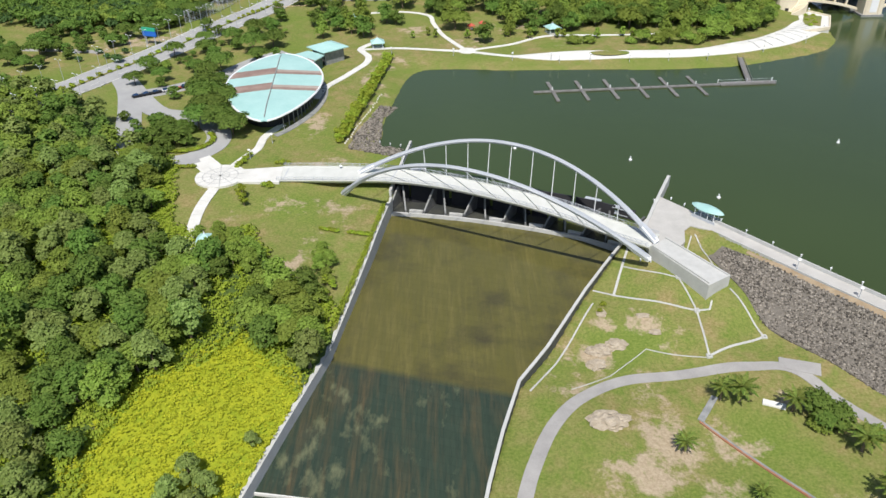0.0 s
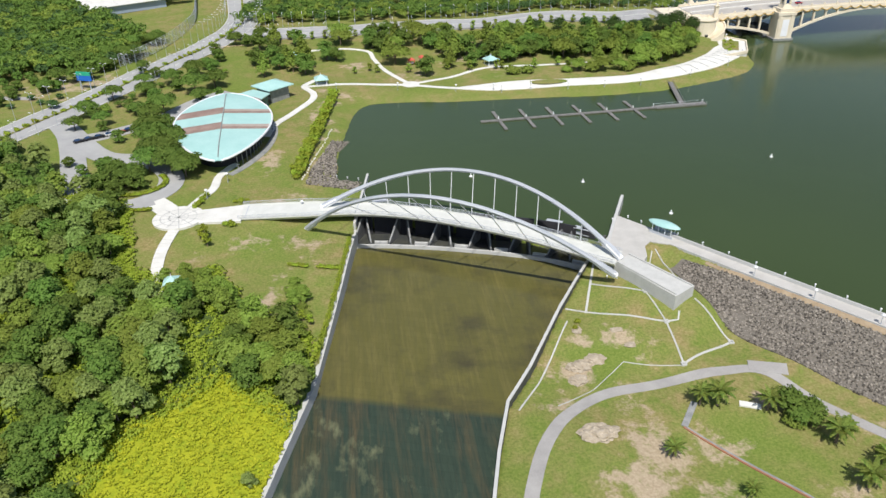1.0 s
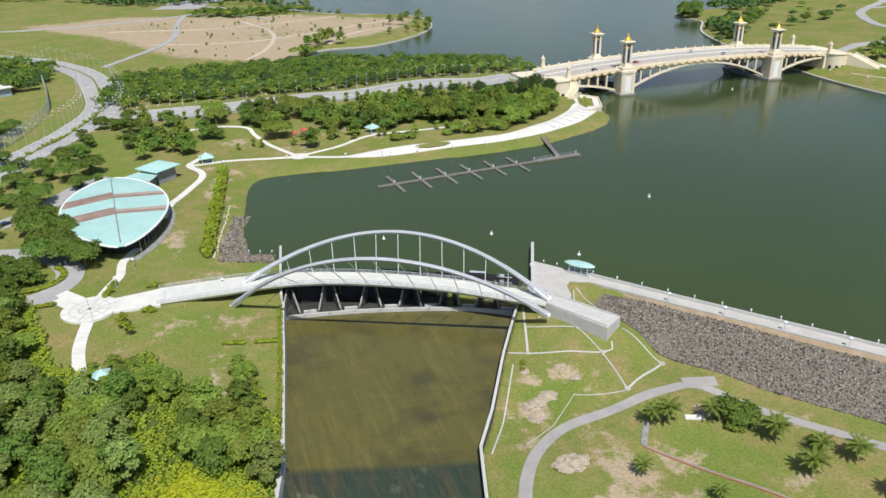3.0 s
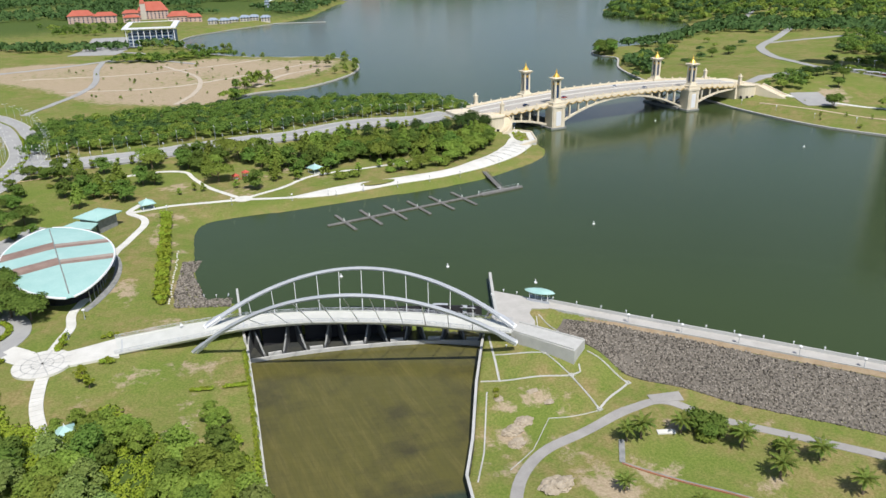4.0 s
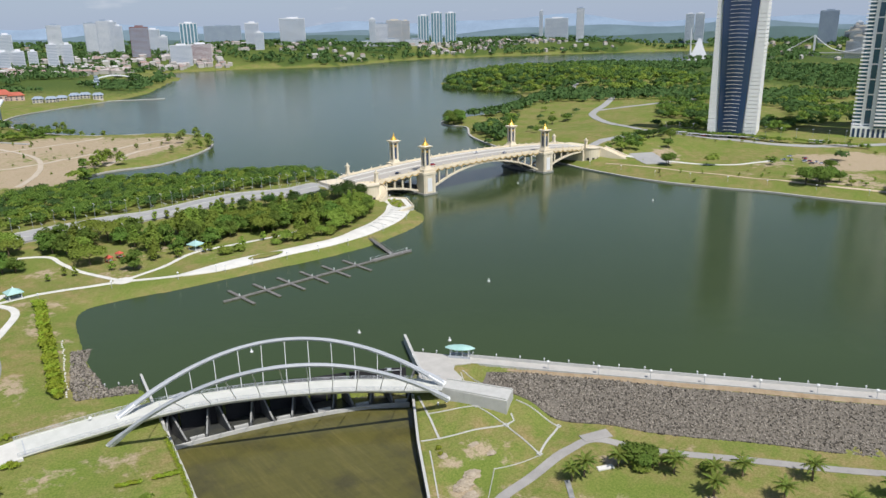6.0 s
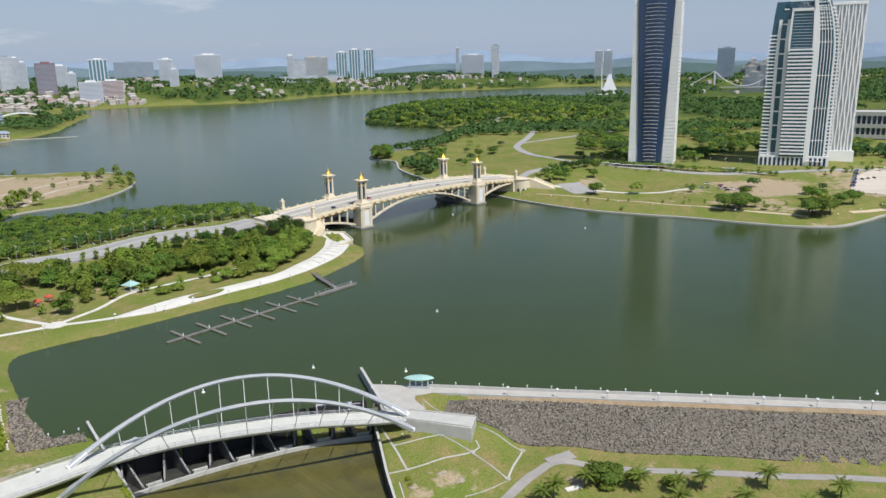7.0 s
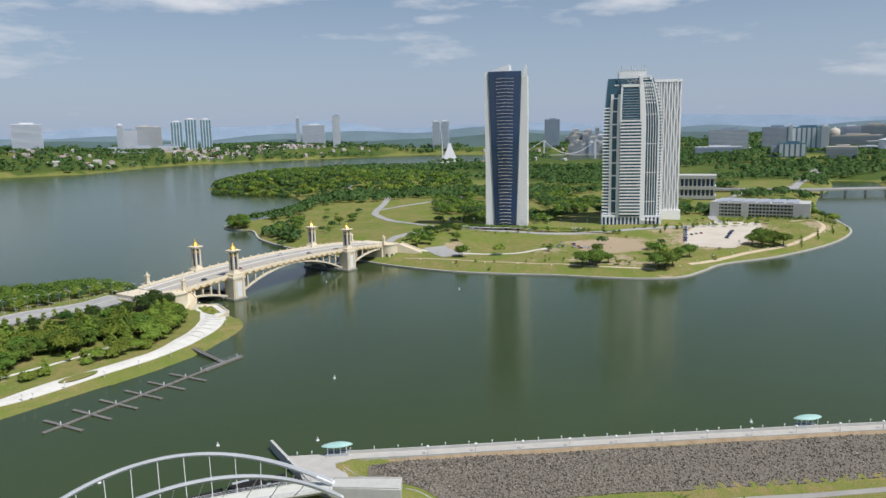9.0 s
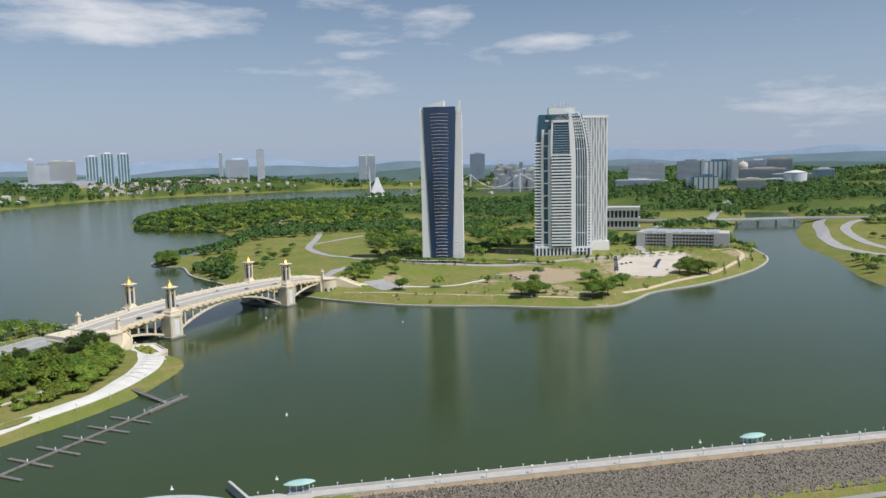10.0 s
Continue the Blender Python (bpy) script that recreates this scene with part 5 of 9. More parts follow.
def hut(x, y, w, eave, apex, rz=0, walls=False, label="park hut with a teal pyramid roof on posts"):
    t = tagged(new("park_hut"), label, "pavilion", "park huts")
    bm = bmesh.new()
    hip_roof(bm, w, w, eave, apex)
    part("roof", bm, M_TEAL, t, "pale teal pyramid roof")
    bm = bmesh.new()
    lathe(bm, [(0.25, apex - 0.2), (0.12, apex + 0.3), (0.02, apex + 0.8)], 8)
    part("finial", bm, M_WHITE_PAINT, t)
    for sx in (-1, 1):
        for sy in (-1, 1):
            bm = bmesh.new()
            c = w * 0.36
            box(bm, sx * c - 0.16, sy * c - 0.16, -0.5, sx * c + 0.16, sy * c + 0.16, eave)
            part("post", bm, M_WHITE_PAINT, t)
    bm = bmesh.new()
    box(bm, -w * 0.42, -w * 0.42, -0.8, w * 0.42, w * 0.42, 0.25)
    part("floor_slab", bm, M_CONCRETE, t)
    if walls:
        bm = bmesh.new()
        box(bm, -w * 0.33, -w * 0.33, 0, w * 0.33, w * 0.33, eave - 0.5)
        part("wall", bm, M_DARK_CONCRETE, t)
    t.matrix_world = pose(x, y, ground_at(x, y) + 0.1, 0, 0, rz)


hut(-27.5, 364, 6.8, 2.9, 5.0, 8)
hut(62, 385, 7.0, 2.9, 4.9, 20)
hut(-64, 181.5, 4.6, 2.4, 3.9, 5)
hut(-42, 412, 5.0, 2.7, 4.4, 10)
# annex of the hall
t = tagged(new("hall_annex"), "grey-walled annex with a teal hip roof and glazed link", "building")
bm = bmesh.new()
hip_roof(bm, 14.5, 13.8, 6.4, 8.9, 0.4)
part("roof", bm, M_TEAL, t)
bm = bmesh.new()
box(bm, -5.4, -5.0, -1, 5.4, 5.0, 6.1)
part("wall", bm, M_DARK_CONCRETE, t)
for sx in (-4, 0, 4):
    bm = bmesh.new()
    box(bm, 5.3, sx - 0.8, 1.6, 5.5, sx + 0.8, 3.8)
    part("window", bm, M_DARK_GLASS, t)
m_in = pose(-49.3, 344, 4.0, 0, 0, 43).inverted()
LINK = [m_in @ Vector(q) for q in ((-70, 331, 9.3), (-58, 341.6, 9.3), (-49.6, 334.2, 9.3), (-54.2, 323.4, 9.3))]


def link_slab(name, corners, lo, hi, material, label=""):
    bm = bmesh.new()
    top = [bm.verts.new((q.x, q.y, hi)) for q in corners]
    low = [bm.verts.new((q.x, q.y, lo)) for q in corners]
    bm.faces.new(top)
    bm.faces.new(low[::-1])
    for i in range(4):
        bm.faces.new((top[i], low[i], low[(i + 1) % 4], top[(i + 1) % 4]))
    part(name, bm, material, t, label)


link_mid = sum(LINK, Vector()) / 4
link_slab("link_roof", LINK, 4.9, 5.3, M_TEAL, "flat teal roof between annex and hall")
link_slab("rust_strip", [LINK[0].lerp(LINK[1], 0.15), LINK[0].lerp(LINK[1], 0.5), LINK[3].lerp(LINK[2], 0.3), LINK[3].lerp(LINK[2], 0.05)], 5.3, 5.34, M_RUST, "rusty sheets on the link roof")
link_slab("link_wall", [link_mid.lerp(q, 0.86) for q in LINK], -1.5, 4.9, M_TEAL_GLASS, "teal glazed wall of the link")
t.matrix_world = pose(-49.3, 344, 4.0, 0, 0, 43)

# ---- jetty ----
jetty = tagged(new("jetty"), "long grey boat jetty with six cross fingers", "jetty")
ja, jb = Vector((44, 306.3, 0)), Vector((151.5, 314.6, 0))
jd = (jb - ja).normalized()
js = Vector((-jd.y, jd.x, 0))
jm = Matrix(((jd.x, js.x, 0, ja.x), (jd.y, js.y, 0, ja.y), (0, 0, 1, 0), (0, 0, 0, 1)))
M_DECKING = plain("grey_decking", (0.13, 0.125, 0.12), (0.24, 0.23, 0.22), 0.85, 0.5, 5, 0.2)
L = (jb - ja).length
x = 0.0
while x < L - 24:
    bm = bmesh.new()
    box(bm, x, -0.9, 0.1, x + 3.8, 0.9, 0.55, jm)
    part("float_unit", bm, M_DECKING, jetty)
    x += 4.0
bm = bmesh.new()
box(bm, L - 25, -1.7, 0.1, L, 1.7, 0.7, jm)
part("platform", bm, M_DECKING, jetty)
for k in range(6):
    cx = 8.5 + 12.8 * k
    for s in (-1, 1):
        for q in range(3):
            bm = bmesh.new()
            y0, y1 = sorted((s * (1.0 + 3.7 * q), s * (1.0 + 3.7 * q + 3.5)))
            box(bm, cx - 0.75, y0, 0.1, cx + 0.75, y1, 0.5, jm)
            part("finger_float", bm, M_DECKING, jetty)
for cx in [8.5 + 12.8 * k for k in range(6)] + [L - 25, L - 12, L - 0.5]:
    bm = bmesh.new()
    lathe(bm, [(0.2, -2), (0.2, 1.6), (0.05, 1.9)], 8, jm @ Matrix.Translation((cx, 1.3 if cx < L - 26 else 1.9, 0)))
    part("mooring_post", bm, M_WHITE_PAINT, jetty)
for s in (-1.6, 1.6):
    bm = bmesh.new()
    tube(bm, [jm @ Vector((L - 25, s, 1.6)), jm @ Vector((L, s, 1.6))], 0.06, 5)
    for q in range(9):
        tube(bm, [jm @ Vector((L - 25 + 3.1 * q, s, 0.6)), jm @ Vector((L - 25 + 3.1 * q, s, 1.6))], 0.05, 5)
    part("rail", bm, M_STEEL, jetty)
bm = bmesh.new()
g0, g1 = jm @ Vector((L - 11, 1.5, 0.7)), Vector((146.5, 345, 1.8))
gd = (g1 - g0).normalized()
gs = Vector((-gd.y, gd.x, 0)).normalized()
for s in (-1.2, 1.2):
    tube(bm, [g0 + gs * s + Vector((0, 0, 1.1)), g1 + gs * s + Vector((0, 0, 1.1))], 0.09, 5)
    for q in range(11):
        c = g0.lerp(g1, q / 10) + gs * s
        tube(bm, [c, c + Vector((0, 0, 1.1))], 0.07, 5)
vs = [bm.verts.new(v) for v in (g0 + gs * 1.2, g1 + gs * 1.2, g1 - gs * 1.2, g0 - gs * 1.2)]
ws = [bm.verts.new(v.co - Vector((0, 0, 0.35))) for v in vs]
bm.faces.new(vs)
bm.faces.new(ws[::-1])
for m in range(4):
    bm.faces.new((vs[m], ws[m], ws[(m + 1) % 4], vs[(m + 1) % 4]))
part("gangway", bm, M_DECKING, jetty, "railed gangway to the shore")

# ---- stone road bridge over the lake ----
road_bridge = tagged(new("road_bridge"), "cream stone arch bridge with gold-capped towers and garlands", "bridge")


def deck_z(x):
    return 18.4 - 4.9 * ((x - 312) / 112) ** 2


xs_b = [196 + 4 * i for i in range(60)]


def long_piece(name, y0, y1, lo, hi, material, label=""):
    bm = bmesh.new()
    prev = None
    for x in xs_b:
        z = deck_z(x)
        row = [bm.verts.new((x, y0, z + lo)), bm.verts.new((x, y0, z + hi)), bm.verts.new((x, y1, z + hi)), bm.verts.new((x, y1, z + lo))]
        if prev:
            for k in range(4):
                bm.faces.new((prev[k], prev[(k + 1) % 4], row[(k + 1) % 4], row[k]))
        else:
            bm.faces.new(row)
        prev = row
    bm.faces.new(prev[::-1])
    return part(name, bm, material, road_bridge, label)


long_piece("deck", 426, 460, -1.2, 0.0, plain("warm_deck_paving", (0.36, 0.34, 0.31), (0.46, 0.43, 0.39), 0.85, 0.15, 3), "pale warm grey road deck")
# added near-black box that stands for the shade under the bridge
long_piece("deck_beam", 429, 457, -2.7, -1.25, M_DARK, "dark box under the deck, added for the shade there")
for y0, y1 in ((424.6, 426), (460, 461.4)):
    long_piece("fascia", y0, y1, -2.0, 0.25, M_CREAM)
    long_piece("balustrade", y0 + 0.5, y0 + 0.9, 0.25, 1.35, M_CREAM, "cream stone balustrade")
for y0 in (428.6, 456.6):
    long_piece("footway", y0 - 2.4, y0 + 0.2, 0.0, 0.25, M_WHITE_PAVE)
long_piece("median", 442.5, 443.5, 0.0, 0.5, M_WHITE_PAVE)
for i in range(29):
    x = 200 + 8 * i
    for y in (425.3, 460.7):
        bm = bmesh.new()
        box(bm, x - 0.45, y - 0.45, deck_z(x), x + 0.45, y + 0.45, deck_z(x) + 1.9)
        lathe(bm, [(0.3, 0), (0.34, 0.3), (0.05, 0.7)], 8, Matrix.Translation((x, y, deck_z(x) + 1.9)))
        part("baluster_post", bm, M_CREAM, road_bridge)


def spandrel(x0, x1, z0, crown, full):
    """Arch rib on both faces with columns and gold garlands above."""
    for y in (425.4, 460.6, 443.0):
        bm = bmesh.new()
        pts = []
        for i in range(25):
            u = i / 24
            if full:
                z = z0 + (crown - z0) * (1 - (2 * u - 1) ** 2)
            else:
                z = z0 + (crown - z0) * (1 - u ** 2)
            pts.append((x0 + (x1 - x0) * u, z))
        rows = [[bm.verts.new((x, y + s, z + h)) for s, h in ((-0.8, -0.8), (-0.8, 0.5), (0.8, 0.5), (0.8, -0.8))] for x, z in pts]
        for r, s in zip(rows[:-1], rows[1:]):
            for k in range(4):
                bm.faces.new((r[k], r[(k + 1) % 4], s[(k + 1) % 4], s[k]))
        bm.faces.new(rows[0])
        bm.faces.new(rows[-1])
        part("arch_rib", bm, M_CREAM, road_bridge)
        if y == 443.0:
            continue
        n = max(3, round(abs(x1 - x0) / 7.5))
        for i in range(1, n):
            u = i / n
            x = x0 + (x1 - x0) * u
            z = z0 + (crown - z0) * ((1 - (2 * u - 1) ** 2) if full else (1 - u ** 2))
            if deck_z(x) - 2 - z > 1.6:
                bm = bmesh.new()
                box(bm, x - 0.55, y - 0.6, z, x + 0.55, y + 0.6, deck_z(x) - 1.9)
                part("spandrel_column", bm, M_CREAM, road_bridge)
    for y in (424.3, 461.7):
        n = max(3, round(abs(x1 - x0) / 6))
        for i in range(n):
            xa, xb = x0 + (x1 - x0) * i / n, x0 + (x1 - x0) * (i + 1) / n
            bm = bmesh.new()
            tube(bm, [(xa + (xb - xa) * k / 6, y, deck_z(xa + (xb - xa) * k / 6) - 0.6 - 1.5 * math.sin(math.pi * k / 6)) for k in range(7)], 0.28, 6)
            part("garland", bm, M_BRONZE, road_bridge, "gilded garland under the parapet")


spandrel(252, 362, 3.0, 16.2, True)
spandrel(206, 240, 3.2, 8.2, False)
spandrel(414, 374, 3.2, 11.5, False)
bm = bmesh.new()
box(bm, 238, 428, -3, 254, 458, 2.2)
part("foundation", bm, M_DARK_CONCRETE, road_bridge)
bm = bmesh.new()
box(bm, 360, 428, -3, 376, 458, 2.2)
part("foundation", bm, M_DARK_CONCRETE, road_bridge)


def bridge_tower(x, y):
    base = deck_z(x)
    m = Matrix.Translation((x, y, 0))
    bm = bmesh.new()
    box(bm, -6.2, -5.2, -3, 6.2, 5.2, 1.2, m)
    part("plinth", bm, M_DARK_CONCRETE, road_bridge)
    bm = bmesh.new()
    box(bm, -5.2, -4.4, 1.2, 5.2, 4.4, base - 2, m)
    box(bm, -5.7, -4.9, base - 2, 5.7, 4.9, base - 0.4, m)
    box(bm, -4.6, -4.0, base - 0.4, 4.6, 4.0, base + 1.6, m)
    body = part("pier_body", bm, M_CREAM, road_bridge)
    for s in (-1, 1):
        bm = bmesh.new()
        box(bm, -2.0, s * 4.4 - 0.15, 2.4, 2.0, s * 4.4 + 0.15, base - 4.5, m)
        part("panel", bm, M_WHITE_PAINT, body, "white recessed panel")
        for q in (-1, 1):
            bm = bmesh.new()
            box(bm, q * 3.6 - 0.8, s * 4.5 - 0.3, 1.2, q * 3.6 + 0.8, s * 4.5 + 0.3, base - 2, m)
            part("pilaster", bm, M_CREAM, body)
    bm = bmesh.new()
    for z0, r0, z1, r1 in ((base + 1.6, 3.2, base + 3.4, 2.7), (base + 3.4, 2.4, base + 4.2, 2.2)):
        lathe(bm, [(r0 * 1.35, z0), (r1 * 1.35, z1)], 4, m, 1.0, math.pi / 4)
    part("shaft_base", bm, M_CREAM, road_bridge)
    top = 33.0
    for sx in (-1, 1):
        for sy in (-1, 1):
            bm = bmesh.new()
            box(bm, sx * 1.75 - 0.65, sy * 1.75 - 0.65, base + 4.2, sx * 1.75 + 0.65, sy * 1.75 + 0.65, top, m)
            part("shaft_column", bm, M_CREAM, road_bridge)
    bm = bmesh.new()
    box(bm, -1.5, -1.5, base + 4.2, 1.5, 1.5, top, m)
    part("shaft_core", bm, M_DARK_GLASS, road_bridge, "dark slot between the columns")
    for a in range(4):
        bm = bmesh.new()
        lathe(bm, [(0.05, -0.08), (0.8, -0.06), (0.8, 0.06), (0.05, 0.08)], 14, m @ Matrix.Rotation(a * math.pi / 2, 4, "Z") @ Matrix.Translation((0, -2.2, top - 2.2)) @ Matrix.Rotation(math.pi / 2, 4, "X"))
        part("medallion", bm, M_GOLD, road_bridge)
    bm = bmesh.new()
    lathe(bm, [(3.6, top), (4.1, top + 0.5), (5.4, top + 1.3), (5.4, top + 1.7), (3.2, top + 2.2)], 4, m, 1.0, math.pi / 4)
    part("capital", bm, M_CREAM, road_bridge)
    bm = bmesh.new()
    lathe(bm, [(2.5, top + 2.1), (2.5, top + 2.5), (2.0, top + 3.2), (1.2, top + 4.2), (0.6, top + 4.9), (0.45, top + 5.5), (0.7, top + 5.8), (0.25, top + 6.3), (0.05, top + 7.8)], 10, m)
    part("gold_cap", bm, M_GOLD, road_bridge, "gold onion-shaped cap")


for x in (246, 368):
    for y in (423.4, 462.6):
        bridge_tower(x, y)
for x in (204, 420):
    for y in (424.4, 461.6):
        m = Matrix.Translation((x, y, deck_z(x)))
        bm = bmesh.new()
        box(bm, -1.5, -1.5, -3, 1.5, 1.5, 2.4, m)
        box(bm, -1.0, -1.0, 2.4, 1.0, 1.0, 6.5, m)
        lathe(bm, [(1.9, 6.5), (2.1, 7.0), (1.0, 7.4)], 4, m, 1, math.pi / 4)
        lathe(bm, [(0.9, 7.4), (0.8, 8.0), (0.1, 9.2)], 8, m)
        part("end_pillar", bm, M_CREAM, road_bridge)


def abutment(name, x, sign, label):
    t = tagged(new(name), label, "abutment")
    bm = bmesh.new()
    box(bm, min(x, x + sign * 26), 424, -3, max(x, x + sign * 26), 462, deck_z(x) - 1.2)
    part("wall", bm, M_CREAM, t)
    cx = x + sign * 10
    bm = bmesh.new()
    lathe(bm, [(8.2, 0.5), (8.2, deck_z(x) - 0.5), (8.8, deck_z(x) - 0.2), (8.8, deck_z(x) + 0.4), (8.2, deck_z(x) + 0.4), (8.2, deck_z(x))], 24, Matrix.Translation((cx, 424, 0)))
    part("bastion", bm, M_CREAM, t)
    for k in range(5):
        bm = bmesh.new()
        a = math.pi * (1.15 + 0.7 * k / 4)
        box(bm, -0.9, -0.25, 1.6, 0.9, 0.25, 6.2, Matrix.Translation((cx, 424, 0)) @ Matrix.Rotation(a + math.pi / 2, 4, "Z") @ Matrix.Translation((0, -8.25, 0)))
        # solid blocks; their colour holds the shade inside the openings
        part("opening", bm, M_DARK, t)
    if sign < 0:
        # curved stair down round the bastion, and a planted terrace at its foot
        n = 20
        for k in range(n):
            u = k / (n - 1)
            z = (deck_z(x) - 0.5) * (1 - u) + 3.4 * u
            m = Matrix.Translation((cx, 424, 0)) @ Matrix.Rotation(radians(28 - 112 * u), 4, "Z")
            bm = bmesh.new()
            box(bm, 8.4, -0.75, -1, 13.2, 0.75, z, m)
            part("step", bm, M_CREAM, t)
        for rad in (8.6, 13.4):
            bm = bmesh.new()
            rows = []
            for k in range(n + 1):
                u = k / n
                a, z = radians(31 - 118 * u), (deck_z(x) - 0.5) * (1 - u) + 3.4 * u + 1.1
                rows.append([bm.verts.new((cx + q * math.cos(a), 424 + q * math.sin(a), h)) for q, h in ((rad - 0.3, -1), (rad - 0.3, z), (rad + 0.3, z), (rad + 0.3, -1))])
            for r0, r1 in zip(rows[:-1], rows[1:]):
                for k in range(3):
                    bm.faces.new((r0[k], r0[k + 1], r1[k + 1], r1[k]))
            bm.faces.new(rows[0])
            bm.faces.new(rows[-1])
            part("stair_wall", bm, M_CREAM, t)
        bm = bmesh.new()
        ring = [(198, 410), (209.5, 419), (217, 408), (207, 386), (192, 380), (188, 389)]
        top = [bm.verts.new((px_, py_, 3.3)) for px_, py_ in ring]
        low = [bm.verts.new((px_, py_, -1)) for px_, py_ in ring]
        bm.faces.new(top[::-1])
        for k in range(6):
            bm.faces.new((top[k], top[(k + 1) % 6], low[(k + 1) % 6], low[k]))
        part("terrace", bm, M_WHITE_PAVE, t, "pale paved terrace")
        bm = bmesh.new()
        ribbon(bm, resample([(188, 389, 0), (192, 380, 0), (207, 386, 0), (217, 408, 0), (209.5, 419, 0)], 3), 0.6, 0, 1.6, 1, [4.2] * len(resample([(188, 389, 0), (192, 380, 0), (207, 386, 0), (217, 408, 0), (209.5, 419, 0)], 3)))
        part("terrace_wall", bm, M_CREAM, t)
    else:
        n = 24
        for k in range(n):
            bm = bmesh.new()
            u = k / n
            x0 = x + sign * (18 + 0.0 * k)
            px_, py_ = cx + sign * (8 - 16 * u * (1 if sign < 0 else -0.9)), 417 - 26 * u
            z = (deck_z(x) - 0.4) * (1 - u) + 1.8 * u
            box(bm, px_ - 4.0, py_ - 0.62, -1, px_ + 4.0, py_ + 0.62, z)
            part("step", bm, M_CREAM, t)
        for s in (-4.3, 4.3):
            bm = bmesh.new()
            rows = []
            for k in range(n + 1):
                u = k / n
                px_, py_ = cx + sign * (8 - 16 * u * (1 if sign < 0 else -0.9)), 417.6 - 26 * u
                z = (deck_z(x) - 0.4) * (1 - u) + 1.8 * u
                rows.append([bm.verts.new((px_ + s + q, py_, h)) for q, h in ((-0.35, -1), (-0.35, z + 1.1), (0.35, z + 1.1), (0.35, -1))])
            for r, q in zip(rows[:-1], rows[1:]):
                for j in range(3):
                    bm.faces.new((r[j], r[j + 1], q[j + 1], q[j]))
            bm.faces.new(rows[0])
            bm.faces.new(rows[-1])
            part("stair_wall", bm, M_CREAM, t)


abutment("west_abutment", 206, -1, "cream stone bridge abutment with a curved stair to the promenade")
abutment("east_abutment", 416, 1, "cream stone bridge abutment with bastion and long stair")


# ---- tall towers ----
def tower_one():
    t = tagged(new("glass_tower"), "tall tower of dark blue glass between white ribbed flanks", "building")
    H = 163.0

    def face(bm, ring, z0, z1, ring2):
        a = [bm.verts.new((x, y, z0)) for x, y in ring]
        b = [bm.verts.new((x, y, z1)) for x, y in ring2]
        n = len(a)
        bm.faces.new(a[::-1])
        bm.faces.new(b)
        for i in range(n):
            bm.faces.new((a[i], a[(i + 1) % n], b[(i + 1) % n], b[i]))

    bm = bmesh.new()
    face(bm, [(-23.5, 3), (23, 3), (21, 40), (-20, 40)], 0, H - 4, [(-24, 3), (24, 3), (22, 40), (-21, 40)])
    part("wall", bm, M_TOWER_WHITE, t, "white clad core")
    bm = bmesh.new()
    face(bm, [(-13.5, 0.6), (-1.5, -1.2), (10.5, 0.6), (10.5, 4), (-13.5, 4)], 3, H, [(-20, 0.6), (-1, -1.2), (17.5, 0.6), (17.5, 4), (-20, 4)])
    part("glass_front", bm, M_DARK_GLASS, t, "dark blue glass front, wider at the top")
    n = 44
    for k in range(n):
        z = 5 + (H - 9) * k / n
        for s, x0, x1 in ((-1, -24.1, -14.5 - 6 * z / H), (1, 11.5 + 6.5 * z / H, 24.1)):
            bm = bmesh.new()
            box(bm, x0, 1.7, z, x1, 3.0, z + 3.0)
            part("flank_panel", bm, M_TOWER_WHITE, t)
        for s, xx in ((-1, -24.2), (1, 23.3)):
            bm = bmesh.new()
            box(bm, xx, 3.2, z, xx + 0.9, 38, z + 3.0)
            part("side_panel", bm, M_TOWER_WHITE, t)
        bm = bmesh.new()
        w = 6.4 + 4.2 * z / H
        a = [bm.verts.new(v) for v in ((-1.3 - w, -0.9, z), (-1.3, -1.75, z + 0.55), (-1.3 + w, -0.9, z), (-1.3 + w, -0.3, z), (-1.3, -1.1, z + 0.55), (-1.3 - w, -0.3, z))]
        b = [bm.verts.new(v.co + Vector((0, 0, 0.24))) for v in a]
        bm.faces.new(a[::-1])
        bm.faces.new(b)
        for i in range(6):
            bm.faces.new((a[i], a[(i + 1) % 6], b[(i + 1) % 6], b[i]))
        part("chevron_slat", bm, M_TOWER_WHITE, t)
    bm = bmesh.new()
    face(bm, [(-24, 3), (2, 3), (2, 30), (-21, 30)], H - 4, H - 1, [(-24, 3), (2, 3), (2, 30), (-21, 30)])
    vs = [bm.verts.new(v) for v in ((-24, 3, H - 1), (4, 3, H + 7), (4, 30, H + 7), (-21, 30, H - 1), (4, 3, H - 1), (4, 30, H - 1))]
    bm.faces.new((vs[0], vs[1], vs[2], vs[3]))
    bm.faces.new((vs[0], vs[4], vs[1]))
    bm.faces.new((vs[3], vs[2], vs[5]))
    bm.faces.new((vs[1], vs[4], vs[5], vs[2]))
    part("sloped_crown", bm, M_TOWER_WHITE, t)
    bm = bmesh.new()
    face(bm, [(18.5, 1.6), (24.2, 1.6), (22.5, 36), (19, 36)], H - 6, H + 6, [(21.6, 1.6), (23.4, 1.6), (22.4, 36), (21, 36)])
    part("horn", bm, M_TOWER_WHITE, t)
    t.matrix_world = pose(583.6, 386, 8.5, 0, 0, -66.2) @ Matrix.Diagonal((0.905, 0.905, 1.011, 1))


tower_one()


M_BLUEGREY_GLASS = plain("pale_grey_glass", (0.42, 0.45, 0.48), (0.52, 0.55, 0.57), 0.3, 0.05, 0.5, 0.0)


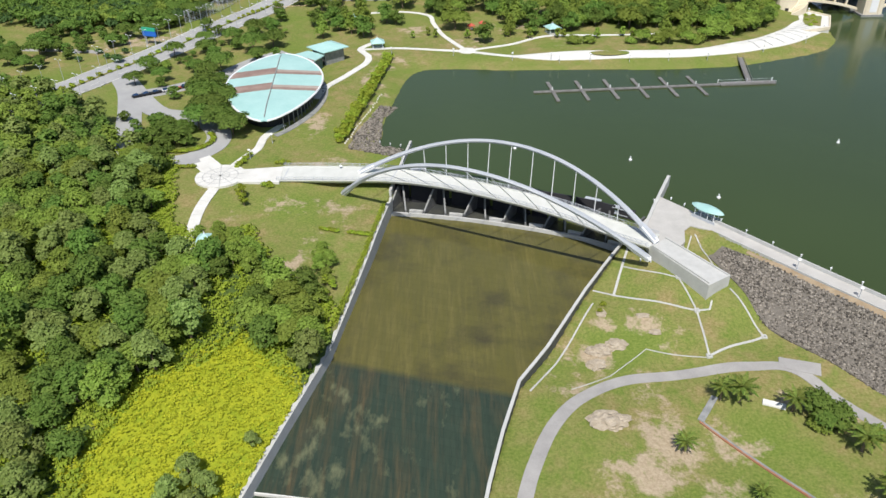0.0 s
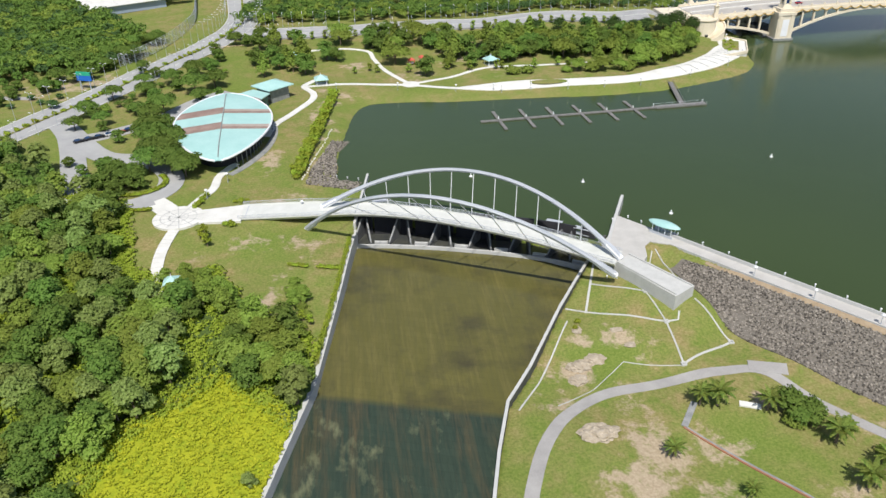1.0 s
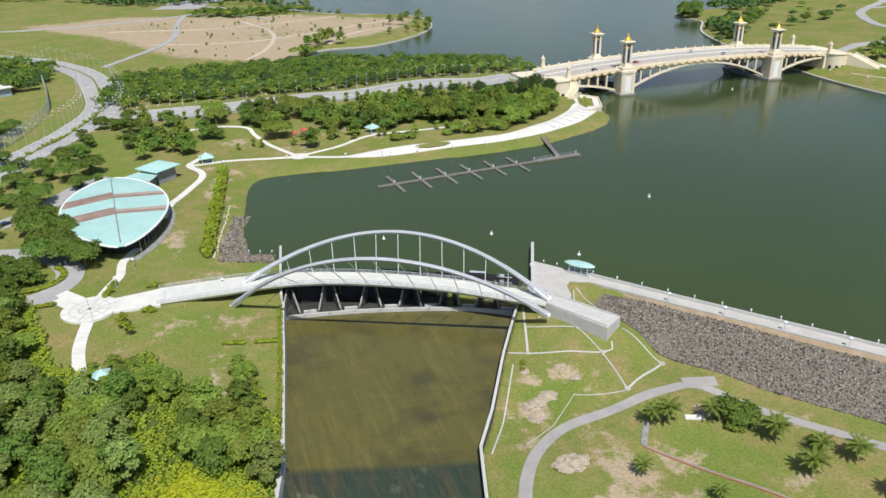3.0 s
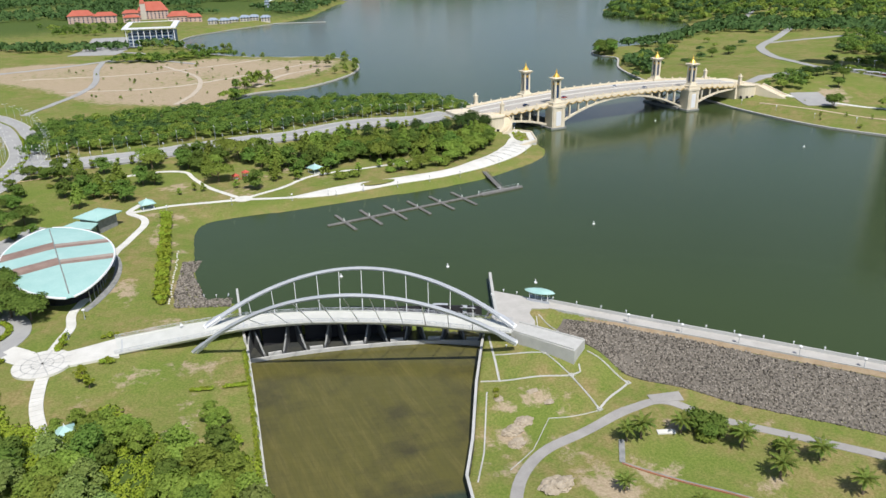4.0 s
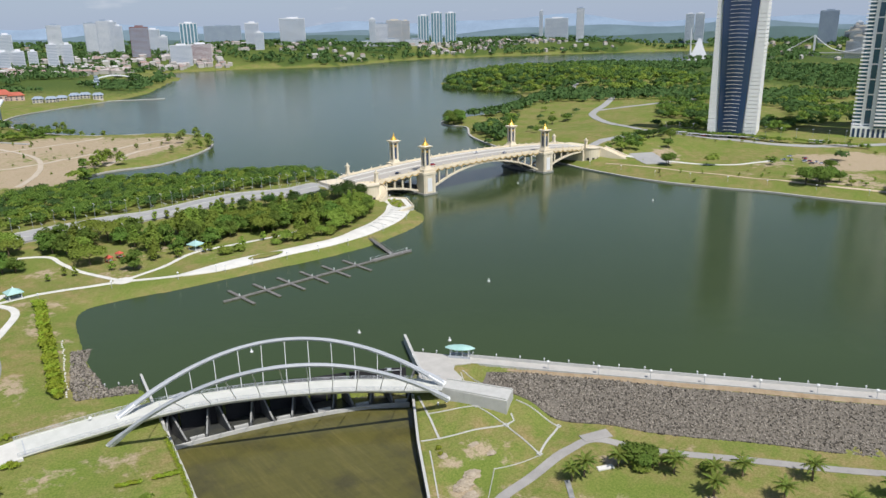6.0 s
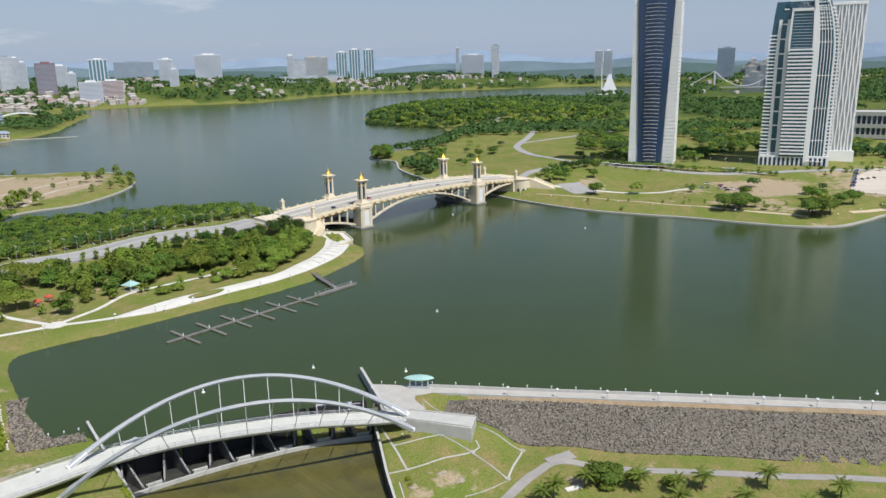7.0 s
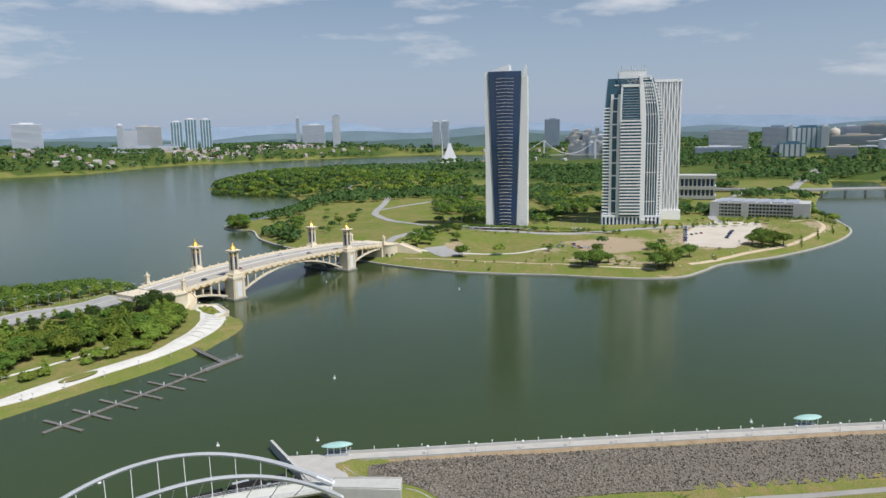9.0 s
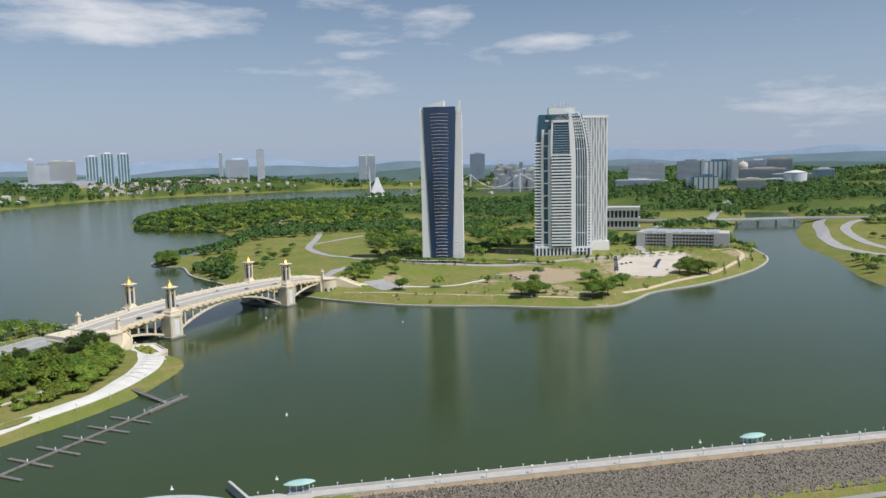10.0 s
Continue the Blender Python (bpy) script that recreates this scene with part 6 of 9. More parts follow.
def tower_two():
    t = tagged(new("stepped_tower"), "tall white office tower with teal glass and stepped rounded top", "building")
    H = 160.0

    def squeeze(x, z):
        u = max(0.0, (z - 0.64 * H) / (0.36 * H))
        return x * (1 - (0.13 if x < 0 else 0.4) * u * u)

    def slabbox(bm, x0, x1, y0, y1, z0, z1):
        a = [bm.verts.new((squeeze(x, z0), y, z0)) for x, y in ((x0, y0), (x1, y0), (x1, y1), (x0, y1))]
        b = [bm.verts.new((squeeze(x, z1), y, z1)) for x, y in ((x0, y0), (x1, y0), (x1, y1), (x0, y1))]
        bm.faces.new(a[::-1])
        bm.faces.new(b)
        for i in range(4):
            bm.faces.new((a[i], a[(i + 1) % 4], b[(i + 1) % 4], b[i]))

    def column(name, x0, x1, y0, y1, z0, z1, material, label=""):
        bm = bmesh.new()
        rows = []
        for k in range(13):
            z = z0 + (z1 - z0) * k / 12
            rows.append([bm.verts.new((squeeze(x, z), y, z)) for x, y in ((x0, y0), (x1, y0), (x1, y1), (x0, y1))])
        bm.faces.new(rows[0][::-1])
        bm.faces.new(rows[-1])
        for a, b in zip(rows[:-1], rows[1:]):
            for i in range(4):
                bm.faces.new((a[i], a[(i + 1) % 4], b[(i + 1) % 4], b[i]))
        return part(name, bm, material, t, label)

    column("core", -31, 31, 4, 40, 0, H - 6, M_TEAL_GLASS, "teal glass core")
    column("bay", -14, 9, -2, 6, 10, H - 16, M_TEAL_GLASS, "projecting teal glass bay")
    for x0, x1 in ((-14.6, -12.6), (7.6, 9.4)):
        column("bay_frame", x0, x1, -2.6, 6, 0.68 * H, H - 13, M_TOWER_WHITE)
    bm = bmesh.new()
    slabbox(bm, -14.6, 9.4, -2.6, 6, H - 15, H - 12.4)
    part("bay_head", bm, M_TOWER_WHITE, t)
    for k in range(12):
        bm = bmesh.new()
        slabbox(bm, -12.6, 7.6, -2.25, 0, 0.70 * H + 2.7 * k, 0.70 * H + 2.7 * k + 0.4)
        part("glazing_bar", bm, M_BLUEGREY_GLASS, t)
    column("fin_bay", 13, 27, 0.5, 6, 10, H - 8, M_TEAL_GLASS, "glass bay with upright fins")
    for x0, x1, y0 in ((-25.5, -22.5, 2.6), (-17.5, -14, 0.6), (9, 13.6, -1.6), (26, 29, 0.8)):
        column("white_pier", x0, x1, y0, 6, 0, H - (4 if x0 > 0 else 22), M_TOWER_WHITE)
    n = 41
    for k in range(n):
        z = 12 + (H - 22) * k / n
        low = z < 0.70 * H
        for x0, x1, y0, on in ((-33, -25.5, 3.2, z < 0.78 * H), (-13.9, 8.9, -2.8, low), (29, 34, 2.4, True), (-22.5, -17.5, 3.4, k % 4 == 0), (13, 26, 0.2, k % 9 == 4)):
            if on:
                bm = bmesh.new()
                slabbox(bm, x0, x1, y0, y0 + 3, z, z + (1.6 if x0 == -13.9 else 1.25 if x0 != 13 else 0.8))
                part("floor_band", bm, M_TOWER_WHITE, t)
        bm = bmesh.new()
        slabbox(bm, 31, 33.2, 6, 38, z, z + 1.7)
        part("side_band", bm, M_TOWER_WHITE, t)
    for k in range(5):
        column("upright_fin", 13.6 + 2.7 * k, 14.3 + 2.7 * k, -0.2, 1.2, 10, H - 10, M_TOWER_WHITE)
    for k in range(9):
        for q in range(4):
            bm = bmesh.new()
            z = 0.80 * H + k * 3.4
            slabbox(bm, 14.0 + 3.3 * q, 16.4 + 3.3 * q, -0.3, 0.6, z, z + 1.1)
            part("grille_block", bm, M_TOWER_WHITE, t)
    bm = bmesh.new()
    box(bm, -16, 6, H - 8, 14, 34, H + 2)
    box(bm, -20, 4, H - 14, 20, 38, H - 7)
    part("roof_house", bm, M_TOWER_WHITE, t)
    for k in range(8):
        bm = bmesh.new()
        tube(bm, [(-13 + 3.6 * k, 6, H + 1), (-13.6 + 3.6 * k, 5, H + 7)], 0.28, 5)
        part("mast", bm, M_WHITE_PAINT, t)
    bm = bmesh.new()
    box(bm, -33, -1, 0, 33, 42, 11)
    part("podium", bm, M_TOWER_WHITE, t)
    for k in range(15):
        bm = bmesh.new()
        box(bm, -31.5 + 4.25 * k, -1.25, 1, -29.2 + 4.25 * k, -0.8, 9)
        part("podium_window", bm, M_DARK_GLASS, t)
    bm = bmesh.new()
    for k in range(7):
        box(bm, 11 + 2.4 * k, -6, 5.8, 12.2 + 2.4 * k, -1, 6.4)
    part("entrance_canopy", bm, M_WHITE_PAINT, t)
    t.matrix_world = pose(680.5, 283.9, 8.5, 0, 0, -68) @ Matrix.Diagonal((0.955, 0.97, 1.022, 1))


tower_two()




def tower_three():
    t = tagged(new("finned_tower"), "slim white tower with wavy upright fins", "building")
    H = 165.0
    bm = bmesh.new()
    box(bm, -22, 1, 0, 22, 34, H - 3)
    part("wall", bm, M_BLUEGREY_GLASS, t)
    for k in range(15):
        x = -21 + 3 * k
        bm = bmesh.new()
        rows = []
        for i in range(31):
            z = H * i / 30
            dx = 0.42 * math.sin(i * 1.05 + (0 if k % 2 else math.pi))
            rows.append([bm.verts.new((x + dx + a, b, z)) for a, b in ((-0.6, -0.2), (0.6, -0.2), (0.6, 1.2), (-0.6, 1.2))])
        for r, s in zip(rows[:-1], rows[1:]):
            for j in range(4):
                bm.faces.new((r[j], r[(j + 1) % 4], s[(j + 1) % 4], s[j]))
        bm.faces.new(rows[-1])
        part("wavy_fin", bm, M_TOWER_WHITE, t)
    for k in range(8):
        bm = bmesh.new()
        box(bm, 21.8, 3 + 4 * k, 0, 22.8, 5 + 4 * k, H - 2)
        part("side_fin", bm, M_TOWER_WHITE, t)
    bm = bmesh.new()
    box(bm, -22.5, -0.6, H - 3, 22.5, 35, H)
    part("roof_edge", bm, M_TOWER_WHITE, t)
    bm = bmesh.new()
    box(bm, -24, -3, 0, 24, 36, 12)
    part("podium", bm, M_TOWER_WHITE, t)
    t.matrix_world = pose(741.4, 271.9, 8.5, 0, 0, -62) @ Matrix.Diagonal((1, 1, 0.96, 1))


tower_three()

# ---- low parking block ----
t = tagged(new("parking_block"), "long four-storey grey parking block with a metal roof", "building")
bm = bmesh.new()
box(bm, -55, 1, 0, 55, 46, 14)
# solid core; near-black stands for the shade inside the decks
part("wall", bm, M_DARK, t, "solid core, the shade of the open decks put into its colour")
for k in range(5):
    bm = bmesh.new()
    box(bm, -56, -0.4, 3.4 * k, 56, 47, 3.4 * k + 1.3)
    part("floor_slab", bm, M_CONCRETE, t)
for k in range(29):
    bm = bmesh.new()
    box(bm, -56 + 4 * k - 0.45, -0.7, 0, -56 + 4 * k + 0.45, 0.6, 15)
    part("column", bm, M_CONCRETE, t)
for x0, x1 in ((-57, -46), (-20, -12), (38, 57)):
    bm = bmesh.new()
    box(bm, x0, -1.2, 0, x1, 6, 15.6)
    part("stair_bay", bm, plain("beige_render", (0.5, 0.49, 0.5), (0.6, 0.59, 0.6), 0.8, 0.2, 2), t)
for k in range(6):
    bm = bmesh.new()
    box(bm, -50 + 16 * k, 4, 15.0, -36 + 16 * k, 44, 16.2)
    part("roof_sheet", bm, plain("grey_metal_roof", (0.42, 0.45, 0.52), (0.55, 0.57, 0.62), 0.4, 0.1, 1, 0.02, 0.3), t)
t.matrix_world = pose(812, 176, 7.5, 0, 0, -86) @ Matrix.Diagonal((0.945, 1, 1.16, 1))

# colonnaded block beside the towers
t = tagged(new("colonnade_block"), "grey block with tall columns and a cornice", "building")
bm = bmesh.new()
box(bm, -34, 2, 0, 34, 40, 34)
part("wall", bm, M_DARK_GLASS, t)
for k in range(12):
    bm = bmesh.new()
    box(bm, -34 + 6 * k, 0, 0, -32 + 6 * k, 3, 30)
    part("column", bm, M_CONCRETE, t)
for z in (0, 14, 30):
    bm = bmesh.new()
    box(bm, -36, -1, z, 36, 42, z + 5)
    part("cornice", bm, M_CONCRETE, t)
t.matrix_world = pose(1018, 305, 8, 0, 0, -77)


# ---- distant buildings ----
def office(x, y, w, d, top, yaw, wall, glass, floor=4.0, label="distant white office block with banded windows", name="office_block", upright=False):
    t = tagged(new(name), label, "building", "distant buildings")
    z0 = ground_at(x, y) - 2
    h = top - z0
    bm = bmesh.new()
    box(bm, -w / 2, 0, 0, w / 2, d, h)
    part("wall", bm, wall, t)
    bm = bmesh.new()
    if upright:
        n = max(2, round(w / 14))
        for k in range(n):
            xa = -w / 2 + w * (k + 0.18) / n
            box(bm, xa, -0.5, 4, xa + w / n * 0.68, 0.2, h - 3)
            box(bm, w / 2 - 0.2, d * (k + 0.18) / n, 4, w / 2 + 0.5, d * (k + 0.86) / n, h - 3)
    else:
        k = 4.0
        while k < h - 3:
            box(bm, -w / 2 + 1, -0.5, k, w / 2 - 1, 0.2, k + floor * 0.5)
            box(bm, w / 2 - 0.2, 1, k, w / 2 + 0.5, d - 1, k + floor * 0.5)
            box(bm, -w / 2 - 0.5, 1, k, -w / 2 + 0.2, d - 1, k + floor * 0.5)
            k += floor
    part("glazing", bm, glass, t)
    bm = bmesh.new()
    box(bm, -w * 0.2, d * 0.3, h, w * 0.25, d * 0.7, h + min(5, h * 0.12))
    part("roof_plant", bm, wall, t)
    t.matrix_world = pose(x, y, z0, 0, 0, yaw)
    return t


M_BEIGE = plain("beige_wall", (0.52, 0.47, 0.4), (0.6, 0.56, 0.5), 0.8, 0.02, 0.2, 0)
M_MAROON = plain("maroon_wall", (0.2, 0.12, 0.13), (0.26, 0.17, 0.17), 0.8, 0.02, 0.2, 0)
M_BLUEGREY = plain("blue_grey_wall", (0.26, 0.32, 0.41), (0.34, 0.4, 0.48), 0.7, 0.02, 0.2, 0)
M_FAR_WHITE = plain("far_white_wall", (0.62, 0.64, 0.68), (0.72, 0.73, 0.76), 0.7, 0.02, 0.2, 0)
M_FAR_GLASS = plain("far_blue_glass", (0.09, 0.2, 0.27), (0.14, 0.27, 0.34), 0.3, 0.02, 0.2, 0, spec=0.5)
W_, B_, G_, R_, Y_ = M_FAR_WHITE, M_BLUEGREY, M_FAR_GLASS, M_MAROON, M_BEIGE
NORTH_A = ((2246, 3057, 55, 39, 191, -38, G_, W_), (2298, 3016, 56, 39, 203, -39, G_, W_), (2352, 2972, 54, 39, 201, -40, G_, W_), (1895, 2986, 29, 39, 175, -34, W_, B_),
           (1957, 3017, 73, 36, 154, -35, B_, W_), (2015, 2983, 73, 33, 167, -36, Y_, B_), (2135, 3059, 43, 33, 166, -37, Y_, B_), (1365, 2759, 100, 30, 173, -28, W_, B_), (1182, 2737, 51, 30, 157, -25, W_, B_))
NORTH_B = ((694, 2914, 43, 30, 171, -15, B_, W_), (767, 2998, 31, 30, 154, -16, W_, B_), (749, 2690, 60, 30, 146, -17, R_, B_), (881, 2963, 52, 30, 140, -18, W_, B_), (852, 2762, 29, 25, 114, -19, W_, B_),
           (1074, 3107, 68, 30, 164, -20, G_, W_), (1184, 2682, 33, 20, 121, -25, W_, B_), (837, 2555, 70, 25, 84, -20, W_, B_), (911, 2581, 80, 25, 86, -21, W_, R_), (1467, 3705, 181, 40, 160, -23, B_, B_))
NORTH_C = ((327, 2577, 35, 28, 126, -9, W_, B_), (270, 2282, 30, 25, 82, -8, W_, B_), (312, 2326, 31, 25, 82, -9, W_, B_), (356, 2370, 24, 22, 80, -10, W_, B_), (385, 2263, 27, 25, 98, -11, W_, B_), (431, 2304, 27, 25, 97, -12, W_, B_),
           (578, 3142, 50, 30, 161, -12, B_, W_), (724, 3212, 45, 30, 169, -14, B_, W_), (794, 3194, 50, 30, 173, -15, W_, B_), (275, 2988, 33, 28, 118, -6, W_, B_))
NORTH_D = ((317, 2983, 31, 26, 117, -7, W_, B_), (2947, 2922, 19, 20, 210, -47, W_, B_), (2857, 2725, 118, 30, 168, -48, W_, B_), (2936, 2635, 39, 28, 215, -50, B_, W_), (3339, 2260, 41, 30, 176, -57, W_, B_), (3365, 2220, 44, 30, 178, -58, W_, B_),
           (3185, 1497, 72, 40, 168, -66, B_, B_), (1881, 2997, 71, 31, 77, -34, B_, W_), (1957, 2931, 80, 31, 84, -35, B_, W_), (2058, 2877, 93, 31, 81, -36, B_, W_))
GOV_A = ((2346, 522, 117, 60, 107, -79, B_, W_), (2230, 525, 135, 40, 56, -78, W_, B_), (2478, 315, 112, 50, 110, -84, G_, W_), (2450, 358, 12, 40, 116, -83, W_, W_), (2470, 262, 22, 40, 112, -84, W_, W_), (2616, 422, 90, 50, 112, -82, B_, W_), (2027, 297, 66, 40, 69, -83, G_, W_), (2030, 336, 25, 30, 62, -82, B_, W_), (1988, 179, 70, 60, 60, -86, Y_, B_))
GOV_B = ((2891, 147, 94, 50, 113, -88, Y_, B_), (2788, 214, 61, 40, 109, -87, W_, B_), (2693, 1, 67, 40, 76, -91, W_, G_), (2600, 95, 120, 60, 62, -88, Y_, B_), (2500, 140, 60, 50, 48, -87, W_, B_), (2700, 190, 150, 60, 80, -86, Y_, B_), (2330, 120, 60, 40, 40, -87, W_, B_))
for row in NORTH_A + NORTH_B + NORTH_C + NORTH_D:
    if row[6] is G_:
        office(*row[:6], W_, G_, label="distant glass tower with white edges and a dark top", upright=True)
    else:
        office(*row)
for row in GOV_A + GOV_B:
    office(*row, label="distant government block with stone walls and glass", name="government_block", upright=row[6] is G_)
for k in range(26):
    rk = random.Random(k + 90)
    a = 1.16 + 0.055 * rk.random() + 0.0
    R0 = rk.uniform(3300, 3900)
    office(R0 * math.sin(a) - 60, R0 * math.cos(a), rk.uniform(18, 46), 22, ground_at(R0 * math.sin(a) - 60, R0 * math.cos(a)) + rk.uniform(45, 90), -67, rk.choice((W_, Y_, Y_)), B_, label="distant beige apartment block on a hill", name="apartment_block")
# round white hall, dome
bm = bmesh.new()
lathe(bm, [(33, 0), (33, 40), (34, 42), (10, 48), (0.5, 49)], 24)
ob = part("round_hall", bm, W_, None)
ob.location = (2393, 82, ground_at(2393, 82) - 2)
tagged(ob, "round white drum-shaped hall with a shallow roof", "building")
for x, y, z, r in ((2884, 269, 96, 22), (2874, 225, 88, 11)):
    bm = bmesh.new()
    lathe(bm, [(r * 0.9, -60), (r * 0.9, 0), (r, r * 0.2), (r * 0.96, r * 0.55), (r * 0.75, r * 0.95), (r * 0.4, r * 1.2), (r * 0.08, r * 1.35), (0.3, r * 1.7)], 20)
    ob = part("domed_hall", bm, M_BEIGE, None)
    ob.location = (x, y, z - 20)
    tagged(ob, "distant pale domed hall above the trees", "building")

# sail-shaped monument and cable bridge
t = tagged(new("sail_building"), "white building with raised sails and a mast", "building")
bm = bmesh.new()
for k, (w, h, y) in enumerate(((48, 40, 0), (40, 52, 14), (30, 60, 28))):
    vs = [bm.verts.new(v) for v in ((-w / 2, y, 0), (w / 2, y, 0), (w * 0.1, y + 10, h), (-w * 0.1, y + 10, h))]
    ws = [bm.verts.new(v.co + Vector((0, 8, 0))) for v in vs]
    bm.faces.new(vs)
    bm.faces.new(ws[::-1])
    for m in range(4):
        bm.faces.new((vs[m], vs[(m + 1) % 4], ws[(m + 1) % 4], ws[m]))
part("sail_roof", bm, M_FAR_WHITE, t)
bm = bmesh.new()
tube(bm, [(-16, 10, 0), (-18, 14, 92)], [2.4, 0.6], 6)
part("mast", bm, M_WHITE_PAINT, t)
t.matrix_world = pose(2112, 1409, 6, 0, 0, -58) @ Matrix.Diagonal((1.55, 1.55, 1.15, 1))
t = tagged(new("cable_bridge"), "pale suspension bridge across a far arm of the lake", "bridge")
bx, by, yaw = 2610, 1165, -66
for s in (-130, 130):
    for q in (-9, 9):
        bm = bmesh.new()
        box(bm, s - 4, q - 2.5, -5, s + 4, q + 2.5, 74)
        part("pylon", bm, M_FAR_WHITE, t)
bm = bmesh.new()
box(bm, -260, -9, 14, 260, 9, 17)
part("deck", bm, M_CONCRETE, t)
for q in (-9, 9):
    bm = bmesh.new()
    tube(bm, [(-130 + 13 * i, q, 20 + 53 * ((i - 10) / 10) ** 2) for i in range(21)], 1.1, 5)
    tube(bm, [(-130, q, 73), (-260, q, 16)], 1.6, 5)
    tube(bm, [(130, q, 73), (260, q, 16)], 1.6, 5)
    part("cable", bm, M_FAR_WHITE, t)
t.matrix_world = pose(bx, by, 3, 0, 0, yaw) @ Matrix.Diagonal((0.76, 1, 1, 1))

# ---- viaduct and road on the east ----
t = tagged(new("viaduct"), "low concrete road bridge over the lake arm", "bridge")
bm = bmesh.new()
via = sm([(1170, 420), (1190, 320), (1204, 247), (1218, 186), (1262, 112), (1296, 60), (1316, 0), (1338, -70), (1360, -170), (1400, -330)])
ribbon(bm, resample(via, 8), 24, 0, 2.2, 2, [10.2] * len(resample(via, 8)))
part("deck", bm, M_ROAD, t)
for off in (-11.6, 11.6):
    bm = bmesh.new()
    ln = sides_of(resample(via, 8), off, 0)[0]
    ribbon(bm, ln, 0.6, 0, 1.2, 1, [11.3] * len(ln))
    part("parapet", bm, M_CONCRETE, t)
for x, y in ((1236, 150), (1256, 118), (1276, 90), (1292, 62)):
    bm = bmesh.new()
    box(bm, x - 8, y - 1.5, -4, x + 8, y + 1.5, 8.2)
    part("pier", bm, M_CONCRETE, t)
paved("road_east", sm([(1314, 20), (1200, 26), (1095, 22), (1010, 20), (953, 14), (900, 6), (858, -8), (814, -40), (760, -110)]), 17, M_ROAD, "pale road curving along the east shore", "road", 0.3, 8, 4)
paved("road_east", sm([(1330, -70), (1240, -42), (1168, -20), (1090, -8), (1010, -16), (926, -32), (868, -58), (830, -110)]), 13, M_ROAD, "pale slip road beside the east shore", "road", 0.3, 8, 3)
paved("road_ridge", sm([(1222, 197), (1300, 200), (1413, 205), (1540, 203), (1661, 200), (1800, 230)]), 20, M_ROAD, "pale road running up from the viaduct", "road", 0.5, 10, 3)
paved("road_towers", sm([(430, 443), (480, 447), (540, 446), (556, 438), (570, 385), (586, 330), (632, 282), (690, 232), (740, 205), (800, 225), (900, 240), (1050, 258), (1250, 262)]), 10, M_ROAD, "pale road in front of the towers", "road", 0.3, 6, 3)
paved("road_park_east", sm([(545, 447), (580, 510), (640, 600), (690, 640), (840, 735), (860, 830), (1000, 930)]), 9, M_ROAD, "pale road through the eastern park", "road", 0.3, 6, 3)
paved("road_park_east", sm([(690, 640), (760, 640), (850, 622), (960, 640)]), 7, M_ROAD, "pale side road on the green hill", "road", 0.3, 6, 3)
paved("lawn_path", sm([(446, 408), (456, 372), (480, 326), (500, 310), (512, 305)]), 4, M_WHITE_PAVE, "pale looping path on the lawn", "path", 0.25, 4)
bm = bmesh.new()
ribbon(bm, resample([(462, 398), (452, 380), (444, 366)], 3), 22, 0.3, 0.6, 6)
setting("lawn_pad", bm, bpy.data.materials["sunlit_road_asphalt"], "pale worn paved pad on the lawn", "pavement")
paved("shore_path", sm([(418, 400), (424, 372), (436, 320), (446, 262), (452, 225), (462, 192)]), 2.6, plain("tan_path", (0.5, 0.4, 0.28), (0.6, 0.5, 0.36), 0.9, 0.3, 3), "tan footpath along the shore lawn", "path", 0.22, 4)
paved("shore_path", sm([(500, 176), (560, 152), (630, 122), (700, 108), (770, 104), (810, 118), (790, 140)]), 4, bpy.data.materials["tan_path"], "tan footpath round the point", "path", 0.22, 4)
bm = bmesh.new()
lot = resample(smooth_path([(582, 178, 0), (640, 186, 0), (700, 187, 0), (764, 190, 0)], 6), 6)
ribbon(bm, lot, [20 + 46 * math.sin(math.pi * (0.1 + 0.78 * i / len(lot))) ** 0.8 for i in range(len(lot))], 0.3, 0.6, 10)
setting("sand_lot", bm, plain("sandy_lot", (0.48, 0.43, 0.36), (0.62, 0.57, 0.5), 0.95, 0.05, 1), "wide sandy parking lot", "lot")
# stone edges of the shores
for k, (pts, label) in enumerate(((EAST_SHORE[9:33], "pale concrete shore wall round the eastern point"), (WEST_SHORE[24:33], "pale stone edge round the bare point"), (WEST_SHORE[32:37], "pale stone edge of the far quay"))):
    bm = bmesh.new()
    ln = resample(smooth_path([(*p, 0) for p in pts], 5), 5)
    ribbon(bm, ln, 2.0, 0, 3.0, 1, [1.1] * len(ln))
    setting("shore_wall", bm, M_CREST, label, "wall")


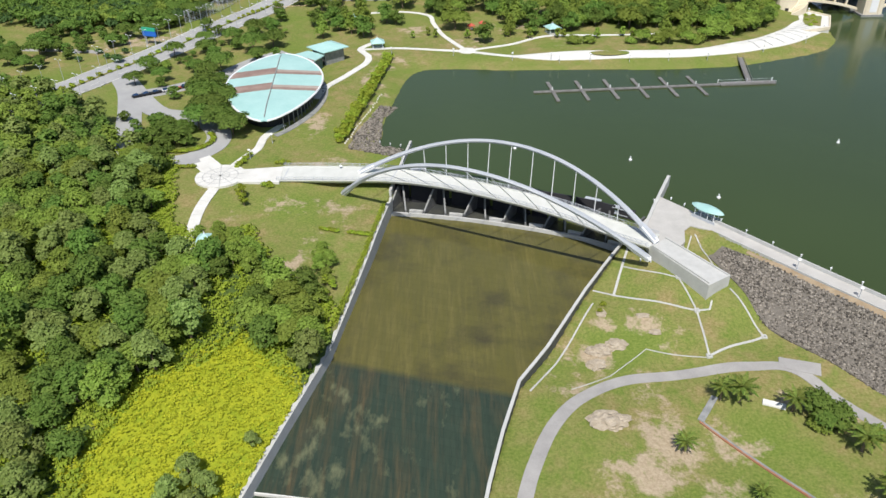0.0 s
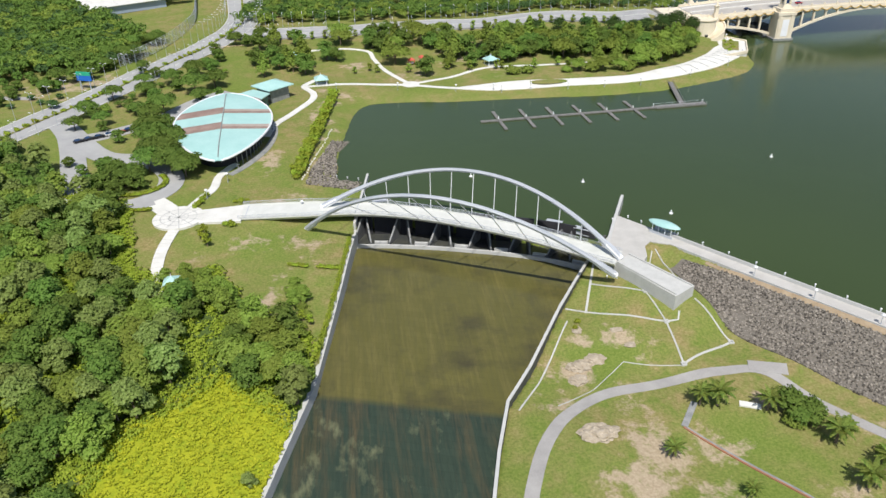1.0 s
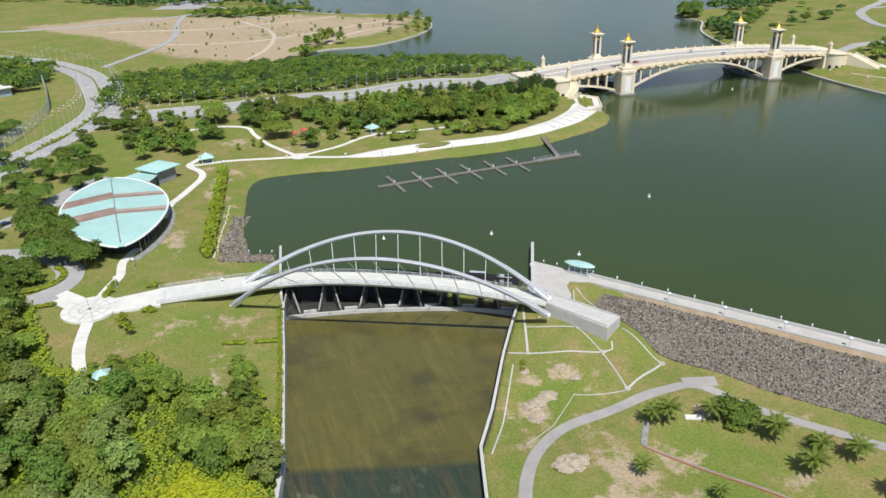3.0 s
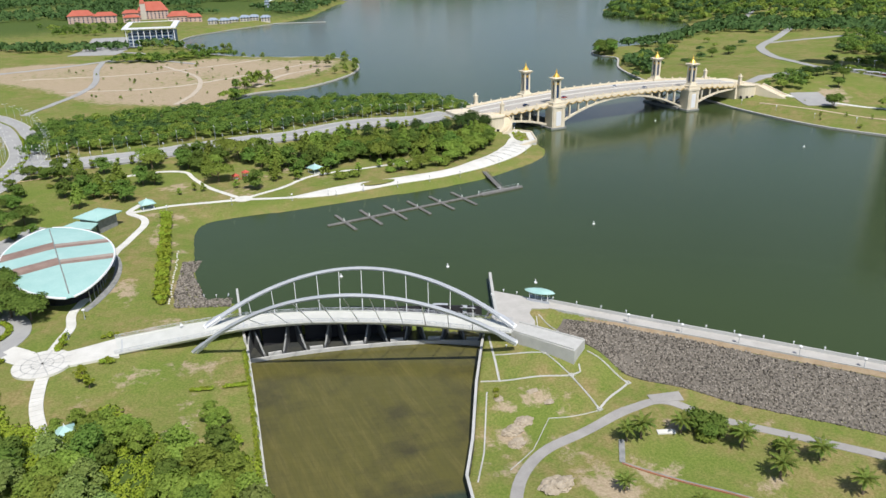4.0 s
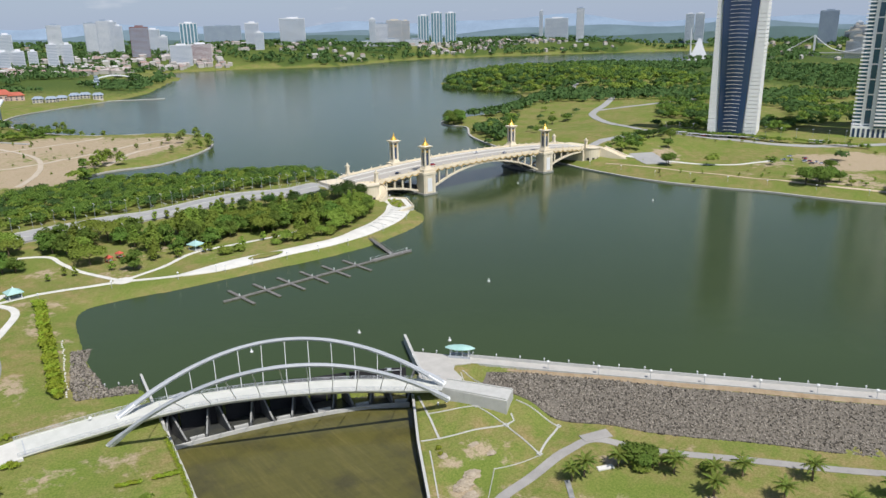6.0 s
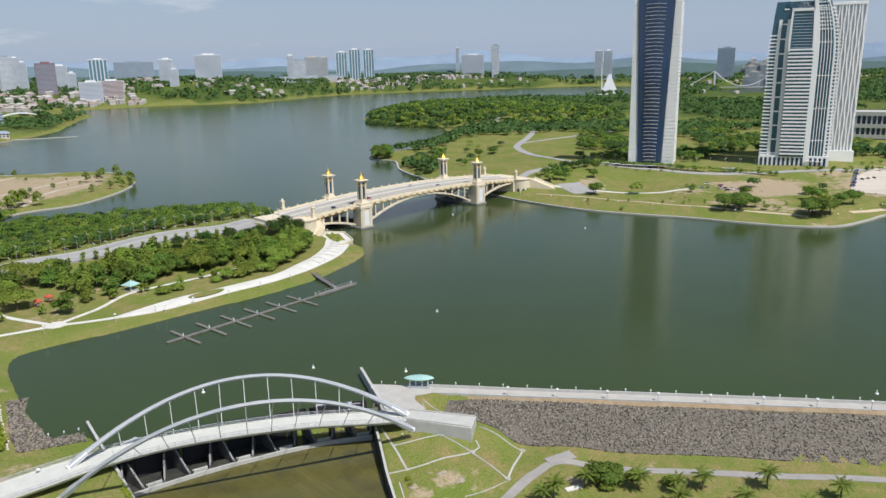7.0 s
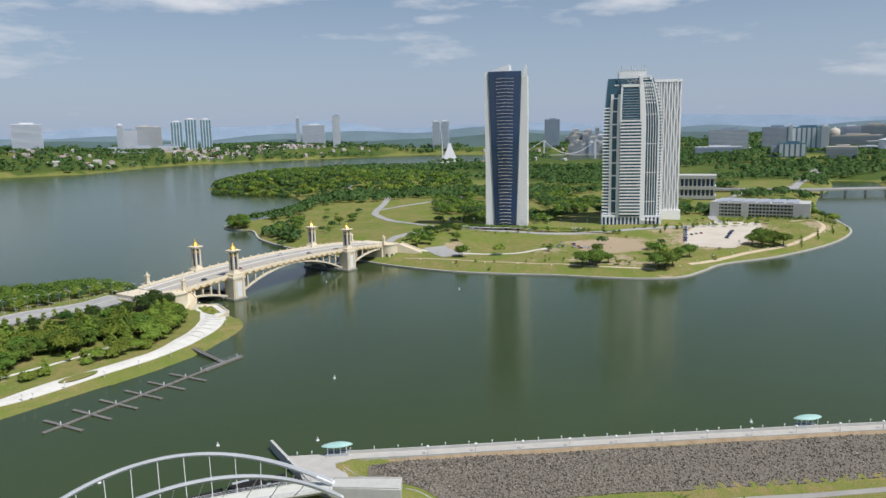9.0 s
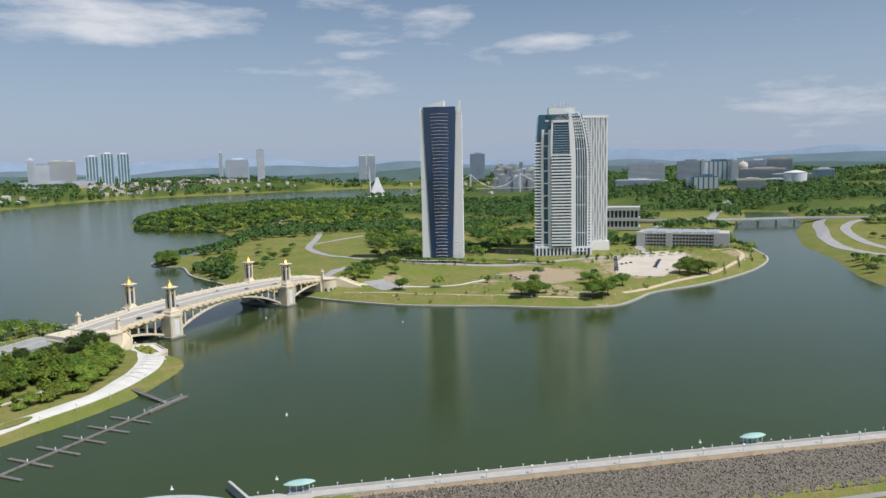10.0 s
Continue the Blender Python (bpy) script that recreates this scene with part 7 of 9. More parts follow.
# ---- cars ----
def make_car(x, y, rz, paint, label, name="parked_car"):
    t = tagged(new(name), label, "car", "parked cars")
    bm = bmesh.new()
    sec = [(-2.1, 0.35), (2.1, 0.35), (2.15, 0.75), (1.1, 0.95), (0.6, 1.0), (-1.6, 1.0), (-2.15, 0.85)]
    a = [bm.verts.new((px_, -0.85, pz_)) for px_, pz_ in sec]
    b = [bm.verts.new((px_, 0.85, pz_)) for px_, pz_ in sec]
    bm.faces.new(a)
    bm.faces.new(b[::-1])
    for i in range(len(sec)):
        bm.faces.new((a[i], a[(i + 1) % len(sec)], b[(i + 1) % len(sec)], b[i]))
    part("body", bm, paint, t)
    bm = bmesh.new()
    a = [bm.verts.new((px_, s * w, pz_)) for px_, pz_, w in ((-1.7, 1.0, 0.8), (0.9, 1.0, 0.8), (0.2, 1.45, 0.66), (-1.2, 1.45, 0.66)) for s in (-1, 1)]
    for f in ((0, 2, 4, 6), (1, 7, 5, 3), (0, 1, 3, 2), (2, 3, 5, 4), (4, 5, 7, 6), (6, 7, 1, 0)):
        bm.faces.new([a[i] for i in f])
    part("cabin_glass", bm, M_DARK_GLASS, t)
    for sx in (-1.35, 1.35):
        for sy in (-0.8, 0.8):
            bm = bmesh.new()
            lathe(bm, [(0.33, -0.1), (0.33, 0.1)], 10, Matrix.Translation((sx, sy, 0.33)) @ Matrix.Rotation(math.pi / 2, 4, "X"))
            part("wheel", bm, M_DARK, t)
    t.matrix_world = pose(x, y, ground_at(x, y) + 0.3, 0, 0, rz)
    return t


PAINTS = [plain("white_car_paint", (0.75, 0.75, 0.75), None, 0.3), plain("black_car_paint", (0.03, 0.03, 0.035), None, 0.3), plain("silver_car_paint", (0.45, 0.46, 0.48), None, 0.3), plain("red_car_paint", (0.45, 0.04, 0.03), None, 0.3)]
CAR_SAYS = ("small white parked car", "small black parked car", "small silver parked car", "small red parked car")
rc = random.Random(4)
protos = [make_car(640 + 7 * i, 214 - 3 * i, 40, p, s) for i, (p, s) in enumerate(zip(PAINTS, CAR_SAYS))]
for i in range(58):
    if i < 16:
        x, y, r = 604 + 5.5 * i, 206 + 1.4 * i, 80
    elif i < 30:
        x, y, r = 640 + 4.5 * (i - 16), 176 + 0.5 * (i - 16), 80
    elif i < 44:
        x, y, r = 516 + 6 * rc.random() * 4, 300 - 3 * (i - 30) + 4 * rc.random(), rc.uniform(0, 180)
    elif i < 52:
        x, y, r = 566 + 0.28 * (i - 44) * 12, 432 - 12 * (i - 44), -75
    else:
        x, y, r = (-124 + 3.4 * (i - 52), 297 + 2.4 * (i - 52), 35)
    copy_thing(protos[rc.choice((0, 0, 1, 1, 2, 3) if i % 5 else (0,))], pose(x, y, ground_at(x, y) + 0.32, 0, 0, r))
for x, y, z, r, k in ((262, 436, deck_z(262), 0, 3), (316, 449, deck_z(316), 180, 0), (228, 433, deck_z(228), 0, 1), (333, 434, deck_z(333), 2, 2)):
    copy_thing(protos[k], pose(x, y, z + 0.05, 0, 0, r))

# ---- west shore buildings, far ----
def gable_house(x, y, w, d, h, rise, yaw, wall, roof, label, name):
    t = tagged(new(name), label, "building", "red-roofed quay buildings" if roof is M_RED_TILE else "")
    bm = bmesh.new()
    box(bm, -w / 2, -d / 2, -3, w / 2, d / 2, h)
    part("wall", bm, wall, t)
    bm = bmesh.new()
    a = [bm.verts.new(v) for v in ((-w / 2 - 1.5, -d / 2 - 1.5, h), (w / 2 + 1.5, -d / 2 - 1.5, h), (w / 2 + 1.5, d / 2 + 1.5, h), (-w / 2 - 1.5, d / 2 + 1.5, h), (-w * 0.3, 0, h + rise), (w * 0.3, 0, h + rise))]
    for f in ((0, 1, 5, 4), (2, 3, 4, 5), (3, 0, 4), (1, 2, 5), (3, 2, 1, 0)):
        bm.faces.new([a[i] for i in f])
    part("roof", bm, roof, t)
    for k in range(max(2, int(h / 4))):
        for q in range(max(3, int(w / 7))):
            bm = bmesh.new()
            xx = -w / 2 + w * (q + 0.5) / max(3, int(w / 7))
            box(bm, xx - 1.3, -d / 2 - 0.3, 1 + 4 * k, xx + 1.3, -d / 2 + 0.2, 3.2 + 4 * k)
            part("window", bm, M_DARK_GLASS, t)
    t.matrix_world = pose(x, y, ground_at(x, y), 0, 0, yaw)


M_PINK = plain("pink_render", (0.52, 0.36, 0.3), (0.6, 0.46, 0.4), 0.8, 0.05, 0.5)
for x, y, w, d, h, rise in ((-28, 1625, 46, 24, 14, 10), (14, 1612, 40, 24, 13, 7), (62, 1640, 30, 22, 14, 6), (105, 1652, 58, 30, 16, 17), (145, 1570, 44, 24, 11, 9), (172, 1562, 26, 20, 9, 6), (60, 1600, 30, 18, 9, 5)):
    gable_house(x, y, w, d, h, rise, -5, M_PINK, M_RED_TILE, "pink-walled quay building with a steep red tile roof", "quay_building")
t = tagged(new("clock_tower"), "slim pale tower with a red pointed roof", "building")
bm = bmesh.new()
box(bm, -5, -5, 0, 5, 5, 34)
part("wall", bm, M_BEIGE, t)
bm = bmesh.new()
lathe(bm, [(8, 34), (7, 36), (0.3, 50)], 4, None, 1, math.pi / 4)
part("roof", bm, M_RED_TILE, t)
t.matrix_world = pose(86, 1640, 5, 0, 0, -5)
t = tagged(new("green_roof_block"), "grey block under a tilted white canopy with grass on top", "building")
bm = bmesh.new()
box(bm, -30, -22, 0, 30, 24, 19)
part("wall", bm, M_BLUEGREY, t)
for k in range(9):
    bm = bmesh.new()
    box(bm, -32 + 8 * k, -26, 0, -31 + 8 * k, -25, 24)
    part("column", bm, M_WHITE_PAINT, t)
for k in range(4):
    bm = bmesh.new()
    box(bm, -29, -22.4, 2 + 4.6 * k, 29, -21.6, 4.2 + 4.6 * k)
    part("window_band", bm, M_DARK_GLASS, t)
bm = bmesh.new()
a = [bm.verts.new(v) for v in ((-36, -28, 24), (36, -28, 24), (36, 30, 29), (-36, 30, 29))]
b = [bm.verts.new(v.co + Vector((0, 0, 1.5))) for v in a]
bm.faces.new(a[::-1])
bm.faces.new(b)
for i in range(4):
    bm.faces.new((a[i], a[(i + 1) % 4], b[(i + 1) % 4], b[i]))
part("canopy", bm, M_WHITE_PAINT, t)
bm = bmesh.new()
a = [bm.verts.new(v) for v in ((-28, -21, 26.2), (28, -21, 26.2), (28, 24, 30.1), (-28, 24, 30.1))]
bm.faces.new(a)
part("roof_garden", bm, M_GROUND, t)
t.matrix_world = pose(56, 1160, 4, 0, 0, -14)
for k in range(6):
    gable_house(196 + 19 * k, 1500 - 9 * (k % 2) - 3 * k, 17, 26, 7, 4, -14, M_BEIGE, M_BLUEGREY, "low lakeside lodge with a grey pitched roof", "lodge")
t = tagged(new("resort_tower"), "tiered pagoda-like lookout tower", "building")
bm = bmesh.new()
for k in range(5):
    lathe(bm, [(8 - k, 6 * k), (8 - k, 6 * k + 4), (10 - 1.2 * k, 6 * k + 4.2), (7 - k, 6 * k + 6)], 8)
part("tiers", bm, M_BLUEGREY, t)
t.matrix_world = pose(362, 1760, 4)
t = tagged(new("arched_canopy"), "white arched canopy building on the lakeshore", "building")
bm = bmesh.new()
rows = []
for i in range(25):
    a = math.pi * (0.06 + 0.88 * i / 24)
    rows.append([bm.verts.new((-56 * math.cos(a), q, 24 * math.sin(a) - 3 + s)) for q, s in ((-14, 0), (-14, 1.8), (20, 1.8), (20, 0))])
for r, s in zip(rows[:-1], rows[1:]):
    for k in range(4):
        bm.faces.new((r[k], r[(k + 1) % 4], s[(k + 1) % 4], s[k]))
part("roof", bm, M_WHITE_PAINT, t)
bm = bmesh.new()
box(bm, -40, 0, -2, 40, 14, 10)
part("wall", bm, M_BEIGE, t)
t.matrix_world = pose(440, 1905, 4, 0, 0, -15)
bm = bmesh.new()
ribbon(bm, resample([(300, 1455), (395, 1425)], 8), 6, 0, 1.0, 1, [1.6] * len(resample([(300, 1455), (395, 1425)], 8)))
setting("far_pier", bm, M_CONCRETE, "pale pier reaching into the far lake", "pier")
paved("quay_square", sm([(-30, 1075), (-10, 1150), (0, 1250), (10, 1345)]), 60, M_ROAD, "wide pale paved square behind the quay", "pavement", 0.3, 10, 6)
for pts, w in (([(-300, 900), (-120, 930), (-20, 985), (30, 1060), (-30, 1120)], 9), ([(-20, 985), (40, 960), (75, 905)], 6), ([(-90, 640), (-40, 780), (-30, 900), (-20, 985)], 6)):
    paved("point_road", sm(pts), w, M_ROAD, "pale service road on the bare point", "road", 0.3, 8, 3)

tr_m = plain("pale_track", (0.42, 0.36, 0.28), (0.54, 0.47, 0.38), 0.95, 0.1, 1)
for pts in ([(-60, 760), (20, 740), (90, 770), (150, 810), (200, 840)], [(-100, 860), (0, 850), (80, 870), (150, 900)], [(20, 640), (50, 720), (60, 800), (40, 900)], [(100, 700), (140, 760), (190, 790)]):
    paved("dirt_track", sm(pts), 4.5, tr_m, "pale wheel track across the bare ground", "track", 0.25, 6, 2)
# terraced houses on the far shores
hv, hf, rv, rf = [], [], [], []
rk = random.Random(12)
for k in range(760):
    sec = k % 3 if k < 330 else 3
    if sec == 0:
        x, y = rk.uniform(420, 1000), rk.uniform(2490, 2680)
    elif sec == 1:
        x, y = rk.uniform(2000, 2900), rk.uniform(2640, 2840)
    elif sec == 2:
        x, y = rk.uniform(200, 620), rk.uniform(2080, 2330)
    if sec == 3:
        ra, aa = rk.uniform(2500, 3900), rk.uniform(0.02, 1.45)
        x, y = ra * math.sin(aa), ra * math.cos(aa)
        if min(poly_distance(np.array([x]), np.array([y]), LAKE)[0], poly_distance(np.array([x]), np.array([y]), STRAIT)[0]) < 40:
            continue
    if sec == 2 and x > 560:
        x -= 100
    z = ground_at(x, y)
    w, d, h = rk.uniform(9, 26), 11, rk.uniform(7, 12)
    if sec == 3:
        w, d, h = rk.uniform(10, 30), rk.uniform(8, 14), rk.uniform(6, 13)
    yaw = rk.choice((0, 0, 0.4, -0.4))
    c, s = math.cos(yaw), math.sin(yaw)
    pts = [(-w / 2, -d / 2), (w / 2, -d / 2), (w / 2, d / 2), (-w / 2, d / 2)]
    n0 = len(hv)
    hv += [(x + a * c - b * s, y + a * s + b * c, z - 2) for a, b in pts] + [(x + a * c - b * s, y + a * s + b * c, z + h) for a, b in pts]
    hf += [(n0, n0 + 1, n0 + 5, n0 + 4), (n0 + 1, n0 + 2, n0 + 6, n0 + 5), (n0 + 2, n0 + 3, n0 + 7, n0 + 6), (n0 + 3, n0, n0 + 4, n0 + 7)]
    n1 = len(rv)
    rv += [(x + a * 1.1 * c - b * 1.1 * s, y + a * 1.1 * s + b * 1.1 * c, z + h) for a, b in pts] + [(x - w * 0.35 * c, y - w * 0.35 * s, z + h + 4), (x + w * 0.35 * c, y + w * 0.35 * s, z + h + 4)]
    rf += [(n1, n1 + 1, n1 + 5, n1 + 4), (n1 + 2, n1 + 3, n1 + 4, n1 + 5), (n1 + 3, n1, n1 + 4), (n1 + 1, n1 + 2, n1 + 5)]
tagged(mesh_object("far_house_walls", hv, hf, plain("weathered_house_walls", (0.36, 0.345, 0.33), (0.52, 0.5, 0.47), 0.8, 0.02, 0.2, 0, island=0.6)), "rows of distant white terraced house walls", "houses", kind="stuff")
tagged(mesh_object("far_house_roofs", rv, rf, plain("mixed_far_roofs", (0.3, 0.2, 0.17), (0.5, 0.5, 0.5), 0.8, 0.01, 0.2, 0, island=0.9)), "rows of distant grey and red house roofs", "houses", kind="stuff")

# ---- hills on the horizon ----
# distance haze is put into the colours: each farther ring is paler and bluer
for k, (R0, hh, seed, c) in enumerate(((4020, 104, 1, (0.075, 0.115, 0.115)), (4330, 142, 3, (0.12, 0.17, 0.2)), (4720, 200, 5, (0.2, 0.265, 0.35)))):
    M_HILLS = plain("hills_with_painted_haze", c, [v * 1.3 for v in c], 1.0, 0.006, 0.08, 0.0, spec=0.0)
    vs, fs = [], []
    for i in range(181):
        a = -0.7 + 2.75 * i / 180
        h = hh * (0.86 + 0.17 * math.sin(a * 7 + seed) * math.sin(a * 17 + 2 * seed) + 0.05 * math.sin(a * 41 + seed))
        x, y = R0 * math.sin(a), R0 * math.cos(a)
        vs += [(x, y, 0), (x * 1.03, y * 1.03, h * 0.7), (x * 1.06, y * 1.06, h)]
    for i in range(180):
        for j in range(2):
            fs.append((3 * i + j, 3 * i + 3 + j, 3 * i + 4 + j, 3 * i + 1 + j))
    tagged(mesh_object("backdrop", vs, fs, M_HILLS, True), "hills on the horizon, distance haze put into their colour", "hills", kind="structure")

# ---- trees ----
def leaf_sprays(centres, radii, count, size, seed, squash=0.8):
    """Leaf sprays on lumpy clumps: corner places and the rounded shading direction of each corner."""
    r = np.random.RandomState(seed)
    radii, centres = np.array(radii, float), np.array(centres, float)
    which = r.choice(len(centres), count, p=radii ** 2 / np.sum(radii ** 2))
    d = r.normal(size=(count, 3))
    d /= np.linalg.norm(d, axis=1)[:, None]
    d[:, 2] = np.where(d[:, 2] < -0.3, -d[:, 2], d[:, 2])
    rad = radii[which] * r.uniform(0.62, 1.16, count)
    c = centres[which] + d * rad[:, None] * np.array([1, 1, squash])
    heart = centres.mean(0) * np.array([1, 1, 0.8])
    out = c - heart
    out /= np.linalg.norm(out, axis=1)[:, None] + 1e-6
    soft = d * 0.5 + out * 0.4 + np.array([0, 0, 0.62]) + r.normal(size=(count, 3)) * 0.2
    soft /= np.linalg.norm(soft, axis=1)[:, None]
    nrm = soft + r.normal(size=(count, 3)) * 0.4
    nrm /= np.linalg.norm(nrm, axis=1)[:, None]
    a = np.cross(nrm, r.normal(size=(count, 3)))
    a /= np.linalg.norm(a, axis=1)[:, None]
    b = np.cross(nrm, a)
    s = (size * r.uniform(0.6, 1.35, count))[:, None]
    v = np.stack([c + a * s, c + (b * 0.78 - a * 0.5) * s, c - (b * 0.78 + a * 0.5) * s], 1)
    return v, np.repeat(soft[:, None, :], 3, 1)


def quads_mesh(name, v, material, corners=4, soft=None):
    """A mesh of loose leaves with three or four corners each."""
    me = bpy.data.meshes.new(name)
    v = np.asarray(v, float).reshape(-1, 3)
    n = len(v) // corners
    me.vertices.add(len(v))
    me.vertices.foreach_set("co", v.ravel())
    me.loops.add(len(v))
    me.loops.foreach_set("vertex_index", np.arange(len(v)))
    me.polygons.add(n)
    me.polygons.foreach_set("loop_start", np.arange(0, len(v), corners))
    me.polygons.foreach_set("loop_total", np.full(n, corners))
    me.update()
    if soft is not None:
        me.polygons.foreach_set("use_smooth", np.ones(n, bool))
        me.normals_split_custom_set_from_vertices(np.asarray(soft, float).reshape(-1, 3).tolist())
    me.materials.append(material)
    return me


SPRAYS = {}


def make_tree(name, label, height, spread, form, leaves, size, material, seed, group=""):
    """A tree of a given form: trunk with limbs, and a crown of leaf sprays."""
    r = random.Random(seed)
    t = tagged(new(name), label, "tree" if "shrub" not in name and "hedge" not in name else "shrub", group)
    clumps, radii = [], []
    n = {"umbrella": 22, "round": 26, "tall": 24, "cone": 11, "ball": 5, "bush": 10, "airy": 24}[form]
    for i in range(n):
        a = 2.4 * i + r.uniform(-0.4, 0.4)
        u = math.sqrt((i + 0.4) / n)
        if form == "umbrella":
            p = (spread * 0.78 * u * math.cos(a), spread * 0.78 * u * math.sin(a), height * (0.84 - 0.22 * u * u + r.uniform(-0.05, 0.05)))
            k = spread * r.uniform(0.2, 0.34)
        elif form == "cone":
            h = (i + 0.5) / n
            p = (spread * 0.45 * (1 - h) * math.cos(a), spread * 0.45 * (1 - h) * math.sin(a), height * (0.25 + 0.68 * h))
            k = spread * (0.62 - 0.42 * h)
        elif form == "ball":
            p = (spread * 0.25 * math.cos(a), spread * 0.25 * math.sin(a), height * (0.55 + 0.1 * math.sin(i * 2)))
            k = spread * 0.75
        elif form == "bush":
            p = (spread * 0.55 * u * math.cos(a), spread * 0.55 * u * math.sin(a), height * r.uniform(0.35, 0.62))
            k = spread * r.uniform(0.35, 0.5)
        else:
            h = r.uniform(0.0, 1.0)
            w = 1.15 * math.sin(math.pi * (0.25 + 0.66 * h)) if form != "tall" else 1.0 - 0.35 * h
            p = (spread * 0.62 * u * w * math.cos(a), spread * 0.62 * u * w * math.sin(a), height * ((0.36 if form == "tall" else 0.27) + 0.57 * h))
            k = spread * r.uniform(0.2, 0.36) * (0.9 if form == "airy" else 1)
        clumps.append(p)
        radii.append(k)
    v, soft = leaf_sprays(clumps, radii, leaves, size, seed)
    me = quads_mesh("crown", v, material, 3, soft)
    SPRAYS[me.name] = (v, soft)
    crown = new("crown", me)
    crown.parent = t
    bm = bmesh.new()
    lean = Vector((r.uniform(-0.3, 0.3), r.uniform(-0.3, 0.3), 0))
    fork = height * (0.45 if form in ("umbrella", "tall", "airy") else 0.35)
    th = 0.028 * height + 0.05
    tube(bm, [(0, 0, -0.6), (lean.x * 0.5, lean.y * 0.5, fork * 0.5), (lean.x, lean.y, fork)], [th * 1.25, th, th * 0.8], 7)
    if form != "ball":
        for i in range(0, n, 4 if n > 11 else 1):
            c = Vector(clumps[i])
            mid = Vector((lean.x, lean.y, fork)).lerp(c, 0.5) + Vector((0, 0, 0.06 * height))
            tube(bm, [(lean.x, lean.y, fork * 0.9), mid, c], [th * 0.5, th * 0.3, th * 0.12], 5)
    part("trunk", bm, M_BARK, t)
    return t


def plant(proto, spots, seed, scale=(0.8, 1.2), used=None):
    """Stand copies of a tree at plan spots; the first spot takes the original."""
    r = random.Random(seed)
    if not spots:
        return
    z = ground(np.array([p[0] for p in spots]), np.array([p[1] for p in spots]))
    for i, (p, h) in enumerate(zip(spots, z)):
        k = p[2] if len(p) > 2 else r.uniform(*scale)
        m = Matrix.LocRotScale((p[0], p[1], float(h) - 0.1), Euler((0, 0, r.uniform(0, 6.28))), (k, k, k * r.uniform(0.9, 1.1)))
        if i == 0 and proto.name not in PLACED:
            PLACED.add(proto.name)
            proto.matrix_world = m
        else:
            copy_thing(proto, m)


PLACED = set()
BAKED = {}


def bake(protos, spots, seed, scale, leaves=420, grow=1.5):
    """Trees too many to pick apart: their crowns, thinned, joined into one sheet of foliage."""
    r = random.Random(seed)
    if not spots:
        return
    z = ground(np.array([p[0] for p in spots]), np.array([p[1] for p in spots]))
    clouds = []
    for t in protos:
        c = [o for o in t.children if o.name.startswith("crown")][0]
        v, soft = SPRAYS[c.data.name]
        step = max(1, len(v) // leaves)
        v, soft = v[::step], soft[::step]
        mid = v.mean(1, keepdims=True)
        clouds.append((mid + (v - mid) * grow, soft, c.data.materials[0]))
    for p, h in zip(spots, z):
        v, soft, m = clouds[r.randrange(len(clouds))]
        k, a = (p[2] if len(p) > 2 else r.uniform(*scale)), r.uniform(0, 6.28)
        rot = np.array([[math.cos(a), -math.sin(a), 0], [math.sin(a), math.cos(a), 0], [0, 0, 1]])
        BAKED.setdefault(m.name, []).append((v @ rot.T * k + np.array([p[0], p[1], float(h) - 0.1]), soft @ rot.T))


def nearest(spots, n, x=-35, y=110):
    s = sorted(spots, key=lambda p: (p[0] - x) ** 2 + (p[1] - y) ** 2)
    return s[:n], s[n:]



def fill(poly, step, seed, holes=(), jitter=0.42, keep=1.0):
    """Jittered grid of spots in a polygon."""
    r = random.Random(seed)
    xs_ = [p[0] for p in poly]
    ys_ = [p[1] for p in poly]
    out = []
    y = min(ys_)
    row = 0
    while y < max(ys_):
        x = min(xs_) + (step / 2 if row % 2 else 0)
        while x < max(xs_):
            out.append((x + r.uniform(-1, 1) * step * jitter, y + r.uniform(-1, 1) * step * jitter))
            x += step
        y += step * 0.87
        row += 1
    if not out:
        return out
    ax_, ay_ = np.array([p[0] for p in out]), np.array([p[1] for p in out])
    ok = poly_distance(ax_, ay_, poly) < 0
    for h in holes:
        ok &= poly_distance(ax_, ay_, h) > 0
    return [p for p, k in zip(out, ok) if k and r.random() < keep]


def deal(spots, n, seed):
    r = random.Random(seed)
    out = [[] for _ in range(n)]
    for p in spots:
        out[r.randrange(n)].append(p)
    return out


WOOD = [make_tree("forest_tree", "dense broadleaf tree with an uneven olive-green crown", h, w, f, c, s, m, sd, "wood on the west bank")
        for h, w, f, c, s, m, sd in ((10.5, 5.8, "round", 2300, 0.43, M_LEAF, 11), (12, 5.8, "airy", 2200, 0.43, M_LEAF_GREY, 12), (10, 5.2, "tall", 1900, 0.43, M_LEAF_DARK, 13), (8.5, 5.6, "umbrella", 2000, 0.43, M_LEAF, 14), (8, 5.0, "round", 1800, 0.41, M_LEAF_DARK, 15))]
CLEAR = [(-47, 143), (-67, 123), (-72, 100), (-66, 78), (-40, 70), (-32, 100), (-27, 119), (-34, 134)]
wood_spots = fill([(-95, 234), (-89, 224), (-84, 194), (-70, 172), (-60, 168), (-50, 170), (-44, 164), (-30, 158), (-22.5, 141), (-29, 124), (-40, 70), (-62, 56), (-90, 62), (-135, 150), (-205, 280), (-205, 318), (-185, 312), (-150, 294), (-124, 266), (-112, 246)], 7.3, 3, [CLEAR, [(-86, 214), (-74, 214), (-74, 188), (-84, 186)], [(-56, 158), (-44, 158), (-42, 142), (-54, 142)]])
wood_near, wood_rest = nearest(wood_spots, 230)
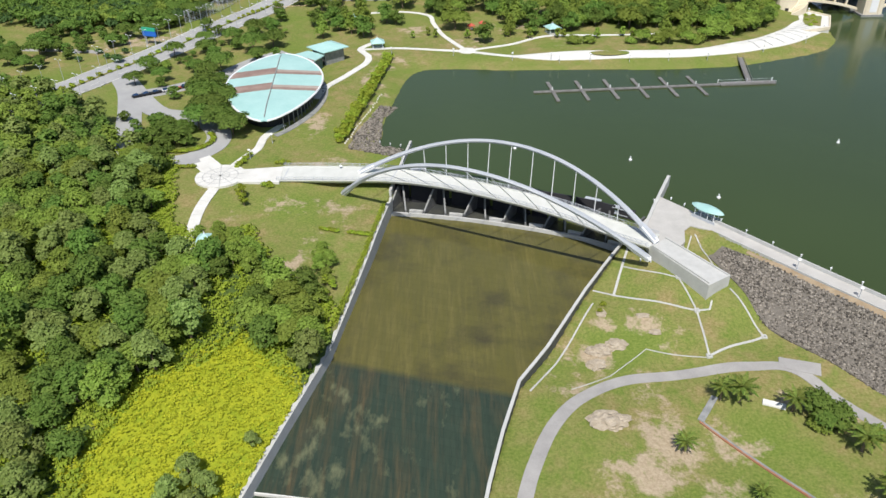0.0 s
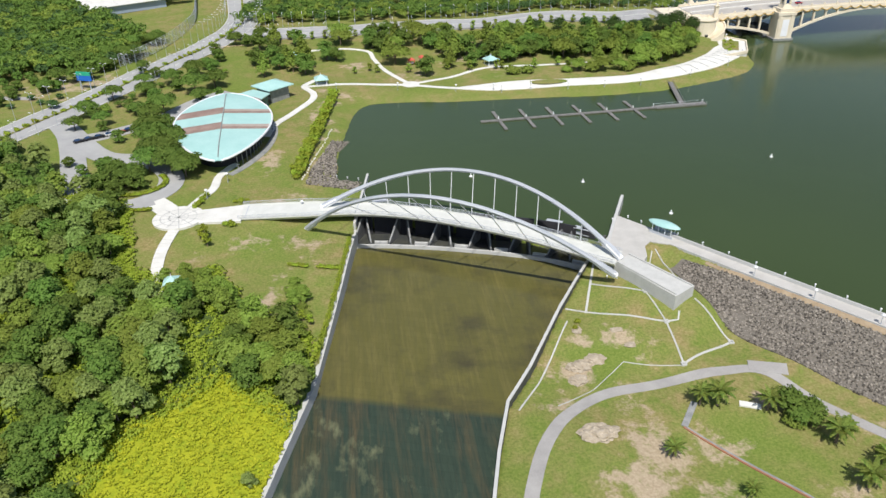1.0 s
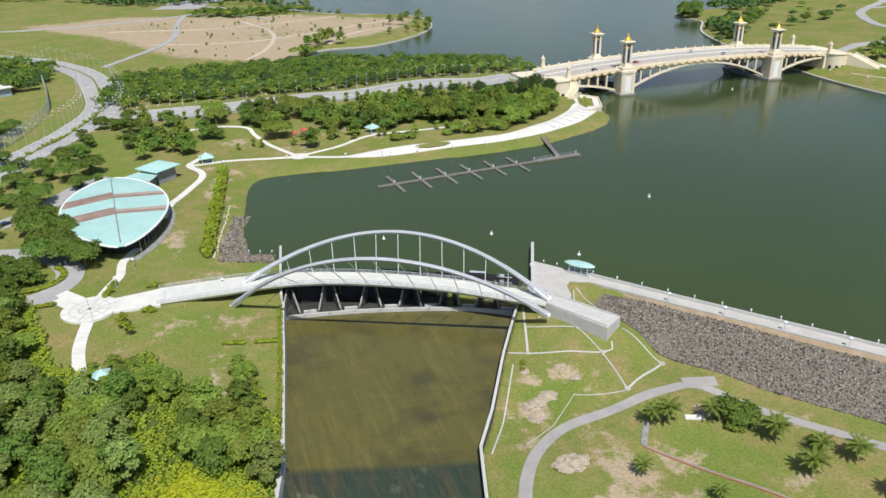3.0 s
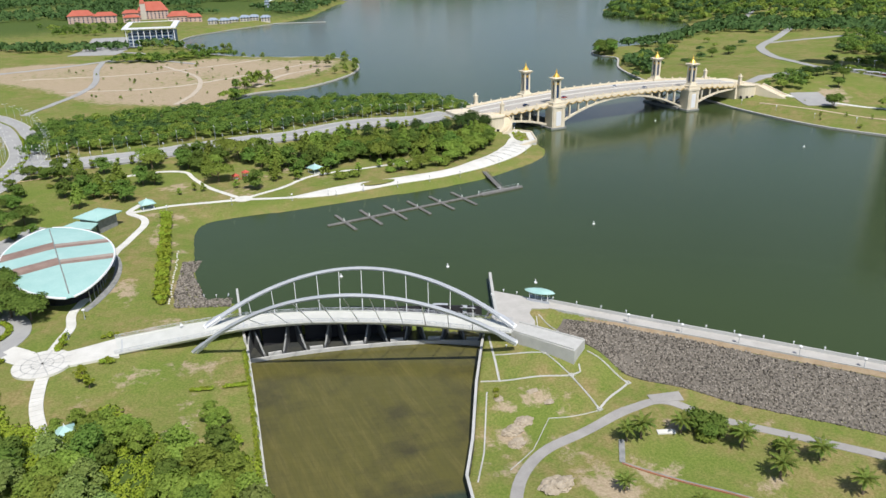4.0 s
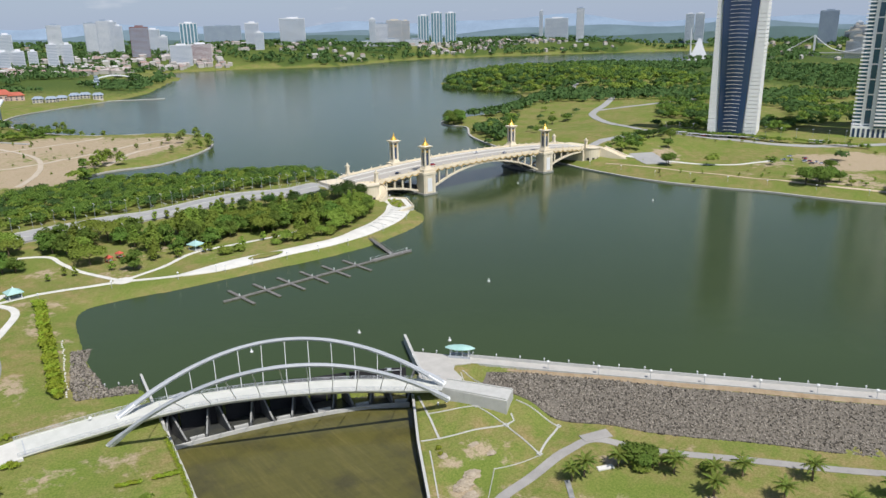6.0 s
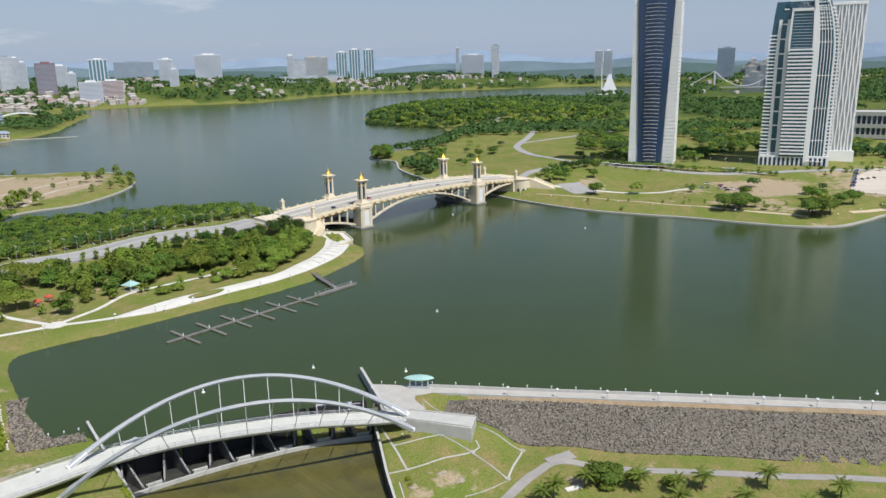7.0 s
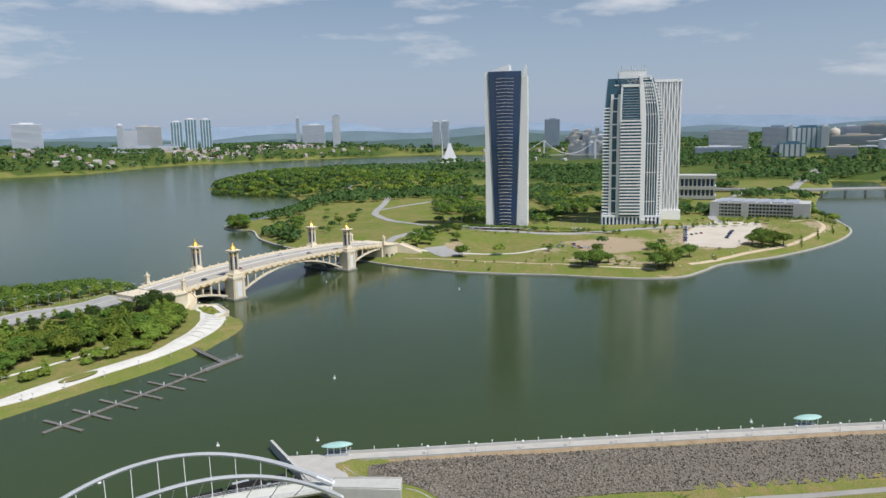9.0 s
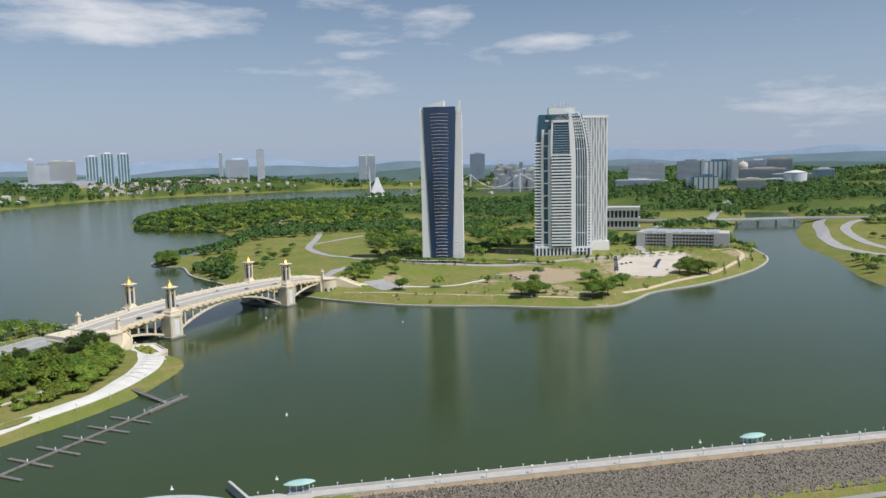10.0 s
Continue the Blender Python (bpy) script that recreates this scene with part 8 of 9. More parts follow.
for tr, sp in zip(WOOD, deal(wood_near, 5, 4)):
    plant(tr, sp, 21, (0.88, 1.18))
bake(WOOD, wood_rest, 21, (0.75, 1.15), 420, 1.75)
plant(WOOD[0], [(-57, 184, 0.55), (-54, 180, 0.7), (-50, 176, 0.75), (-59, 178, 0.7), (-54, 172, 0.8), (-62, 174, 0.7), (-47, 171, 0.7), (-48, 168, 0.75), (-43, 159, 0.8), (-37, 155, 0.75), (-31, 148.5, 0.7), (-61, 186, 0.55), (-66, 184, 0.5), (-29.5, 176, 0.62), (-27.2, 173, 0.55), (-30, 171, 0.5), (-27, 165, 0.5), (-27.5, 155, 0.6), (-31, 141, 0.7)], 22)
plant(WOOD[1], [(-45, 99, 0.62), (-41, 96, 0.6), (-48, 94, 0.66), (-43, 91, 0.7), (-35, 108, 0.4)], 23)
AIRY = make_tree("young_tree", "young feathery lime-green tree on the lawn", 6.0, 2.6, "airy", 700, 0.32, M_LEAF_LIME, 31, "lawn trees")
plant(AIRY, [(-59.5, 208, 0.9), (-58, 204, 0.8), (-27, 164, 0.7), (-25, 162, 0.6), (-64, 232, 0.5)], 24)
BUSH = make_tree("round_shrub", "clipped round shrub on the lawn", 2.0, 1.3, "bush", 420, 0.2, M_LEAF_LIME, 41, "lawn shrubs")
plant(BUSH, [(-54, 215.5, 1.0), (-51.6, 214.6, 1.1), (-52.6, 216.4, 0.9), (-51, 232.6, 1.0), (-49, 232.5, 0.9), (-53, 232.4, 0.8), (-27, 160, 0.9), (-18.3, 189, 0.6), (46.5, 157, 0.8), (45.2, 154.5, 0.7)], 25)
# hedges of clipped shrubs
HEDGE = make_tree("hedge_shrub", "small yellow-green hedge shrub in a row", 1.5, 1.0, "bush", 240, 0.2, M_LEAF_LIME, 42, "lakeside hedge")
row = [(-33.5 + 12.6 * i / 46, 251 + 94 * i / 46, random.Random(i).uniform(1.35, 1.9)) for i in range(47)]
row += [(-32 + 0.9 * i, 191.5 - 0.3 * i, 0.6) for i in range(6)] + [(-23.5 + 0.9 * i, 189.3 - 0.2 * i, 0.6) for i in range(7)]
row += [(-66 + 0.25 * i, 229 + 1.1 * i, 0.7) for i in range(10)] + [(-90 + 1.0 * i, 229.8, 0.7) for i in range(10)]
row += [(-89.5 + 9.5 * math.cos(a / 9), 251 + 9 * math.sin(a / 9), 0.75) for a in range(-22, 8)]
plant(HEDGE, row, 26)
# trees round the hall and along the road
SHADE = [make_tree("shade_tree", "wide flat-topped shade tree with dark green foliage", 8.5, 6.8, "umbrella", 2600, 0.46, M_LEAF_DARK, 51, "hall shade trees"),
         make_tree("shade_tree", "broad rounded shade tree with deep green leaves", 7.5, 4.7, "round", 1500, 0.42, M_LEAF_DARK, 52, "hall shade trees")]
plant(SHADE[0], [(-80, 262, 1.1), (-86, 271, 1.15), (-91, 283, 1.1), (-94, 296, 1.1), (-74, 257, 0.95), (-84, 282, 1.0), (-88, 262, 0.9), (-92, 306, 0.8), (-97, 330, 0.9), (-88, 358, 0.95), (-80, 366, 0.9), (-100, 318, 0.8), (-130, 312, 0.6), (-120, 318, 0.6), (-108, 330, 0.6)], 27)
plant(SHADE[1], [(-94, 250, 1.1), (-98, 257, 1.1), (-89, 248, 1.0), (-103, 262, 1.0), (-100, 247, 1.0), (-95, 243, 0.9), (-92, 257, 0.9), (-108, 296, 0.7), (-112, 262, 0.6), (-118, 310, 0.6), (-76, 352, 0.6), (-83, 346, 0.5), (-113, 335, 0.8), (-105, 350, 0.9), (-97, 362, 0.8), (-92, 378, 0.9), (-85, 392, 0.9), (-104, 340, 0.7)], 28)
ROADSIDE = fill([(-190, 330), (-148, 375), (-128, 420), (-118, 470), (-135, 470), (-170, 420), (-230, 360), (-220, 330)], 8.5, 7, keep=0.75)
FIELD_WOOD = fill([(-250, 430), (-190, 395), (-150, 420), (-140, 470), (-160, 500), (-260, 520)], 7.5, 8, keep=0.9) + fill([(-130, 560), (-122, 640), (-170, 690), (-300, 640), (-260, 560)], 8, 9, keep=0.85)
for tr, sp in zip((SHADE[1], SHADE[0]), deal(ROADSIDE, 2, 5)):
    plant(tr, sp, 29, (0.55, 0.9))
# median and verge shrubs
med = [(p.x, p.y, 0.7 + 0.5 * random.Random(i).random()) for i, p in enumerate(resample(MAIN_ROAD, 4.4)) if 290 < p.y < 560]
plant(HEDGE, med, 30)
# park trees
PARK = [make_tree("park_tree", "rounded park tree with bright mid-green leaves", 6.6, 4.3, "round", 1900, 0.34, M_LEAF_DARK, 61, "park trees"),
        make_tree("park_tree", "spreading park tree with a low flat crown", 5.2, 4.8, "umbrella", 1700, 0.34, M_LEAF, 62, "park trees"),
        make_tree("park_tree", "upright conical park tree with dark leaves", 8, 2.8, "cone", 1200, 0.34, M_LEAF, 63, "park trees"),
        make_tree("park_tree", "thin young park tree with light foliage", 6.5, 2.6, "airy", 620, 0.36, M_LEAF_LIGHT, 64, "park trees")]
holes = [[(52, 362), (72, 362), (70, 392), (54, 392)], [(14, 376), (34, 376), (34, 400), (14, 400)], [(-45, 428), (-8, 432), (8, 405), (12, 362), (-8, 362), (-12, 405), (-40, 418)], [(30, 362), (70, 376), (125, 373), (130, 382), (95, 392), (40, 378)]]
park_spots = fill([(-62, 378), (-20, 376), (60, 366), (75, 390), (70, 446), (-65, 446)], 9.6, 71, holes, keep=0.6)
park_dense = fill([(70, 384), (130, 364), (148, 372), (172, 384), (188, 402), (188, 411), (120, 424), (70, 436)], 7.6, 72, [holes[0], holes[3]], keep=0.85)
park_near, park_rest = nearest(park_spots + park_dense, 230, 60, 330)
for tr, sp in zip((PARK[0], PARK[1], PARK[2], PARK[0]), deal(park_near, 4, 6)):
    plant(tr, [(p[0], p[1], (1.05 + 0.4 * random.Random(int(p[0] * 7 + p[1])).random()) * (0.85 if p[0] > 150 else 1.0)) for p in sp], 33)
bake(PARK[:3], park_rest, 33, (0.8, 1.15), 500, 1.4)
plant(PARK[3], fill([(-40, 380), (60, 372), (130, 360), (150, 368), (120, 374), (0, 400)], 11, 73, keep=0.5) + [(p.x, p.y - 15.5) for p in resample(PARK_ROAD, 9) if p.x < 150], 34, (0.7, 1.1))
park_low = [(98, 364, 1.3), (111, 363, 1.5), (131, 363, 1.4), (70, 366, 1.3), (78, 366, 1.2)]
plant(PARK[1], [(104, 365, 0.8), (117, 364, 0.9), (126, 364, 0.8), (137, 367, 0.9), (145, 371, 1.0), (154, 377, 1.05), (162, 382, 1.05), (170, 388, 1.05), (176, 396, 1.0), (168, 396, 1.0), (158, 389, 1.0), (181, 405, 0.9), (173, 404, 1.1), (164, 403, 1.1), (183, 414, 0.8)], 135)
MASS = make_tree("shrub_mass", "low spreading shrub by the promenade", 2.2, 2.6, "bush", 700, 0.34, M_LEAF, 43, "promenade shrubs")
plant(MASS, park_low, 35)
bm = bmesh.new()
ribbon(bm, resample([(200, 392), (209, 411)], 2), 9, 0, 0.5, 2, [3.42] * len(resample([(200, 392), (209, 411)], 2)))
setting("terrace_lawn", bm, M_GROUND, "small lawn bed on the bridge terrace", "lawn")
plant(BUSH, [(199, 391, 1.3), (204, 397, 1.5), (206, 404, 1.6), (202, 402, 1.2), (209, 411, 1.4), (205, 411, 1.2)], 136)
belt = fill([(-84, 492), (-20, 488), (46, 492), (110, 488), (150, 482), (205, 468), (216, 480), (214, 524), (180, 556), (125, 592), (60, 612), (-80, 575)], 6.8, 74, keep=0.95)
TOPIARY = make_tree("clipped_tree", "dense clipped ball-shaped tree by the bridge", 8.0, 4.2, "ball", 2000, 0.34, M_LEAF_DEEP, 65, "clipped trees")
plant(TOPIARY, [(187, 419, 1.3), (177.5, 420, 1.15), (171, 421, 1.1), (161, 424, 0.95), (154, 426, 0.9), (143, 429, 0.95), (128, 432, 0.9), (112, 436, 0.8), (98, 438, 0.8), (497, 424, 1.0), (506, 423, 0.9), (515, 424, 0.8), (524, 422, 0.8), (533, 426, 0.8)], 37)


# ---- palms ----
def make_palm(seed, h):
    r = random.Random(seed)
    t = tagged(new("palm_tree"), "oil palm with arching yellow-green fronds", "palm", "palms on the grass")
    bm = bmesh.new()
    tube(bm, [(0, 0, -0.4), (0.05, 0, h * 0.5), (0.1, 0.05, h)], [0.34, 0.3, 0.36], 9)
    part("trunk", bm, M_BARK, t)
    for i in range(22):
        a = 2.4 * i
        up = 0.95 - 1.05 * (i / 22)
        pts = []
        p = Vector((0.1, 0.05, h))
        d = Vector((math.cos(a) * math.cos(up), math.sin(a) * math.cos(up), math.sin(up)))
        for s in range(8):
            pts.append(p.copy())
            p = p + d * 0.6
            d = (d + Vector((0, 0, -0.14))).normalized()
        verts = []
        for s in range(0, 7):
            for e in (-1, 1):
                edge = []
                for q in (s, s + 1):
                    f = (pts[min(q + 1, 7)] - pts[max(q - 1, 0)]).normalized()
                    side = f.cross(Vector((0, 0, 1))).normalized()
                    wd = 0.62 * math.sin(0.35 + 2.6 * q / 7)
                    edge.append(pts[q] + side * (e * wd) - Vector((0, 0, 0.35 * wd)) - f * 0.1)
                # a notch between neighbouring leaflets
                tip = edge[0].lerp(edge[1], 0.72)
                verts += [pts[s], pts[s].lerp(pts[s + 1], 0.9), tip, edge[0]]
        me = quads_mesh("frond", [tuple(v) for v in verts], M_PALM)
        fr = new("frond", me)
        fr.parent = t
    return t


palm = make_palm(3, 5.2)
plant(palm, [(71.3, 123.6, 1.0), (82.1, 120.5, 0.9), (92.3, 109.2, 1.0), (91.6, 96.4, 1.0), (105, 96, 0.95), (104, 83.5, 0.9), (118, 83, 0.95), (55.2, 110, 0.7), (67, 97.6, 0.55), (67.4, 124.6, 0.8), (126, 66, 0.9), (112, 70, 0.85), (98, 100.5, 0.8)], 38)
plant(SHADE[1], [(86.5, 119, 0.95), (90, 116, 0.9), (87, 115.5, 0.7)], 39)
plant(MASS, [(86, 116, 0.9), (97, 113.5, 0.9), (101, 104, 0.8)], 40)

# ---- undergrowth along the wood's edge ----
ur = np.random.RandomState(19)
ux, uy = ur.uniform(-135, -18, 16000), ur.uniform(62, 245, 16000)
inside = poly_distance(ux, uy, FOREST)
clear = poly_distance(ux, uy, FERN)
pick = ((inside < 0) & (clear > -2.5) & (ur.uniform(0, 1, 16000) < 0.72)) | ((np.abs(inside) < 2.0) & (clear > 0))
wallgap = line_distance(ux, uy, WALL_LEFT)
pick &= (wallgap > 1.6)
ux, uy = ux[pick], uy[pick]
uz = ground(ux, uy)
bush, bush_soft = leaf_sprays([(0, 0, 0.3), (0.7, 0.3, 0.5), (-0.4, 0.6, 0.2)], [0.8, 0.6, 0.6], 20, 0.34, 77)
ub = bush.reshape(1, -1, 3) * ur.uniform(0.7, 1.7, len(ux))[:, None, None] + np.stack([ux, uy, uz], 1)[:, None, :]
tagged(new("undergrowth", quads_mesh("undergrowth", ub, M_LEAF_LIME, 3, np.broadcast_to(bush_soft.reshape(1, -1, 3), ub.shape))), "bright green undergrowth below the wood", "shrubs", kind="stuff")

# ---- creeper hedge on the channel wall ----
cl = [p for p in resample(WALL_LEFT, 0.5) if 146 < p.y < 208]
cx_ = np.array([p.x - 0.9 + 0.3 * math.sin(i * 1.7) for i, p in enumerate(cl)])
cy_ = np.array([p.y for p in cl])
cz_ = ground(cx_ - 0.6, cy_)
tuft, tuft_soft = leaf_sprays([(0, 0, 0.25), (0.3, 0.2, 0.2)], [0.5, 0.4], 20, 0.2, 78)
cb = tuft.reshape(1, -1, 3) * ur.uniform(0.6, 1.5, len(cx_))[:, None, None] + np.stack([cx_, cy_, np.maximum(cz_, -1.5)], 1)[:, None, :]
tagged(new("wall_hedge", quads_mesh("wall_hedge", cb, M_LEAF_LIME, 3, np.broadcast_to(tuft_soft.reshape(1, -1, 3), cb.shape))), "low green hedge creeping over the channel wall", "hedge", kind="stuff")

# ---- fern clearing ----
fr = np.random.RandomState(9)
pts = np.stack([fr.uniform(-76, -26, 9000), fr.uniform(66, 146, 9000)], 1)
pts = pts[poly_distance(pts[:, 0], pts[:, 1], FERN) < 2.0]
z = ground(pts[:, 0], pts[:, 1])
c = np.concatenate([pts, (z + 0.35 + 0.35 * np.sin(pts[:, 0] * 1.3) * np.sin(pts[:, 1] * 1.1))[:, None]], 1)
v = []
for k in range(3):
    a = fr.uniform(0, 6.28, len(c))
    tilt = fr.uniform(0.1, 0.6, len(c))
    d = np.stack([np.cos(a) * np.cos(tilt), np.sin(a) * np.cos(tilt), np.sin(tilt)], 1) * fr.uniform(0.35, 0.75, len(c))[:, None]
    s = np.stack([-np.sin(a), np.cos(a), np.zeros(len(c))], 1) * 0.2
    v.append(np.stack([c - s * 0.5, c + d * 0.6 - s, c + d, c + d * 0.6 + s], 1))
M_FERN = leaf_material("yellow_fern", (0.27, 0.32, 0.025), (0.43, 0.44, 0.03))
tagged(new("fern_cover", quads_mesh("fern_cover", np.concatenate(v).reshape(-1, 3), M_FERN)), "yellow-green fern cover in a clearing of the wood", "ferns", kind="stuff")

# ---- east bank trees ----
BELT = [make_tree("belt_tree", "broad dense tree of the roadside belt", h, w, "bush", 1900, 0.42, m, sd, "belt trees") for h, w, m, sd in ((11, 6.2, M_LEAF_DARK, 96), (9, 5.6, M_LEAF, 97), (10, 5.8, M_LEAF_FAR, 98))]
for tr, sp in zip(BELT, ([(-128, 329), (-120, 342), (-116, 352), (-106, 368), (-100, 378), (-92, 388), (-84, 400)], [(-124, 334), (-112, 360), (-98, 368), (-90, 378), (-82, 412), (-78, 388), (-70, 420)], [(-150, 345), (-158, 352), (-165, 360), (-170, 348), (-152, 360)])):
    plant(tr, [(*p, 0.62) for p in sp], 140)
bake(BELT, belt, 36, (0.65, 0.95), 270, 1.8)
bake(BELT, FIELD_WOOD + fill([(-192, 393), (-172, 402), (-145, 394), (-133, 426), (-137, 463), (-171, 524), (-236, 588), (-290, 595), (-280, 420)], 8, 99, keep=0.95), 29, (0.8, 1.2), 230, 1.95)
BANK = make_tree("bank_tree", "big dense round tree with dark green foliage", 13, 7.6, "bush", 1700, 0.62, M_LEAF_DARK, 91, "east bank trees")
GREEN = make_tree("bank_tree", "bushy lighter green tree on the shore lawn", 9, 5.4, "bush", 1200, 0.52, M_LEAF, 92, "east bank trees")
plant(BANK, [(455, 250, 1.0), (458, 242, 1.1), (464, 238, 1.05), (472, 244, 1.0), (466, 232, 0.7), (462, 192, 1.15), (469, 186, 1.2), (474, 194, 1.1), (480, 184, 1.05), (604, 138, 1.1), (616, 130, 1.25), (628, 124, 1.2), (622, 142, 1.3), (636, 134, 1.05), (612, 148, 1.0), (442, 356, 0.95), (447, 361, 0.7), (516, 406, 0.9), (524, 182, 1.0), (516, 188, 0.9), (446, 246, 1.0), (450, 236, 0.95),
             (494, 393, 0.75), (520, 210, 1.0), (527, 206, 0.75), (503, 256, 0.8), (509, 722, 1.1), (518, 732, 1.2), (528, 722, 1.15), (520, 710, 1.1), (538, 735, 1.1), (530, 745, 1.1), (546, 748, 1.0), (525, 738, 1.3), (512, 715, 1.2), (600, 610, 0.9), (572, 606, 0.8)], 45)
plant(GREEN, [(462, 222, 0.6), (468, 215, 0.6), (474, 220, 0.5), (486, 190, 0.7), (534, 206, 0.8), (541, 210, 0.8), (535, 163, 0.8), (541, 166, 0.7), (412, 312, 0.55), (409, 340, 0.35), (516, 312, 0.7), (560, 226, 0.7), (570, 168, 0.6),
              (494, 610, 0.8), (480, 640, 0.9), (513, 640, 1.0), (556, 700, 1.0), (466, 600, 0.8), (450, 585, 0.7), (600, 262, 0.6), (575, 280, 0.7), (546, 412, 0.6), (547, 402, 0.55), (549, 392, 0.6), (552, 382, 0.6), (558, 372, 0.6), (566, 364, 0.6), (576, 357, 0.6),
              (596, 374, 0.7), (601, 362, 0.7), (607, 350, 0.65), (613, 338, 0.7), (628, 316, 0.7), (640, 300, 0.7), (650, 270, 0.6), (661, 262, 0.65), (672, 255, 0.6), (684, 246, 0.6), (698, 236, 0.6), (660, 430, 0.9), (672, 422, 0.9), (650, 440, 0.9), (735, 236, 0.8), (746, 230, 0.8), (758, 226, 0.8)], 46)
rs = random.Random(58)
plant(GREEN, [(p[0], p[1], rs.uniform(0.16, 0.42)) for p in fill([(432, 300), (455, 215), (500, 190), (560, 165), (640, 135), (760, 115), (790, 135), (700, 150), (560, 190), (560, 250), (480, 400), (445, 400)], 19, 87, keep=0.5)], 146)
plant(PARK[3], [(415 + 9 * k, 345 - 17 * k + 4 * (k % 3), 0.6) for k in range(9)] + [(640 + 16 * k, 110 - 3 * k + 5 * (k % 3), 0.8) for k in range(10)] + [(640 + 13 * k, 240 + 4 * (k % 2) - 5 * k, 0.9) for k in range(10)], 47)
row = [(566 + 0.28 * k * 3.8, 438 - 3.8 * k, 0.9) for k in range(28)] + [(604 + 1.2 * k, 330 - 5 * k, 0.75) for k in range(12)]
row += [(760 + 4.6 * k, 206 - 4 * k + 3 * (k % 2), 0.75) for k in range(9)] + [(796 + 0.8 * k, 172 - 4.4 * k, 0.65) for k in range(18)]
plant(SHADE[0], [(-125, 352, 0.7), (-110, 357, 0.75), (-93, 384, 0.8), (-101, 372, 0.8), (-130, 331, 0.7), (-79, 443, 0.7), (-65, 452, 0.7), (-83, 345, 0.7), (-115, 372, 0.7)], 127)
plant(SHADE[1], [(-106, 250, 0.8), (-103, 262, 0.8), (-96, 259, 0.7), (-120, 272, 0.6), (-120, 393, 0.9), (-112, 385, 0.8), (-88, 396, 0.9), (-84, 410, 0.9), (-72, 440, 0.9), (-88, 425, 0.9), (-80, 378, 0.7)], 128)
bake([PARK[0], PARK[1]], row + [(700 + 9 * k, 222 - 9 * k, 0.8) for k in range(8)] + [(660 + 4 * k, 262 - 10 * k, 0.8) for k in range(4)] + [(815 + 2 * (k % 2), 228 - 12 * k, 0.9) for k in range(9)], 48, (0.7, 1.0), 500, 1.4)
# close tree masses behind and between the towers
east = fill([(446, 432), (445, 414), (454, 398), (480, 410), (514, 434), (508, 437)], 8, 75, keep=0.85)
east += fill([(582, 468), (600, 420), (640, 440), (794, 525), (836, 589), (753, 563), (612, 500)], 10, 88, keep=0.9) + fill([(640, 387), (648, 362), (775, 405), (787, 458)], 10, 89, keep=0.9)
east += fill([(668, 420), (720, 370), (760, 370), (900, 395), (1060, 480), (1160, 560), (1180, 640), (1000, 600), (860, 500), (760, 470)], 12, 83, keep=0.8)
east += fill([(620, 452), (690, 470), (860, 580), (1080, 720), (1160, 760), (1000, 740), (800, 620), (650, 520)], 12, 84, keep=0.85)
east += fill([(430, 565), (470, 570), (580, 672), (670, 776), (625, 770), (540, 690), (480, 632)], 12, 85, keep=0.75)
east += fill([(790, 250), (900, 275), (1000, 300), (1200, 300), (1240, 380), (1000, 440), (880, 400)], 14, 76, keep=0.7)
east += fill([(470, 400), (520, 330), (560, 260), (640, 120), (760, 110), (800, 140), (560, 150), (470, 200), (430, 300)], 30, 81, keep=0.3)
east += fill([(440, 560), (520, 480), (560, 560), (680, 660), (640, 740), (540, 720)], 30, 82, keep=0.4)
east += fill([(830, 90), (900, 110), (990, 160), (960, 190), (840, 120)], 12, 78, keep=0.6) + fill([(860, -80), (930, -55), (1010, -36), (1090, -26), (1180, -40), (1100, -140), (850, -160)], 11, 79, keep=0.85) + fill([(640, -40), (700, -30), (790, -32), (850, 8), (840, 22), (780, 2), (690, -16)], 9, 95, keep=0.35)
east = [p for p in east if math.sin(p[0] / 34 + 1.7 * math.sin(p[1] / 47)) + math.sin(p[1] / 29 + 1.4 * math.sin(p[0] / 51)) > -0.35]
bake([BELT[0], BELT[2], GREEN, BELT[2], PARK[0]], east, 49, (0.75, 1.3), 200, 2.1)
point_wood = fill([(870, 1180), (1002, 1330), (1284, 1499), (1340, 1260), (1370, 1033), (1141, 760), (900, 720), (875, 857), (885, 1015)], 19, 86, keep=0.9)
bake([BELT[2], BELT[0], BELT[2], GREEN], point_wood, 51, (1.2, 1.9), 120, 2.8)
quay = fill([(-70, 1380), (60, 1380), (110, 1500), (40, 1545), (-100, 1550)], 17, 93, keep=0.7) + fill([(0, 950), (36, 936), (80, 946), (138, 955), (136, 975), (70, 975), (10, 990), (-20, 985)], 9, 94, keep=0.85) + [(62, 645, 1.6), (70, 655, 1.5), (80, 672, 1.6), (74, 664, 1.4)]
bake([SHADE[1], PARK[1], PARK[0]], quay, 52, (1.0, 1.5), 300, 1.9)
scrub = [(random.Random(k).uniform(-60, 190), random.Random(k + 500).uniform(660, 920), random.Random(k + 900).uniform(0.15, 0.4)) for k in range(70)]
scrub = [p for p, d in zip(scrub, poly_distance(np.array([p[0] for p in scrub]), np.array([p[1] for p in scrub]), BARE)) if d < -10]
